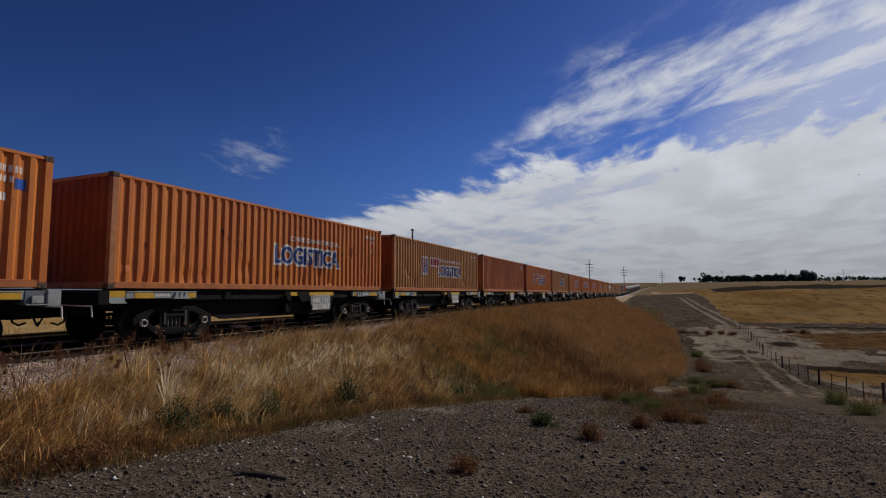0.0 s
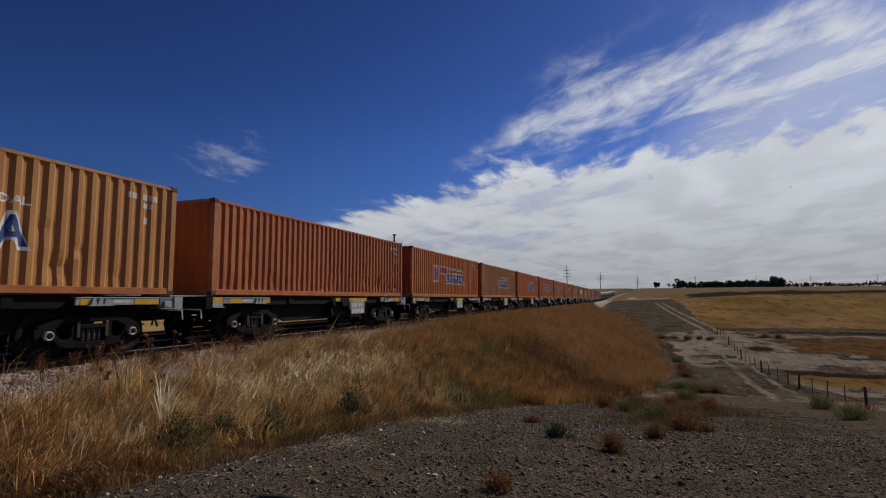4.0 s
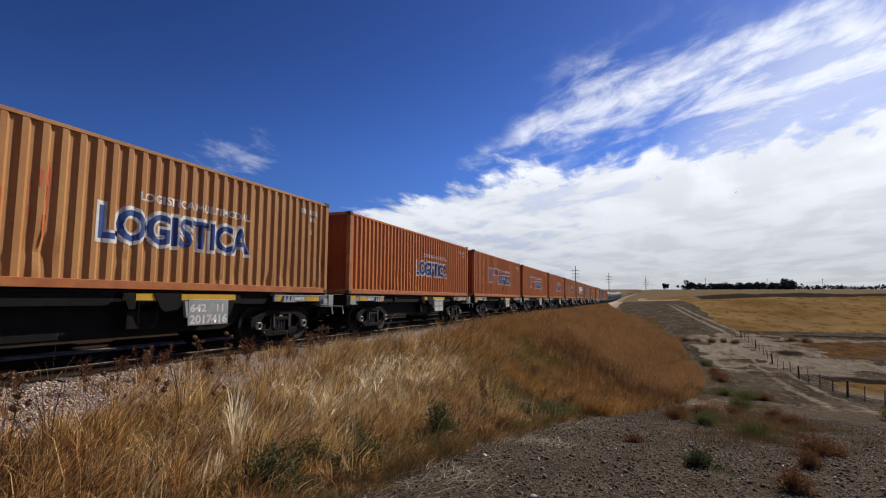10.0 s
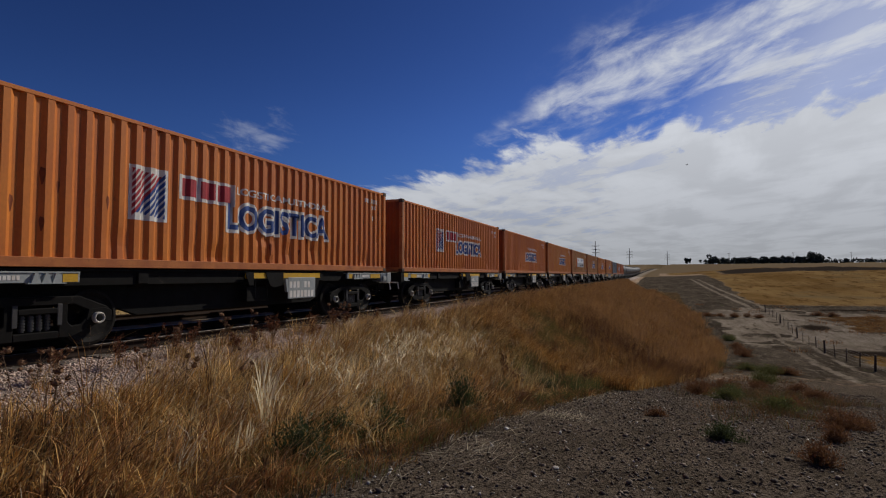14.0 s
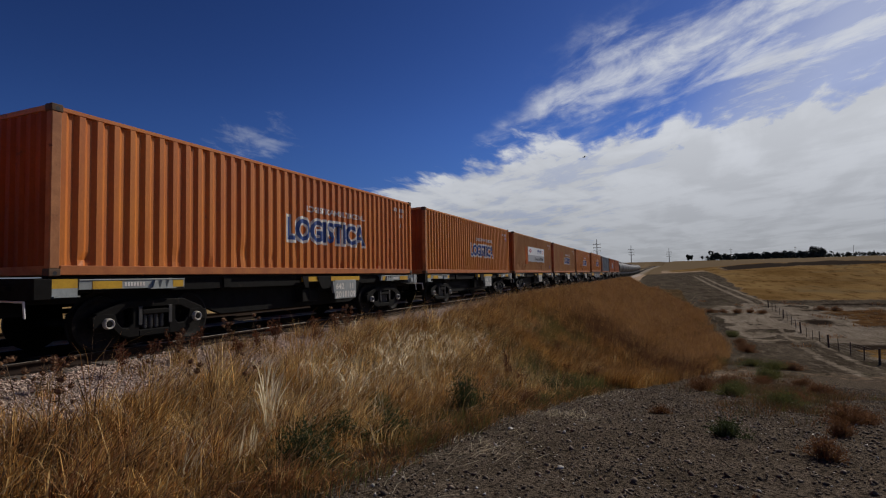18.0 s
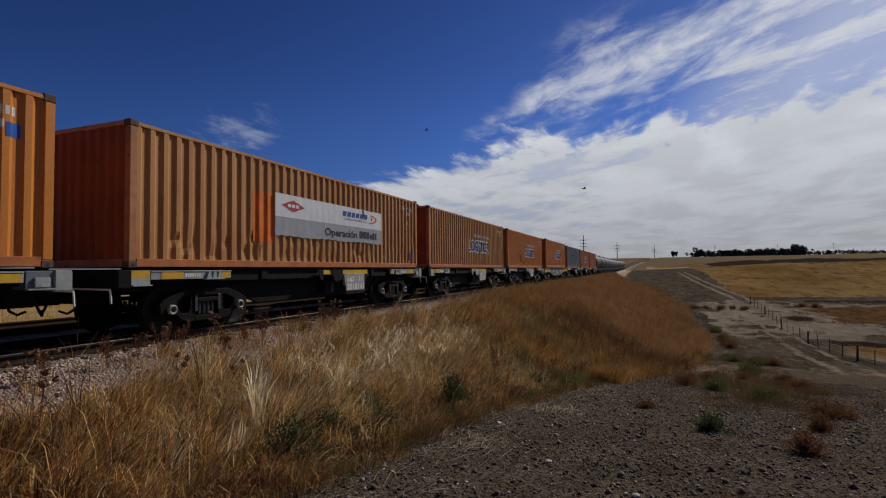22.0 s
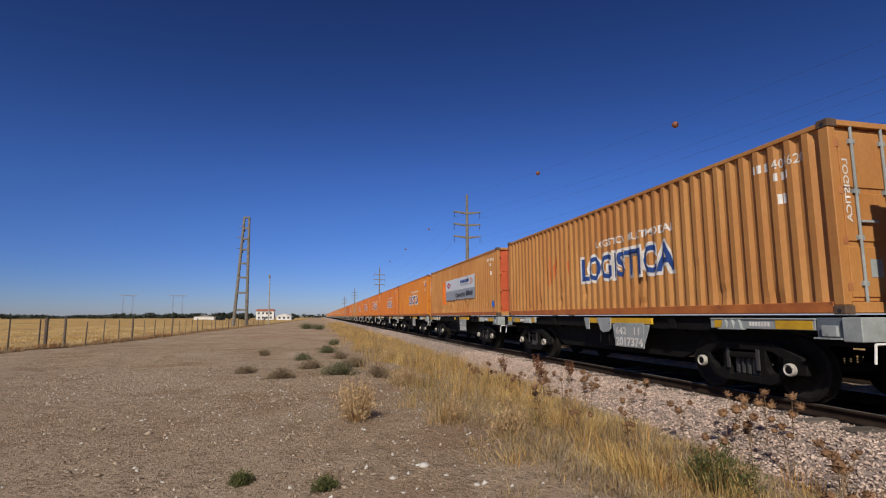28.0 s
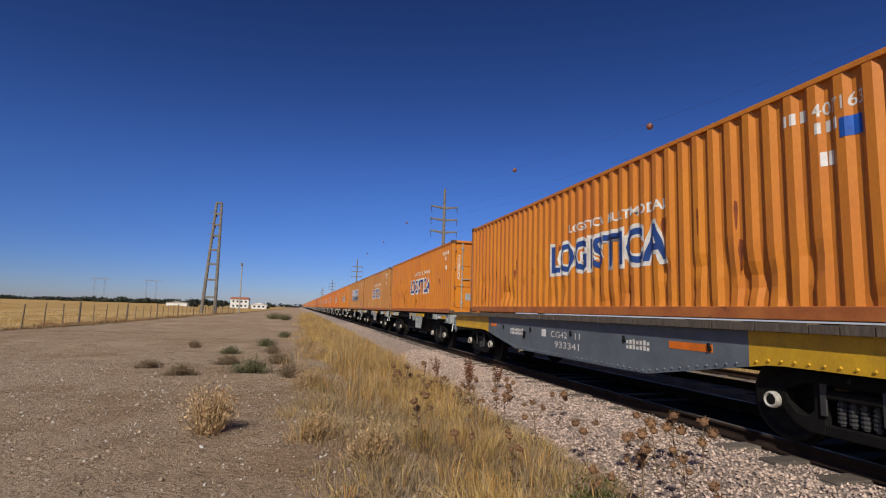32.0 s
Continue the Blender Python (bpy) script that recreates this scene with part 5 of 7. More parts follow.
def streaks(side, name, key, n, x0, x1, z0, z1, mat, seed, label, long=0.35):
    """Drips of rust or paint that run down the sheet."""
    rng = random.Random(seed)
    bm = bmesh.new()
    for _ in range(n):
        x, z, w = rng.uniform(x0, x1), rng.uniform(z0, z1), rng.uniform(0.012, 0.04)
        h = min(rng.uniform(0.3, 1.0) * long, z - 0.18)
        quad(bm, (x - w * 0.3, z - h), (x + w * 0.25, z - h * 0.96), (x + w, z - h * 0.3), (x + w * 0.8, z), (x - w * 0.6, z + 0.02), (x - w, z - h * 0.25))
    shape(side, name, key, lambda: bm, mat, 0.0025, label)["kind"] = "stuff"


TEXT = {"orange": "orange", "bright": "bright orange", "faded": "faded orange", "brown": "red-brown", "grey": "blue-grey"}


def describe(paint, style):
    tail = {"word": "with large blue word on it", "brand": "with striped logo and blue word", "plain": "with no lettering", "banner": "behind a white banner"}[style]
    return "%s corrugated steel shipping container %s" % (TEXT[paint], tail)


# the rake, by position: paint, marks, number, doors, square, dents
RAKE = {
    -1: ("orange", "word", "", "", 1, 10), 0: ("orange", "word", "", "", 0, 16), 1: ("faded", "brand", "", "", 0, 14), 2: ("brown", "plain", "", "", 0, 22),
    3: ("orange", "brand", "", "", 0, 16), 4: ("faded", "word", "", "", 0, 10), 5: ("orange", "word", "", "", 0, 12), 6: ("orange", "brand", "", "", 0, 16),
    7: ("orange", "brand", "", "", 0, 12), 8: ("orange", "word", "", "", 0, 10), 9: ("bright", "word", "", "", 1, 10), 10: ("faded", "banner", "401466", "red", 2, 34),
    11: ("faded", "word", "404620", "", 0, 12), 12: ("bright", "word", "401807", "", 0, 8), 13: ("bright", "word", "407163", "", 1, 40), 14: ("grey", "plain", "", "", 0, 4),
    15: ("brown", "word", "", "", 0, 4), 16: ("brown", "plain", "", "", 0, 4),
}
BOARDS = {0: "2017457", 3: "2019156", 4: "2017416", 7: "2017812", 8: "2018109", 9: "2018240", 10: "2018141", 11: "2017374", 12: "2017423"}
FIRST, LAST = -34, 28
Y0, STEP, SPEED, GAIN, ZB = 11.549, 13.395, 6.226, 0.02342, 1.311


def place(k, t):
    """How far along the track the middle of wagon k stands at t seconds."""
    extra = 0.0 if k < 13 else (0.933 if k == 13 else 1.87)
    return Y0 + k * STEP + extra - SPEED * t - GAIN * (t - 16) ** 2 / 2


def make_train():
    """Wagons and their containers, in order along the track."""
    train = []
    kinds = {"near": skeleton_wagon(STEEL, -0.12), "pale": skeleton_wagon(LIGHTG, -0.45), "mid": skeleton_wagon(STEEL, -0.45), "far": plain_wagon(), "belly": fishbelly_wagon(), "tank": tank_wagon()}
    used = set()

    def wagon(kind):
        src = kinds[kind]
        if kind in used:
            return copy_thing(src, Matrix.Identity(4))
        used.add(kind)
        return src

    spare = {}
    for k in range(FIRST, LAST + 1):
        kind = "belly" if k == 13 else "near" if -1 <= k <= 9 else "mid" if k == 10 else "pale" if 10 < k <= 12 else "tank" if k > 16 else "far"
        w = wagon(kind)
        box_ob = None
        if k <= 16:
            if k in RAKE:
                paint, style, number, doors, square, dents = RAKE[k]
                box_ob = container(paint, style, describe(paint, style), number, doors, square, dents, 20 + k)
                panel = [c for c in box_ob.children if c.name.startswith("side_panel")][0]
                if k in (4, 11):
                    streaks(panel, "paint_drip", "scrawl%d" % k, 26, -3.0, -1.4, 1.0, 1.95, SCRAWL, k, "faded red paint drips", 0.6)
                if k in (6, 12, 2, 13, 0):
                    streaks(panel, "rust_drip", "drip%d" % k, 22, -5.2, 4.6, 0.5, 1.7, DRIP, k, "dark rust drips", 0.4)
                if k == 12:
                    streaks(panel, "rust_drip", "drips_low", 26, -3.0, 3.2, 0.5, 1.0, DRIP, 77, "dark rust drips", 0.5)
            else:
                paint, style = (("orange", "word"), ("bright", "word"), ("faded", "brand"), ("bright", "word"), ("orange", "brand"))[k % 5]
                if (paint, style) in spare:
                    box_ob = copy_thing(spare[paint, style], Matrix.Identity(4))
                else:
                    box_ob = spare[paint, style] = container(paint, style, describe(paint, style), "", "", 0, 6, k)
        train.append((k, w, box_ob))
    by = {k: w for k, w, _ in train}
    for k in range(-1, 13):
        board = [c for c in by[k].children if c.name.startswith("number_board") and c.data.vertices[0].co.x > 0][0]
        sh = -0.12 if k < 10 else -0.45
        if k in BOARDS:
            flat_text("class_number", "642   11", 0.21, 0.88, WHITE, board, 1.29 + sh, 0.91, 1.275, "", 0.006)
            flat_text("wagon_number", BOARDS[k], 0.235, 1.0, WHITE, board, 1.285 + sh, 0.675, 1.275, "", 0.008)
        else:
            bm = bmesh.new()
            for i in range(7):
                box(bm, 1.274, 1.278, 1.30 + sh + i * 0.14, 1.30 + sh + i * 0.14 + 0.10, 0.665, 0.83)
            for i in (0, 1, 2, 4, 5):
                box(bm, 1.274, 1.278, 1.30 + sh + i * 0.14, 1.30 + sh + i * 0.14 + 0.09, 0.90, 1.05)
            part("lettering", bm, WHITE, board)["kind"] = "stuff"
    return train


TRAIN = make_train()
SHEET = banner(None)


def motions():
    """The train rolls by at a nearly even pace, its wheels turning."""
    ts = [i * 2.0 for i in range(17)]
    for k, w, c in TRAIN:
        rows = []
        for t in ts:
            rows.append((t, on_track(place(k, t))))
        walk(w, [(t, pose(x, y, z, p, 0, h)) for t, (x, y, z, p, h) in rows])
        if c:
            walk(c, [(t, pose(x, y, z + ZB + (0.085 if k == 13 else 0), p, 0, h)) for t, (x, y, z, p, h) in rows])
        if k == 10:
            walk(SHEET, [(t, pose(x, y, z + ZB, p, 0, h)) for t, (x, y, z, p, h) in rows])
    # wheels: one turn in 2.7 m, laid down a little under a quarter turn apart
    times = [i * 0.1 for i in range(321)]
    for k, w, c in TRAIN:
        if -1 <= k <= 13:
            for o in w.children_recursive:
                if o.name.startswith("wheelset"):
                    y = 0.88 if o.matrix_basis.translation.y > 0 else -0.88
                    walk(o, [(t, pose(0, y, 0.43, math.degrees((place(k, 0) - place(k, t)) / 0.45) % 360, 0, 0)) for t in times])
    for b, rows in zip(BIRDS, FLIGHTS):
        walk(b, [(t, pose(x, y, z, 0, 0, -70)) for t, x, y, z in rows])


# ---- loose stones ----
def edge_x(y):
    """Outer limit of the tall grass beside the track."""
    return np.interp(y, [-120, -14, -8, -4, 0, 3, 8, 12, 20, 30, 45, 70, 130], [4.6, 5.0, 5.4, 6.2, 6.6, 6.9, 7.4, 7.9, 9.8, 12.4, 14.2, 14.4, 7.5])


def rocks(name, pts, sizes, mat, label, seed, flat=0.7):
    """Many small angular stones in one mesh."""
    rng = np.random.default_rng(seed)
    n = len(pts)
    base = np.array([(1, 0, 0), (-1, 0, 0), (0, 1, 0), (0, -1, 0), (0, 0, 1), (0, 0, -1)], float)
    V = base[None] * rng.uniform(0.55, 1.2, (n, 6, 1)) + rng.normal(0, 0.22, (n, 6, 3))
    a = rng.uniform(0, 6.28, n)
    c, s = np.cos(a)[:, None], np.sin(a)[:, None]
    X, Y = V[..., 0] * c - V[..., 1] * s, V[..., 0] * s + V[..., 1] * c
    tilt = rng.normal(0, 0.5, (n, 1))
    Z = V[..., 2] * flat + X * tilt * 0.5
    V = np.stack([X, Y, Z], -1) * np.asarray(sizes)[:, None, None] + np.asarray(pts)[:, None, :]
    tri = np.array([(0, 2, 4), (2, 1, 4), (1, 3, 4), (3, 0, 4), (2, 0, 5), (1, 2, 5), (3, 1, 5), (0, 3, 5)])
    F = (tri[None] + np.arange(n)[:, None, None] * 6).reshape(-1, 3)
    return tagged(raw(name, V.reshape(-1, 3), F, mat), label, "stones", kind="stuff")


def make_stones():
    rng = np.random.default_rng(4)
    n = 78000
    y = np.where(rng.random(n) < 0.72, rng.uniform(-26, 6, n), rng.uniform(-60, 30, n))
    x = 0.98 + np.where(rng.random(n) < 0.94, 2.15, 2.9) * rng.random(n) ** 0.9
    z = np.interp(x, [1.0, 2.1, 3.6], [-0.11, -0.115, -0.56]) + rng.normal(0, 0.012, n)
    g = land(x, y)
    z = np.where(x > 3.3, np.maximum(z, g), z)
    rocks("ballast_stones", np.stack([x, y, z], -1), rng.uniform(0.013, 0.030, n), STONE, "pinkish grey crushed ballast stones beside the rail", 5)
    n = 26000
    near = rng.random(n) < 0.55
    y = np.where(near, rng.uniform(-20, 6, n), rng.uniform(-45, 16, n))
    x = np.where(near, rng.uniform(5.0, 13.5, n), rng.uniform(4.8, 21, n))
    s = np.clip(rng.lognormal(-4.45, 0.45, n), 0.006, 0.05)
    back = y < -6
    rocks("gravel", np.stack([x, y, land(x, y) + s * 0.2], -1)[back], s[back], PEBBLE, "small pale pebbles strewn over the dirt", 6)
    n = 56000
    y = -7 + 28 * rng.random(n) ** 1.3
    x = edge_x(y) - 0.1 + (17 - edge_x(y)) * rng.random(n)
    s = np.clip(rng.lognormal(-4.42, 0.48, n), 0.006, 0.05)
    rocks("gravel", np.stack([x, y, land(x, y) + s * 0.35], -1), s, DARKGRAVEL, "dark gravel and broken stones", 7)
    n = 4200
    y = np.where(rng.random(n) < 0.30, rng.uniform(-20, -7, n), rng.uniform(-7, 18, n))
    x = 5.6 + 11 * rng.random(n) ** 1.3
    k = x > edge_x(y)
    s = np.clip(rng.lognormal(-4.25, 0.38, n), 0.009, 0.045)
    rocks("pale_pebbles", np.stack([x, y, land(x, y) + s * 0.3], -1)[k], s[k], PALESTONE, "pale pebbles scattered over the dirt", 8)
    n = 3600
    y = -7 + 29 * rng.random(n) ** 1.1
    x = 5.4 + 12 * rng.random(n)
    k = x > edge_x(y)
    s = np.clip(rng.lognormal(-3.75, 0.35, n), 0.014, 0.06)
    rocks("broken_stones", np.stack([x, y, land(x, y) + s * 0.15], -1)[k], s[k], DARKGRAVEL, "dark broken stones bedded in the dirt", 9)
    for px, py, r in ((6.70, -10.68, 0.048), (6.55, -10.43, 0.022), (7.03, -10.41, 0.03), (5.94, -9.37, 0.065), (5.62, -9.19, 0.05), (6.35, -10.16, 0.03), (8.9, -9.2, 0.035), (9.3, 0.6, 0.04), (8.4, 1.4, 0.035)):
        bm = bmesh.new()
        bmesh.ops.create_icosphere(bm, subdivisions=2, radius=r)
        for v in bm.verts:
            v.co = v.co * (1 + 0.35 * noise.noise(v.co * (9 / (r * 18)) + Vector((px, py, 0))))
            v.co.z *= 0.55
        ob = new("stone", finish(bm, "stone", PALESTONE))
        ob.matrix_basis = pose(px, py, float(land(px, py)) + r * 0.25, 0, 0, px * 50)
        tagged(ob, "pale lump of stone lying on the dry dirt", "stone", "loose stones")


PALESTONE = material("pale_stone", (0.62, 0.58, 0.52), 0.9, dark=(0.42, 0.38, 0.33), scale=14, fine=60)
make_stones()


# ---- grasses ----
def blades(name, base, h, w, lean, mat, label, seed, bend=0.5, curved=False):
    """Tapered, bent blades in one mesh; lean: sideways reach of each tip."""
    rng = np.random.default_rng(seed)
    n = len(base)
    a = rng.uniform(0, 6.28, n)
    side = np.stack([np.cos(a), np.sin(a), np.zeros(n)], -1) * (np.asarray(w) / 2)[:, None]
    up = np.zeros((n, 3))
    up[:, 2] = h
    lean3 = np.concatenate([lean, np.zeros((n, 1))], 1)
    if curved:
        rows = []
        for f, k in ((0.0, 0.8), (0.40, 1.0), (0.74, 0.7)):
            c = base + up * (f * (1.25 - 0.25 * f)) * (1 - 0.10 * bend) + lean3 * f ** (1.0 + bend * 1.4)
            rows += [c - side * k, c + side * k]
        tip = base + up * (1 - 0.22 * bend) + lean3
        V = np.stack(rows + [tip], 1).reshape(-1, 3)
        tri = np.array([(0, 1, 2), (1, 3, 2), (2, 3, 4), (3, 5, 4), (4, 5, 6)])
        F = (tri[None] + np.arange(n)[:, None, None] * 7).reshape(-1, 3)
    else:
        mid = base + up * 0.55 + lean3 * (0.55 * (1 - bend) * 0.8)
        tip = base + up * (1 - 0.12 * bend) + lean3
        V = np.stack([base - side, base + side, mid - side * 0.75, mid + side * 0.75, tip], 1).reshape(-1, 3)
        tri = np.array([(0, 1, 2), (1, 3, 2), (2, 3, 4)])
        F = (tri[None] + np.arange(n)[:, None, None] * 5).reshape(-1, 3)
    return tagged(raw(name, V, F, mat), label, "grass", kind="stuff")


def sown(rng, cx, cy, ch, cl, per, radius, jitter):
    """Blades of clumps at cx, cy with heights ch and leans cl, as bases, heights, leans."""
    n = len(cx)
    bx = np.repeat(cx, per) + rng.normal(0, 1, n * per) * np.repeat(radius, per)
    by = np.repeat(cy, per) + rng.normal(0, 1, n * per) * np.repeat(radius, per)
    dx, dy = bx - np.repeat(cx, per), by - np.repeat(cy, per)
    far = np.clip(np.hypot(dx, dy) / np.repeat(radius, per) / 2, 0, 1)
    H = np.repeat(ch, per) * (1.05 - 0.5 * far) * rng.uniform(0.55, 1.12, n * per)
    Ln = np.repeat(cl, per, 0) * H[:, None] * rng.uniform(0.4, 1.5, (n * per, 1)) + rng.normal(0, jitter, (n * per, 2)) * H[:, None] + np.stack([dx, dy], -1) * 0.5
    return np.stack([bx, by, land(bx, by) - 0.02], -1), H, Ln


def tufts(rng, x, y, per, radius, h, wind=(0.12, 0.10), spread_out=0.35):
    """Blades fanning out of tufts at x, y: bases, heights, leans."""
    n = len(x)
    a = rng.uniform(0, 6.28, (n, per))
    r = radius * np.sqrt(rng.random((n, per)))
    bx, by = x[:, None] + r * np.cos(a), y[:, None] + r * np.sin(a)
    hh = np.asarray(h)[:, None] * rng.uniform(0.55, 1.12, (n, per))
    out = hh * spread_out * rng.random((n, per))
    lx = out * np.cos(a) + hh * wind[0] * rng.normal(1, 0.5, (n, per))
    ly = out * np.sin(a) + hh * wind[1] * rng.normal(1, 0.5, (n, per))
    bx, by = bx.ravel(), by.ravel()
    return np.stack([bx, by, land(bx, by) - 0.03], -1), hh.ravel(), np.stack([lx.ravel(), ly.ravel()], -1)


def pick(rng, n, ylo, yhi, inner=3.35, outer=0.0, power=1.0):
    y = ylo + (yhi - ylo) * rng.random(n) ** power
    x = inner + (edge_x(y) + outer - inner) * rng.random(n)
    return x, y


def split(rng, B, H, Ln, W, shares, label, seed):
    """Sows blades over several materials: shares of (name, material, part)."""
    q = rng.random(len(H))
    lo = 0.0
    for name, mat, share in shares:
        k = (q >= lo) & (q < lo + share)
        lo += share
        blades(name, B[k], H[k], W[k], Ln[k], mat, label, seed, 0.5)
        seed += 1


def make_grass():
    rng = np.random.default_rng(11)
    # dead stems close to the ground fill the gaps, shade put into their colour
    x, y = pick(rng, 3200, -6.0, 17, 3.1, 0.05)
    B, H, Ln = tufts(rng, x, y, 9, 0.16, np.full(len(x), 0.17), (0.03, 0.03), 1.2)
    split(rng, B, H, Ln, rng.uniform(0.004, 0.009, len(H)), (("dead_stems", DARKG, 0.55), ("brown_weeds", RUSTG, 0.25), ("bank_grass", GRASS, 0.20)), "low grass and dead stems with gap shade in their colour on the bank", 90)
    # clumps of tall grass, each with its own height, lean and tone; whole patches lie over one way
    for ylo, yhi, n in ((-6.0, 8.0, 1150), (8.0, 17.0, 640)):
        x, y = pick(rng, n, ylo, yhi, 2.95, -0.15)
        keep = (lumps(x * 1.7 + 4, y * 1.7, 3, 8) > -0.38) & ((x > 3.35) | (y > 5.5) | (rng.random(n) < 0.35))
        x, y = x[keep], y[keep]
        n = len(x)
        d = np.clip((edge_x(y) - x) / 2.2, 0, 1)
        h = (0.25 + 0.35 * d) * rng.lognormal(0, 0.42, n) * np.where(x < 3.5, np.clip(0.45 + 0.09 * (y + 1), 0.4, 1.0), 1.0)
        turn = 2.6 * lumps(x * 0.8 + 2, y * 0.8, 2, 7) + rng.normal(0, 0.5, n) + 0.9
        lay = 0.20 + 0.40 * np.clip(lumps(x * 0.9 + 7, y * 0.9, 3, 8) + 0.3, 0, 1)
        lean = np.stack([lay * np.cos(turn) + rng.normal(0.05, 0.15, n), lay * np.sin(turn) + rng.normal(0.12, 0.15, n)], -1)
        bright = np.exp(-((x - 4.35) / 0.75) ** 2) * np.clip(1 - np.abs(y - 6.5) / 6.5, 0, 1)
        tone = 0.6 * lumps(x * 1.1 + 9, y * 1.1, 3, 8) + rng.normal(0, 0.30, n) + 0.35 * (d - 0.6) + 0.85 * bright + 0.10 - 0.60 * np.clip((1.2 - y) / 3, 0, 1)
        rad = rng.uniform(0.07, 0.22, n)
        for name, mat, k in (("pale_grass", PALEG, tone > 0.42), ("bank_grass", GRASS, (tone <= 0.42) & (tone > -0.30)), ("brown_weeds", RUSTG, tone <= -0.30)):
            B, H, Ln = sown(rng, x[k], y[k], h[k], lean[k], 56, rad[k], 0.36)
            q = rng.random(len(H))
            # paler, khaki growth towards the bend of the path
            pale = (B[:, 1] < -4.2) & (B[:, 0] < 4.6)
            if pale.any():
                blades("verge_grass", B[pale], H[pale] * 0.85, rng.uniform(0.003, 0.008, pale.sum()), Ln[pale] * 0.6, VERGE if name != "brown_weeds" else STRAWD, "pale dry grass clumps beside the ballast", 99, 0.5, True)
            B, H, Ln, q = B[~pale], H[~pale], Ln[~pale], q[~pale]
            W = rng.uniform(0.004, 0.0105, len(H)) * np.where(rng.random(len(H)) < 0.10, 1.5, 1.0)
            # a tenth of the blades is dark: shade among them, put into colour
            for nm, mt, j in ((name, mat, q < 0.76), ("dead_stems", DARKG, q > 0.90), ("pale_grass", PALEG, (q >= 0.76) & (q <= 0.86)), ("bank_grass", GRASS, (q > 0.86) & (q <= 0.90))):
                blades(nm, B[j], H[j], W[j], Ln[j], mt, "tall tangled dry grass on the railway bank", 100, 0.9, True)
    # broken straws lying across one another over the clumps
    n = 8200
    x, y = pick(rng, n, -6.0, 16, 3.4, -0.25)
    x[:4200], y[:4200] = rng.normal(4.4, 0.50, 4200), rng.uniform(0.8, 11, 4200)
    k = lumps(x * 2.1, y * 1.9, 3, 8) > -0.1
    x, y = x[k], y[k]
    n = len(x)
    a = rng.uniform(0, 6.28, n)
    ln = rng.uniform(0.12, 0.50, n)
    d = np.clip((edge_x(y) - x) / 2.2, 0, 1)
    B = np.stack([x, y, land(x, y) + (0.16 + 0.34 * d) * rng.uniform(0.35, 1.1, n)], -1)
    H = rng.uniform(-0.04, 0.22, n)
    Ln = np.stack([ln * np.cos(a), ln * np.sin(a)], -1)
    W = rng.uniform(0.004, 0.010, n)
    q = rng.random(n)
    for nm, mt, k in (("straw_wisps", STRAW, q < 0.30), ("pale_grass", PALEG, (q >= 0.30) & (q < 0.60)), ("bank_grass", GRASS, (q >= 0.60) & (q < 0.80)), ("brown_weeds", RUSTG, q >= 0.80)):
        blades(nm, B[k], H[k], W[k], Ln[k], mt, "broken straws lying across the bank grass", 119, 0.9, True)
    n = 1500
    x, y = rng.normal(4.45, 0.36, n), rng.uniform(2.2, 10.0, n)
    k = (lumps(x * 2.3 + 1, y * 2.0, 3, 8) > 0.05) & (x > 3.7) & (x < edge_x(y) - 0.6)
    x, y = x[k], y[k]
    n = len(x)
    d = np.clip((edge_x(y) - x) / 2.2, 0, 1)
    a = rng.normal(0.4, 1.0, n) + np.where(rng.random(n) < 0.3, 3.14, 0)
    ln = rng.uniform(0.15, 0.45, n)
    B = np.stack([x, y, land(x, y) + (0.25 + 0.35 * d) * rng.uniform(0.65, 1.0, n)], -1)
    blades("straw_wisps", B, rng.uniform(0.02, 0.30, n), rng.uniform(0.007, 0.014, n), np.stack([ln * np.cos(a), ln * np.sin(a)], -1), STRAW, "bleached straws on top of the bank grass", 118, 0.9, True)
    # long single stalks criss-cross over it
    x, y = pick(rng, 2000, -0.5, 16, 3.5, -0.3)
    H = rng.uniform(0.35, 0.78, len(x))
    Ln = np.stack([rng.normal(0.10, 0.30, len(x)), rng.normal(0.16, 0.30, len(x))], -1)
    B = np.stack([x, y, land(x, y)], -1)
    k = rng.random(len(x)) < 0.55
    blades("pale_grass", B[k], H[k], rng.uniform(0.003, 0.007, k.sum()), Ln[k], PALEG, "long pale grass stalks over the bank", 121, 0.6, True)
    blades("brown_weeds", B[~k], H[~k], rng.uniform(0.003, 0.007, (~k).sum()), Ln[~k], RUSTG, "long brown grass stalks over the bank", 122, 0.6, True)
    # feathery brown clumps along the ballast edge
    y = np.concatenate([rng.uniform(-3, 45, 620), rng.uniform(-13, -3, 60)])
    x = np.concatenate([rng.normal(3.10, 0.36, 620), rng.uniform(3.1, 4.6, 60)])
    keep = (lumps(x, y * 1.2, 3, 8) > -0.45) & (x > np.where(y < 6, 3.0, 2.35)) & ((y > 6) | (rng.random(len(x)) < 0.55))
    h = np.where(y[keep] < 5.0, 0.38, 0.62 + 0.012 * np.clip(y[keep], 0, 20)) * rng.uniform(0.6, 1.25, keep.sum())
    B, H, Ln = tufts(rng, x[keep], y[keep], 60, 0.17, h, (0.08, 0.12), 0.6)
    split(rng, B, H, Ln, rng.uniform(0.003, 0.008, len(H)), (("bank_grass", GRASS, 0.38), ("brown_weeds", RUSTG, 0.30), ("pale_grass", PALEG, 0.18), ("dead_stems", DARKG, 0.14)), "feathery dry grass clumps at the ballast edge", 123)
    # further along the bank: broader blades
    x, y = pick(rng, 7600, 13, 120, 3.5, 0.3, 1.7)
    h = np.where(y > 20, 0.78, 0.6) * (1 + 0.35 * lumps(x, y, 2, 7))
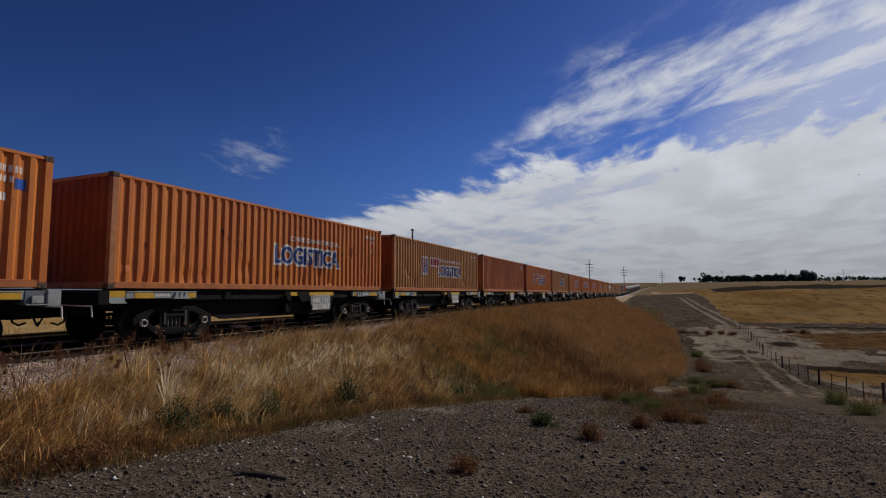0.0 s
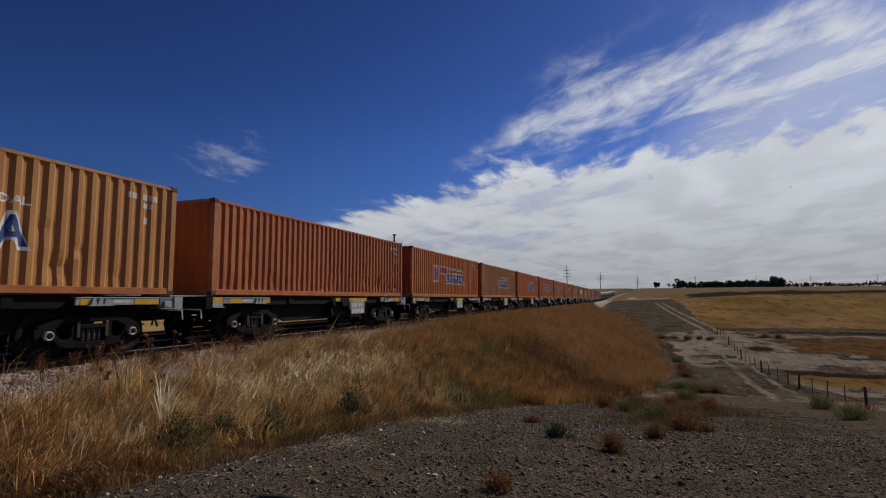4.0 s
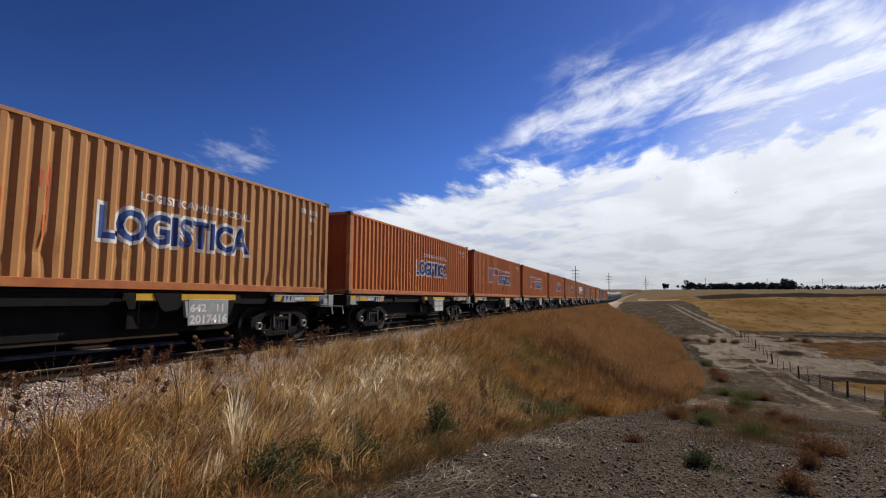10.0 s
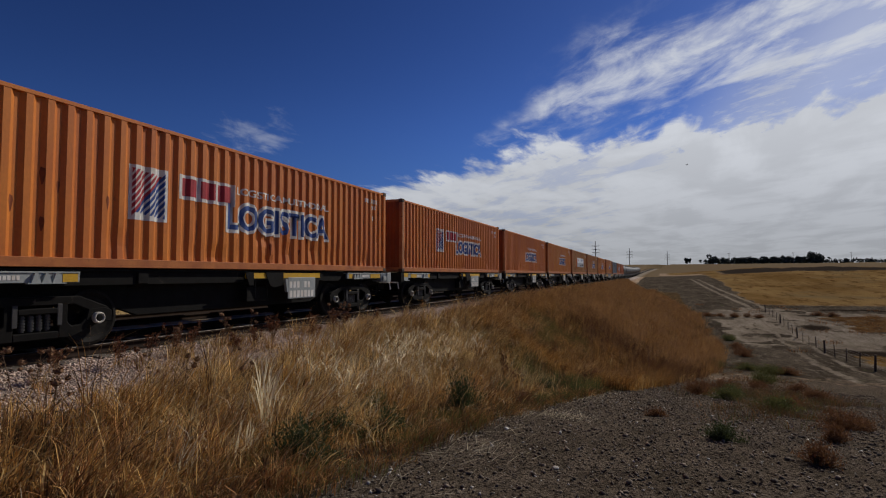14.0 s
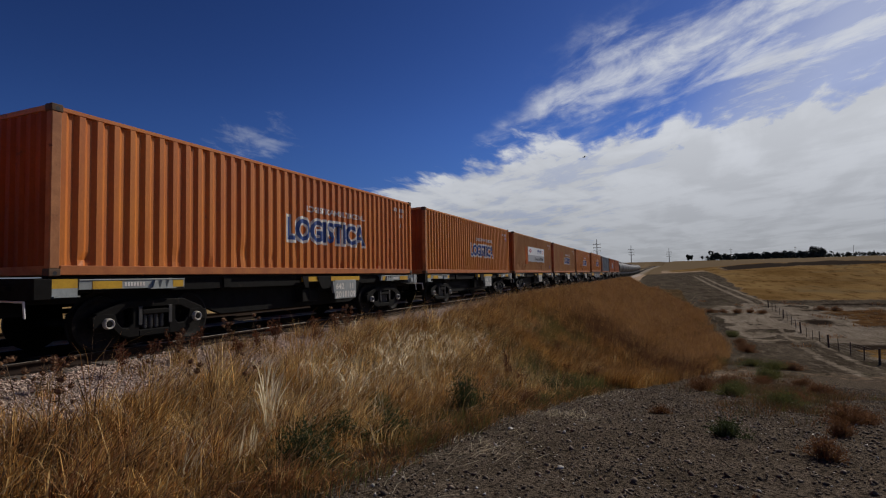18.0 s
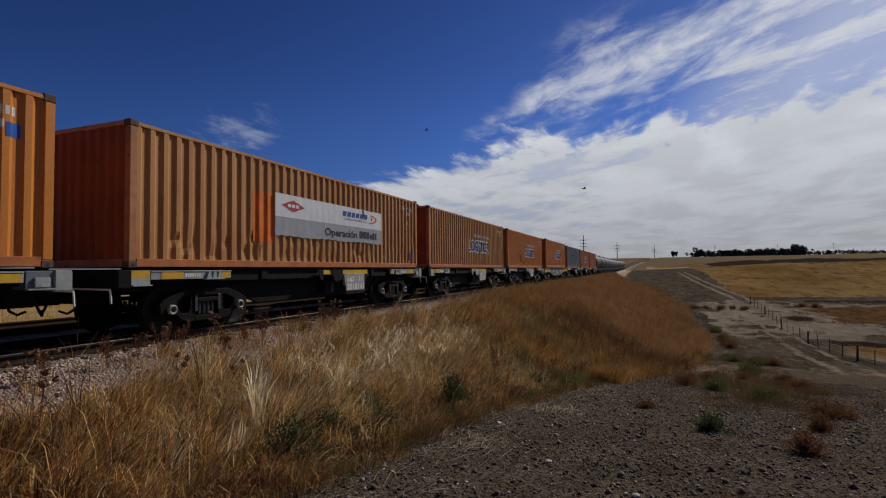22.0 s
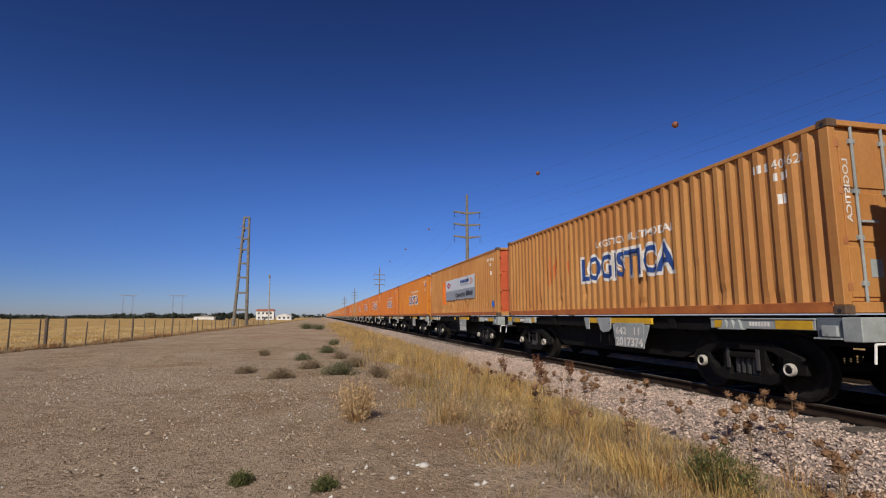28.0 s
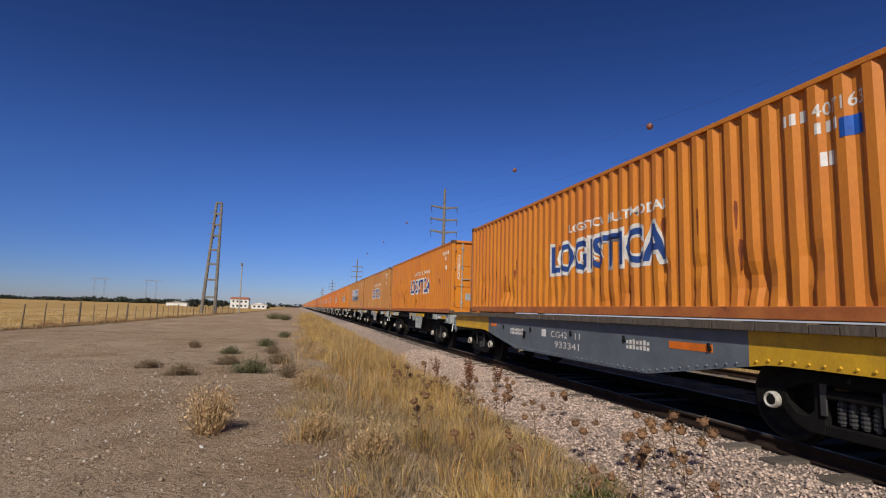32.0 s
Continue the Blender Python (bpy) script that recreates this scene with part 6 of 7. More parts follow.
    B, H, Ln = tufts(rng, x, y, 25, 0.36, h, (0.10, 0.08), 0.9)
    W = rng.uniform(0.005, 0.013, len(H)) * (1 + np.clip(B[:, 1] - 20, 0, 60) / 40)
    rust = np.clip((B[:, 1] - 12) / 18, 0, 1) * 0.62
    q = 0.65 * np.repeat(rng.random(len(x)), 25) + 0.35 * rng.random(len(H))
    gloom = (0.6 * np.repeat(rng.random(len(x)), 25) + 0.4 * rng.random(len(H)) < 0.55 * np.exp(-((B[:, 1] - 24) / 6.5) ** 2) * np.clip((B[:, 0] - 3.9) / 1.5, 0, 1)) | (np.repeat(rng.random(len(x)), 25) < 0.09)
    blades("dead_stems", B[gloom], H[gloom], W[gloom], Ln[gloom], GLOOM, "dark reddish brown weeds on the bank", 129)
    B, H, W, Ln, rust, q = B[~gloom], H[~gloom], W[~gloom], Ln[~gloom], rust[~gloom], q[~gloom]
    for name, mat, k in (("brown_weeds", RUSTFAR, q < rust), ("bank_grass", GRASS, (q >= rust) & (q < rust + 0.8 * (1 - rust))), ("pale_grass", PALEG, q >= rust + 0.8 * (1 - rust))):
        blades(name, B[k], H[k], W[k], Ln[k], mat, "dry grass and brown weeds along the far bank", 130)
    y = 18 + 110 * rng.random(900) ** 1.4
    x = rng.normal(2.9, 0.4, 900)
    B, H, Ln = tufts(rng, x, y, 16, 0.3, np.full(900, 0.75), (0.05, 0.1), 0.6)
    split(rng, B, H, Ln, rng.uniform(0.012, 0.024, len(H)) * (1 + np.clip(B[:, 1] - 20, 0, 90) / 40), (("brown_weeds", RUSTFAR, 0.6), ("bank_grass", GRASS, 0.25), ("dead_stems", DARKG, 0.15)), "tall brown growth at the far ballast edge", 165)
    y = rng.uniform(-3.0, 9.0, 210)
    x = 2.15 + rng.normal(0, 0.28, 210)
    keep = lumps(x, y * 1.6, 3, 8) > -0.15
    B, H, Ln = tufts(rng, x[keep], y[keep], 22, 0.12, np.full(keep.sum(), 0.30), (0.03, 0.03), 0.9)
    B[:, 2] = np.interp(B[:, 0], [1.0, 2.1, 3.6], [-0.11, -0.115, -0.56]) - 0.02
    split(rng, B, H, Ln, rng.uniform(0.004, 0.009, len(H)), (("brown_weeds", RUSTG, 0.35), ("verge_grass", VERGE, 0.35), ("bank_grass", GRASS, 0.30)), "dry weeds in the ballast beside the rail", 167)
    # bleached wisps, laid over by the wind
    n = 170
    x, y = pick(rng, n, -0.8, 11, 3.3, -1.1)
    x[:60], y[:60] = rng.normal(4.35, 0.45, 60), rng.normal(4.0, 1.6, 60)
    B, H, Ln = sown(rng, x, y, rng.uniform(0.45, 0.80, n), np.stack([rng.normal(0.12, 0.2, n), rng.normal(0.55, 0.3, n)], -1), 15, rng.uniform(0.03, 0.09, n), 0.10)
    blades("straw_wisps", B, H, rng.uniform(0.005, 0.011, len(H)), Ln, STRAW, "bleached straw wisps in the bank grass", 3, 0.9, True)
    n = 30
    a = rng.uniform(0, 6.28, n)
    B = np.stack([4.80 + 0.05 * np.cos(a), 1.00 + 0.05 * np.sin(a), np.full(n, float(land(4.8, 1.0)) + 0.02)], -1)
    Ln = np.stack([rng.normal(-0.02, 0.12, n), rng.normal(0.16, 0.20, n)], -1)
    blades("straw_wisps", B, rng.uniform(0.75, 1.35, n), rng.uniform(0.013, 0.022, n), Ln, STRAW, "bright bleached straw bunch standing in the grass", 4, 0.8, True)
    # rusty and olive weeds along the lower edge
    y = rng.uniform(-3.5, 14, 1100)
    x = edge_x(y) - np.abs(rng.normal(0.2, 0.5, 1100)) + 0.15
    B, H, Ln = tufts(rng, x, y, 22, 0.18, 0.20 * (1 + 0.5 * lumps(x, y, 3, 8)), (0.02, 0.02), 1.1)
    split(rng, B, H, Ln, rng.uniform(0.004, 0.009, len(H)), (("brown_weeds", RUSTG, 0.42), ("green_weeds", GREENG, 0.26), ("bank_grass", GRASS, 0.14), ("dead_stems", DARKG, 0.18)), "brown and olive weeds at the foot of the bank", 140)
    # olive weeds up the bank
    y = np.concatenate([rng.normal(16, 3.5, 460), rng.uniform(-3, 12, 240)])
    x = np.concatenate([rng.normal(5.2, 0.7, 460), edge_x(y[460:]) - np.abs(rng.normal(0.5, 0.4, 240))])
    keep = (x > 3.9) & (lumps(x * 1.1, y * 1.1, 3, 8) > -0.15)
    B, H, Ln = tufts(rng, x[keep], y[keep], 26, 0.20, np.where(y[keep] > 9.5, 0.62, 0.26), (0.04, 0.04), 0.7)
    blades("green_weeds", B, H, rng.uniform(0.006, 0.013, len(H)), Ln, GREENG, "olive green weeds among the dry grass", 7)
    # golden clumps beside the ballast behind the camera
    for ylo, yhi, n, per, wide in ((-19, -8.5, 330, 95, 1.0), (-42, -19, 760, 60, 1.7), (-175, -42, 1700, 26, 4.5)):
        y = ylo + (yhi - ylo) * rng.random(n) ** (0.55 if ylo < -100 else 1.0)
        x = 4.05 + rng.normal(0, 1.0, n) + 0.35 * lumps(y * 0 + 2, y * 1.3, 3, 8) - 0.5 * np.clip((y + 14) / 5, 0, 1)
        keep = (x > np.where(y < -16, 2.75, 3.2)) & (x < 6.9) & (lumps(x * 1.3, y * 0.8, 3, 8) * 0.7 + rng.normal(0, 0.35, n) > -0.35 + 0.45 * np.clip(x - 5.2, 0, 2))
        keep &= (y < -14.6) | (rng.random(len(y)) < np.where(x < 4.9, 0.42, 0.10))
        x, y = x[keep], y[keep]
        n = len(x)
        h = (0.42 if ylo > -20 else 0.55) * rng.lognormal(0, 0.25, n) * (1 - 0.28 * np.clip(np.abs(x - 4.4) - 0.6, 0, 1.6)) * np.clip(0.62 + (-y - 8.5) / 9, 0.62, 1.0)
        lean = np.stack([rng.normal(0.02, 0.16, n), rng.normal(0.03, 0.16, n)], -1)
        B, H, Ln = sown(rng, x, y, h, lean, per, rng.uniform(0.07, 0.17, n) * min(1.4, wide ** 0.4), 0.16)
        W = rng.uniform(0.0035, 0.0080, len(H)) * wide
        q = np.repeat(rng.random(n), per) * 0.6 + rng.random(len(H)) * 0.4
        for nm, mt, j in (("verge_grass", VERGE, q < 0.56), ("bank_grass", GRASS, (q >= 0.56) & (q < 0.68)), ("dead_grass", STRAWD, (q >= 0.68) & (q < 0.92)), ("dead_stems", DARKG, q >= 0.92)):
            blades(nm, B[j], H[j], W[j], Ln[j], mt, "dry golden grass clumps along the ballast edge", 150, 0.5, ylo > -20)
    # upright tufts that stand alone on the dirt
    x, y = np.array([6.15, 5.5, 4.9, 4.75, 5.75, 4.2, 3.75, 5.9, 6.35]), np.array([-12.3, -11.75, -12.3, -12.7, -15.5, -11.5, -12.3, -14.0, -13.6])
    B, H, Ln = sown(rng, x, y, np.array([0.42, 0.50, 0.40, 0.46, 0.40, 0.36, 0.42, 0.36, 0.26]), rng.normal(0, 0.05, (9, 2)), 120, np.array([0.10, 0.055, 0.08, 0.09, 0.15, 0.1, 0.12, 0.12, 0.1]), 0.16)
    split(rng, B, H, Ln, rng.uniform(0.0035, 0.007, len(H)), (("verge_grass", VERGE, 0.52), ("green_weeds", GREENG, 0.14), ("bank_grass", GRASS, 0.2), ("dead_grass", STRAWD, 0.14)), "upright tuft of dry grass on the dirt", 155)
    # tangled dead grass low over the verge
    y = rng.uniform(-19, -8.6, 2300)
    x = 3.0 + 3.2 * rng.random(2300) ** 1.2
    keep = lumps(x * 1.6, y * 1.4, 3, 8) > -0.30 + 0.25 * np.clip(x - 4.9, 0, 1.2)
    B, H, Ln = tufts(rng, x[keep], y[keep], 26, 0.17, rng.uniform(0.08, 0.22, keep.sum()), (0, 0), 1.5)
    split(rng, B, H, Ln, rng.uniform(0.003, 0.0065, len(H)), (("dead_grass", STRAWD, 0.50), ("verge_grass", VERGE, 0.34), ("dead_stems", DARKG, 0.16)), "tangled dead grass low on the verge", 158)
    # thin dead grass over the dirt
    y = rng.uniform(-26, 8, 2600)
    x = 4.4 + np.abs(rng.normal(0, 2.4, 2600))
    keep = lumps(x * 1.2, y * 1.2, 3, 8) > 0.12
    B, H, Ln = tufts(rng, x[keep], y[keep], 10, 0.14, np.full(keep.sum(), 0.085), (0, 0), 1.6)
    blades("dead_grass", B, H, rng.uniform(0.0025, 0.005, len(H)), Ln, STRAWD, "thin dead grass on the dirt", 9)
    # straw lying flat along the grass edge
    n = 520
    y = rng.uniform(-2, 12, n)
    x = edge_x(y) + rng.normal(0.22, 0.28, n)
    x[:150], y[:150] = rng.normal(7.8, 0.32, 150), rng.normal(4.7, 0.30, 150)
    x[150:230], y[150:230] = rng.normal(7.5, 0.25, 80), rng.normal(1.7, 0.35, 80)
    a = rng.normal(0.9, 0.6, n)
    ln = rng.uniform(0.08, 0.5, n)
    blades("straw_litter", np.stack([x, y, land(x, y) + 0.012], -1), rng.uniform(0.02, 0.06, n), rng.uniform(0.004, 0.009, n), np.stack([ln * np.cos(a), ln * np.sin(a)], -1), STRAW, "bleached straw lying on the gravel", 10, 0.2)
    # weedy patch on the way down to the valley
    y = np.concatenate([rng.normal(14.5, 3.4, 900), rng.uniform(24, 36, 260)])
    x = np.concatenate([12.4 + 0.10 * (y[:900] - 13) + rng.normal(0, 1.15, 900), rng.normal(14.0, 1.1, 260)])
    keep = (lumps(x * 1.4, y * 1.4, 3, 8) > -0.05) & (x > 9.4)
    B, H, Ln = tufts(rng, x[keep], y[keep], 38, 0.30, np.full(keep.sum(), 0.26), (0.02, 0.02), 1.1)
    split(rng, B, H * 0.9, Ln, rng.uniform(0.004, 0.009, len(H)), (("brown_weeds", RUSTG, 0.36), ("green_weeds", GREENG, 0.24), ("dead_grass", STRAWD, 0.25), ("dead_stems", GLOOM, 0.15)), "low dry weeds on the gravel slope", 160)
    # valley floor: low scrub clumps
    y = rng.uniform(20, 90, 420)
    x = rng.uniform(11, 70, 420)
    keep = (lumps(x * 0.5, y * 0.5, 2, 7) > 0.15) & ((x > 24) | (rng.random(420) < 0.35))
    B, H, Ln = tufts(rng, x[keep], y[keep], 46, 0.8, np.full(keep.sum(), 0.36), (0, 0), 0.9)
    blades("valley_scrub", B, H, rng.uniform(0.015, 0.04, len(H)), Ln, RUSTG, "low rusty scrub on the valley floor", 12)
    # field beyond the track
    y = rng.uniform(-40, 60, 1500)
    x = -6.2 - 14 * rng.random(1500) ** 1.6
    B, H, Ln = tufts(rng, x, y, 14, 0.35, np.full(1500, 0.30), (0.03, 0.03), 0.6)
    blades("field_grass", B, H, rng.uniform(0.012, 0.02, len(H)), Ln, VERGE, "dry grass on the far side of the rails", 13)
    # stubble close behind the fence
    y = -12 - 110 * rng.random(2200) ** 1.2
    x = 22.3 + 26 * rng.random(2200)
    B, H, Ln = tufts(rng, x, y, 10, 0.3, np.full(2200, 0.25), (0.0, 0.0), 0.5)
    blades("stubble", B, H, rng.uniform(0.012, 0.022, len(H)), Ln, STUBBLE, "pale cut stubble behind the wire fence", 14)
    y = -22 - 115 * rng.random(520)
    x = rng.normal(21.3, 0.45, 520)
    B, H, Ln = tufts(rng, x, y, 24, 0.3, np.full(520, 0.30), (0.0, 0.0), 0.9)
    split(rng, B, H, Ln, rng.uniform(0.012, 0.022, len(H)), (("brown_weeds", RUSTG, 0.6), ("dead_grass", STRAWD, 0.4)), "brown weeds under the wire fence", 170)


GLOOM = material("dark_rusty_weeds", (0.165, 0.075, 0.032), 0.85, dark=(0.09, 0.042, 0.02), scale=0.6, fine=6, per_island=0.4, bump=0, through_light=0.2)
RUSTFAR = material("orange_brown_weeds", (0.47, 0.275, 0.125), 0.85, dark=(0.29, 0.150, 0.060), scale=0.7, fine=5, per_island=0.35, bump=0, through_light=0.35)
VERGE = material("pale_golden_grass", (0.60, 0.425, 0.165), 0.75, dark=(0.40, 0.26, 0.095), scale=0.8, fine=8, per_island=0.38, bump=0, through_light=0.3)
STRAWD = material("dead_grass_grey", (0.34, 0.26, 0.16), 0.85, dark=(0.22, 0.165, 0.10), scale=0.8, fine=8, per_island=0.4, bump=0)
STUBBLE = material("pale_stubble", (0.60, 0.44, 0.21), 0.8, dark=(0.48, 0.34, 0.15), scale=0.5, fine=6, per_island=0.25, bump=0)
make_grass()


# ---- shrubs and dead flower stalks ----
def shrub(px, py, r, h, mat, label, seed, n=520):
    """A low bush: twigs radiating from the root, with small leaves on them."""
    rng = np.random.default_rng(seed)
    z = float(land(px, py))
    base = tagged(new("shrub"), label, "shrub", "shrubs on the gravel")
    base.matrix_basis = pose(px, py, z)
    k = int(150 + 190 * min(r, 1.3))
    a = rng.uniform(0, 6.28, k)
    out = r * rng.uniform(0.15, 1.0, k) * (0.8 + 0.3 * np.sin(2 * a + seed))
    root = np.stack([out * 0.35 * np.cos(a), out * 0.35 * np.sin(a), np.full(k, -0.02)], -1)
    up = h * rng.uniform(0.5, 1.1, k) * (1.1 - 0.7 * (out / r) ** 2)
    tip = np.stack([out * np.cos(a), out * np.sin(a), up], -1)
    side = rng.normal(0, 0.004 + 0.002 * r, (k, 3))
    V = np.stack([root - side, root + side, tip], 1).reshape(-1, 3)
    st = raw("twig_mass", V, np.arange(3 * k).reshape(k, 3), mat)
    st.parent = base
    j = rng.integers(0, k, n)
    f = rng.uniform(0.3, 1.0, (n, 1))
    c = root[j] * (1 - f) + tip[j] * f + rng.normal(0, 0.02 + 0.03 * r, (n, 3))
    c[:, 2] = np.maximum(c[:, 2], 0.005)
    s = rng.uniform(0.010, 0.024, n) * (0.8 + 0.8 * r)
    d = rng.normal(0, 1, (n, 3))
    d[:, 2] = np.abs(d[:, 2]) + 0.4
    d /= np.linalg.norm(d, axis=1)[:, None]
    e = np.cross(d, rng.normal(0, 1, (n, 3)))
    e /= np.linalg.norm(e, axis=1)[:, None]
    V = np.stack([c - e * s[:, None] * 0.4, c + e * s[:, None] * 0.4, c + d * s[:, None] * 1.8], 1).reshape(-1, 3)
    leaves = raw("foliage", V, np.arange(3 * n).reshape(n, 3), mat)
    leaves.parent = base


GREEN_T = "low olive green bush on the dry gravel"
BROWN_T = "low reddish brown dry bush on the gravel"
TAN_T = "pale tan dry tumbleweed bush on the dirt"

def make_shrubs():
    TANB = material("tan_tumbleweed", (0.56, 0.40, 0.22), 0.85, dark=(0.42, 0.28, 0.14), scale=2, fine=20, per_island=0.35, bump=0, through_light=0.3)
    REDB = material("red_brown_twigs", (0.27, 0.135, 0.058), 0.9, dark=(0.165, 0.078, 0.034), scale=3, fine=20, per_island=0.45, bump=0, through_light=0.25)
    DRAB = material("drab_brown_twigs", (0.25, 0.185, 0.115), 0.9, dark=(0.15, 0.105, 0.06), scale=3, fine=20, per_island=0.45, bump=0, through_light=0.2)
    DRABG = material("drab_green_leaves", (0.155, 0.150, 0.072), 0.9, dark=(0.085, 0.085, 0.042), scale=3, fine=20, per_island=0.45, bump=0, through_light=0.2)
    DKGREEN = material("dark_green_leaves", (0.085, 0.105, 0.035), 0.8, dark=(0.045, 0.06, 0.022), scale=3, fine=20, per_island=0.4, bump=0, through_light=0.3)
    rows = (
        (10.25, 3.9, 0.34, 0.20, DKGREEN, GREEN_T), (11.15, 3.0, 0.28, 0.24, REDB, BROWN_T), (10.1, 0.4, 0.26, 0.13, REDB, BROWN_T),
        (6.45, 3.75, 0.50, 0.66, DKGREEN, "dark green bush at the edge of the grass"), (6.2, 1.7, 0.34, 0.40, DKGREEN, "dark green bush at the edge of the grass"), (6.0, 0.2, 0.50, 0.50, DKGREEN, "dark green bush at the edge of the grass"), (6.7, 9.4, 0.45, 0.40, DKGREEN, "dark green bush at the edge of the grass"), (6.9, 6.2, 0.40, 0.28, REDB, BROWN_T), (7.3, 13.2, 0.6, 0.5, GREENG, GREEN_T), (6.35, -1.4, 0.4, 0.22, REDB, BROWN_T), (12.3, 11.0, 0.8, 0.38, REDB, BROWN_T), (12.4, 6.8, 0.55, 0.34, REDB, BROWN_T),
        (14.2, 15.6, 0.55, 0.32, REDB, BROWN_T), (11.3, 12.6, 0.7, 0.35, GREENG, GREEN_T), (12.0, 9.9, 0.7, 0.35, GREENG, GREEN_T), (14.0, 24.0, 1.1, 0.5, GREENG, GREEN_T),
        (19.3, 22.5, 1.0, 0.55, GREENG, GREEN_T), (18.3, 16.0, 0.9, 0.40, GREENG, GREEN_T), (16.1, 30.0, 0.9, 0.4, REDB, BROWN_T), (14.4, 19.5, 0.7, 0.35, REDB, BROWN_T),
        (11.6, 16.5, 0.9, 0.45, REDB, BROWN_T), (10.6, 14.0, 0.8, 0.45, REDB, BROWN_T), (15.7, 44.0, 1.4, 0.6, REDB, BROWN_T), (12.9, 7.6, 0.3, 0.2, REDB, BROWN_T), (9.4, 6.4, 0.25, 0.12, REDB, BROWN_T),
        (15.7, 73.4, 1.0, 0.5, REDB, BROWN_T), (17.2, 74.0, 0.9, 0.45, REDB, BROWN_T), (18.8, 73.2, 1.1, 0.55, REDB, BROWN_T), (20.3, 73.8, 0.9, 0.5, REDB, BROWN_T), (21.6, 73.3, 1.0, 0.45, REDB, BROWN_T), (28.8, 77.2, 1.2, 0.5, REDB, BROWN_T), (30.3, 76.9, 1.0, 0.5, REDB, BROWN_T),
        (15.7, 42.3, 0.9, 0.5, REDB, BROWN_T), (15.8, 47.7, 0.9, 0.45, REDB, BROWN_T), (16.0, 54.5, 1.3, 0.6, GREENG, GREEN_T), (12.7, 31.3, 0.9, 0.5, GREENG, GREEN_T), (15.3, 29.9, 1.1, 0.45, GREENG, GREEN_T), (14.4, 31.5, 1.0, 0.4, GREENG, GREEN_T), (11.6, 14.7, 0.45, 0.35, GREENG, GREEN_T), (12.3, 11.2, 0.50, 0.32, GREENG, GREEN_T), (14.0, 15.6, 0.55, 0.35, REDB, BROWN_T), (13.0, 19.2, 0.7, 0.35, REDB, BROWN_T), (11.8, 4.9, 0.26, 0.24, REDB, BROWN_T),
        (5.7, 1.3, 0.40, 0.36, DKGREEN, "dark green bush at the edge of the grass"), (5.45, 2.7, 0.40, 0.40, GREENG, "olive green bush in the bank grass"), (5.9, 5.6, 0.45, 0.42, REDB, "reddish brown weed bush in the bank grass"), (6.1, 7.4, 0.50, 0.42, GREENG, "olive green bush in the bank grass"), (7.0, 10.6, 0.55, 0.45, REDB, "reddish brown weed bush in the bank grass"),
        (9.42, -19.4, 0.36, 0.16, DRAB, "low drab brown dry bush on the dirt"), (8.50, -18.1, 0.40, 0.20, DRAB, "low drab brown dry bush on the dirt"), (7.20, -18.4, 0.55, 0.30, DRABG, "low drab green bush on the dirt"), (7.4, -27.5, 0.6, 0.28, DRABG, "low drab green bush on the dirt"), (9.65, -26.1, 0.4, 0.2, DRAB, "low drab brown dry bush on the dirt"),
        (7.18, -12.85, 0.52, 0.52, TANB, TAN_T), (7.9, -20.5, 0.5, 0.2, DRAB, "low drab brown dry bush on the dirt"), (6.7, -20.5, 0.5, 0.28, DRAB, "low drab brown dry bush on the dirt"), (8.2, -23.5, 0.4, 0.22, DRABG, "low drab green bush on the dirt"), (7.0, -24.0, 0.4, 0.25, DRAB, "low drab brown dry bush on the dirt"), (6.4, -17.6, 0.4, 0.26, DRAB, "low drab brown dry bush on the dirt"), (3.80, -10.4, 0.55, 0.40, GREENG, "olive green bush beside the ballast"), (8.29, -10.6, 0.12, 0.07, GREENG, GREEN_T), (7.6, -10.3, 0.12, 0.07, GREENG, GREEN_T),
        (5.55, -11.5, 0.30, 0.34, TANB, TAN_T), (6.03, -12.3, 0.26, 0.30, TANB, TAN_T), (9.6, -86, 2.0, 0.9, DRABG, "low drab green bush on the dirt"), (7.9, -80, 1.8, 0.8, DRABG, "low drab green bush on the dirt"), (6.9, -36, 0.6, 0.3, DRABG, "low drab green bush on the dirt"), (5.6, -22, 0.5, 0.4, TANB, TAN_T), (6.0, -16.2, 0.4, 0.35, TANB, TAN_T))
    for i, (px, py, r, h, mat, label) in enumerate(rows):
        shrub(px, py, r, h, mat, label, 40 + i, int(700 + 1500 * min(r, 1.2)))


make_shrubs()


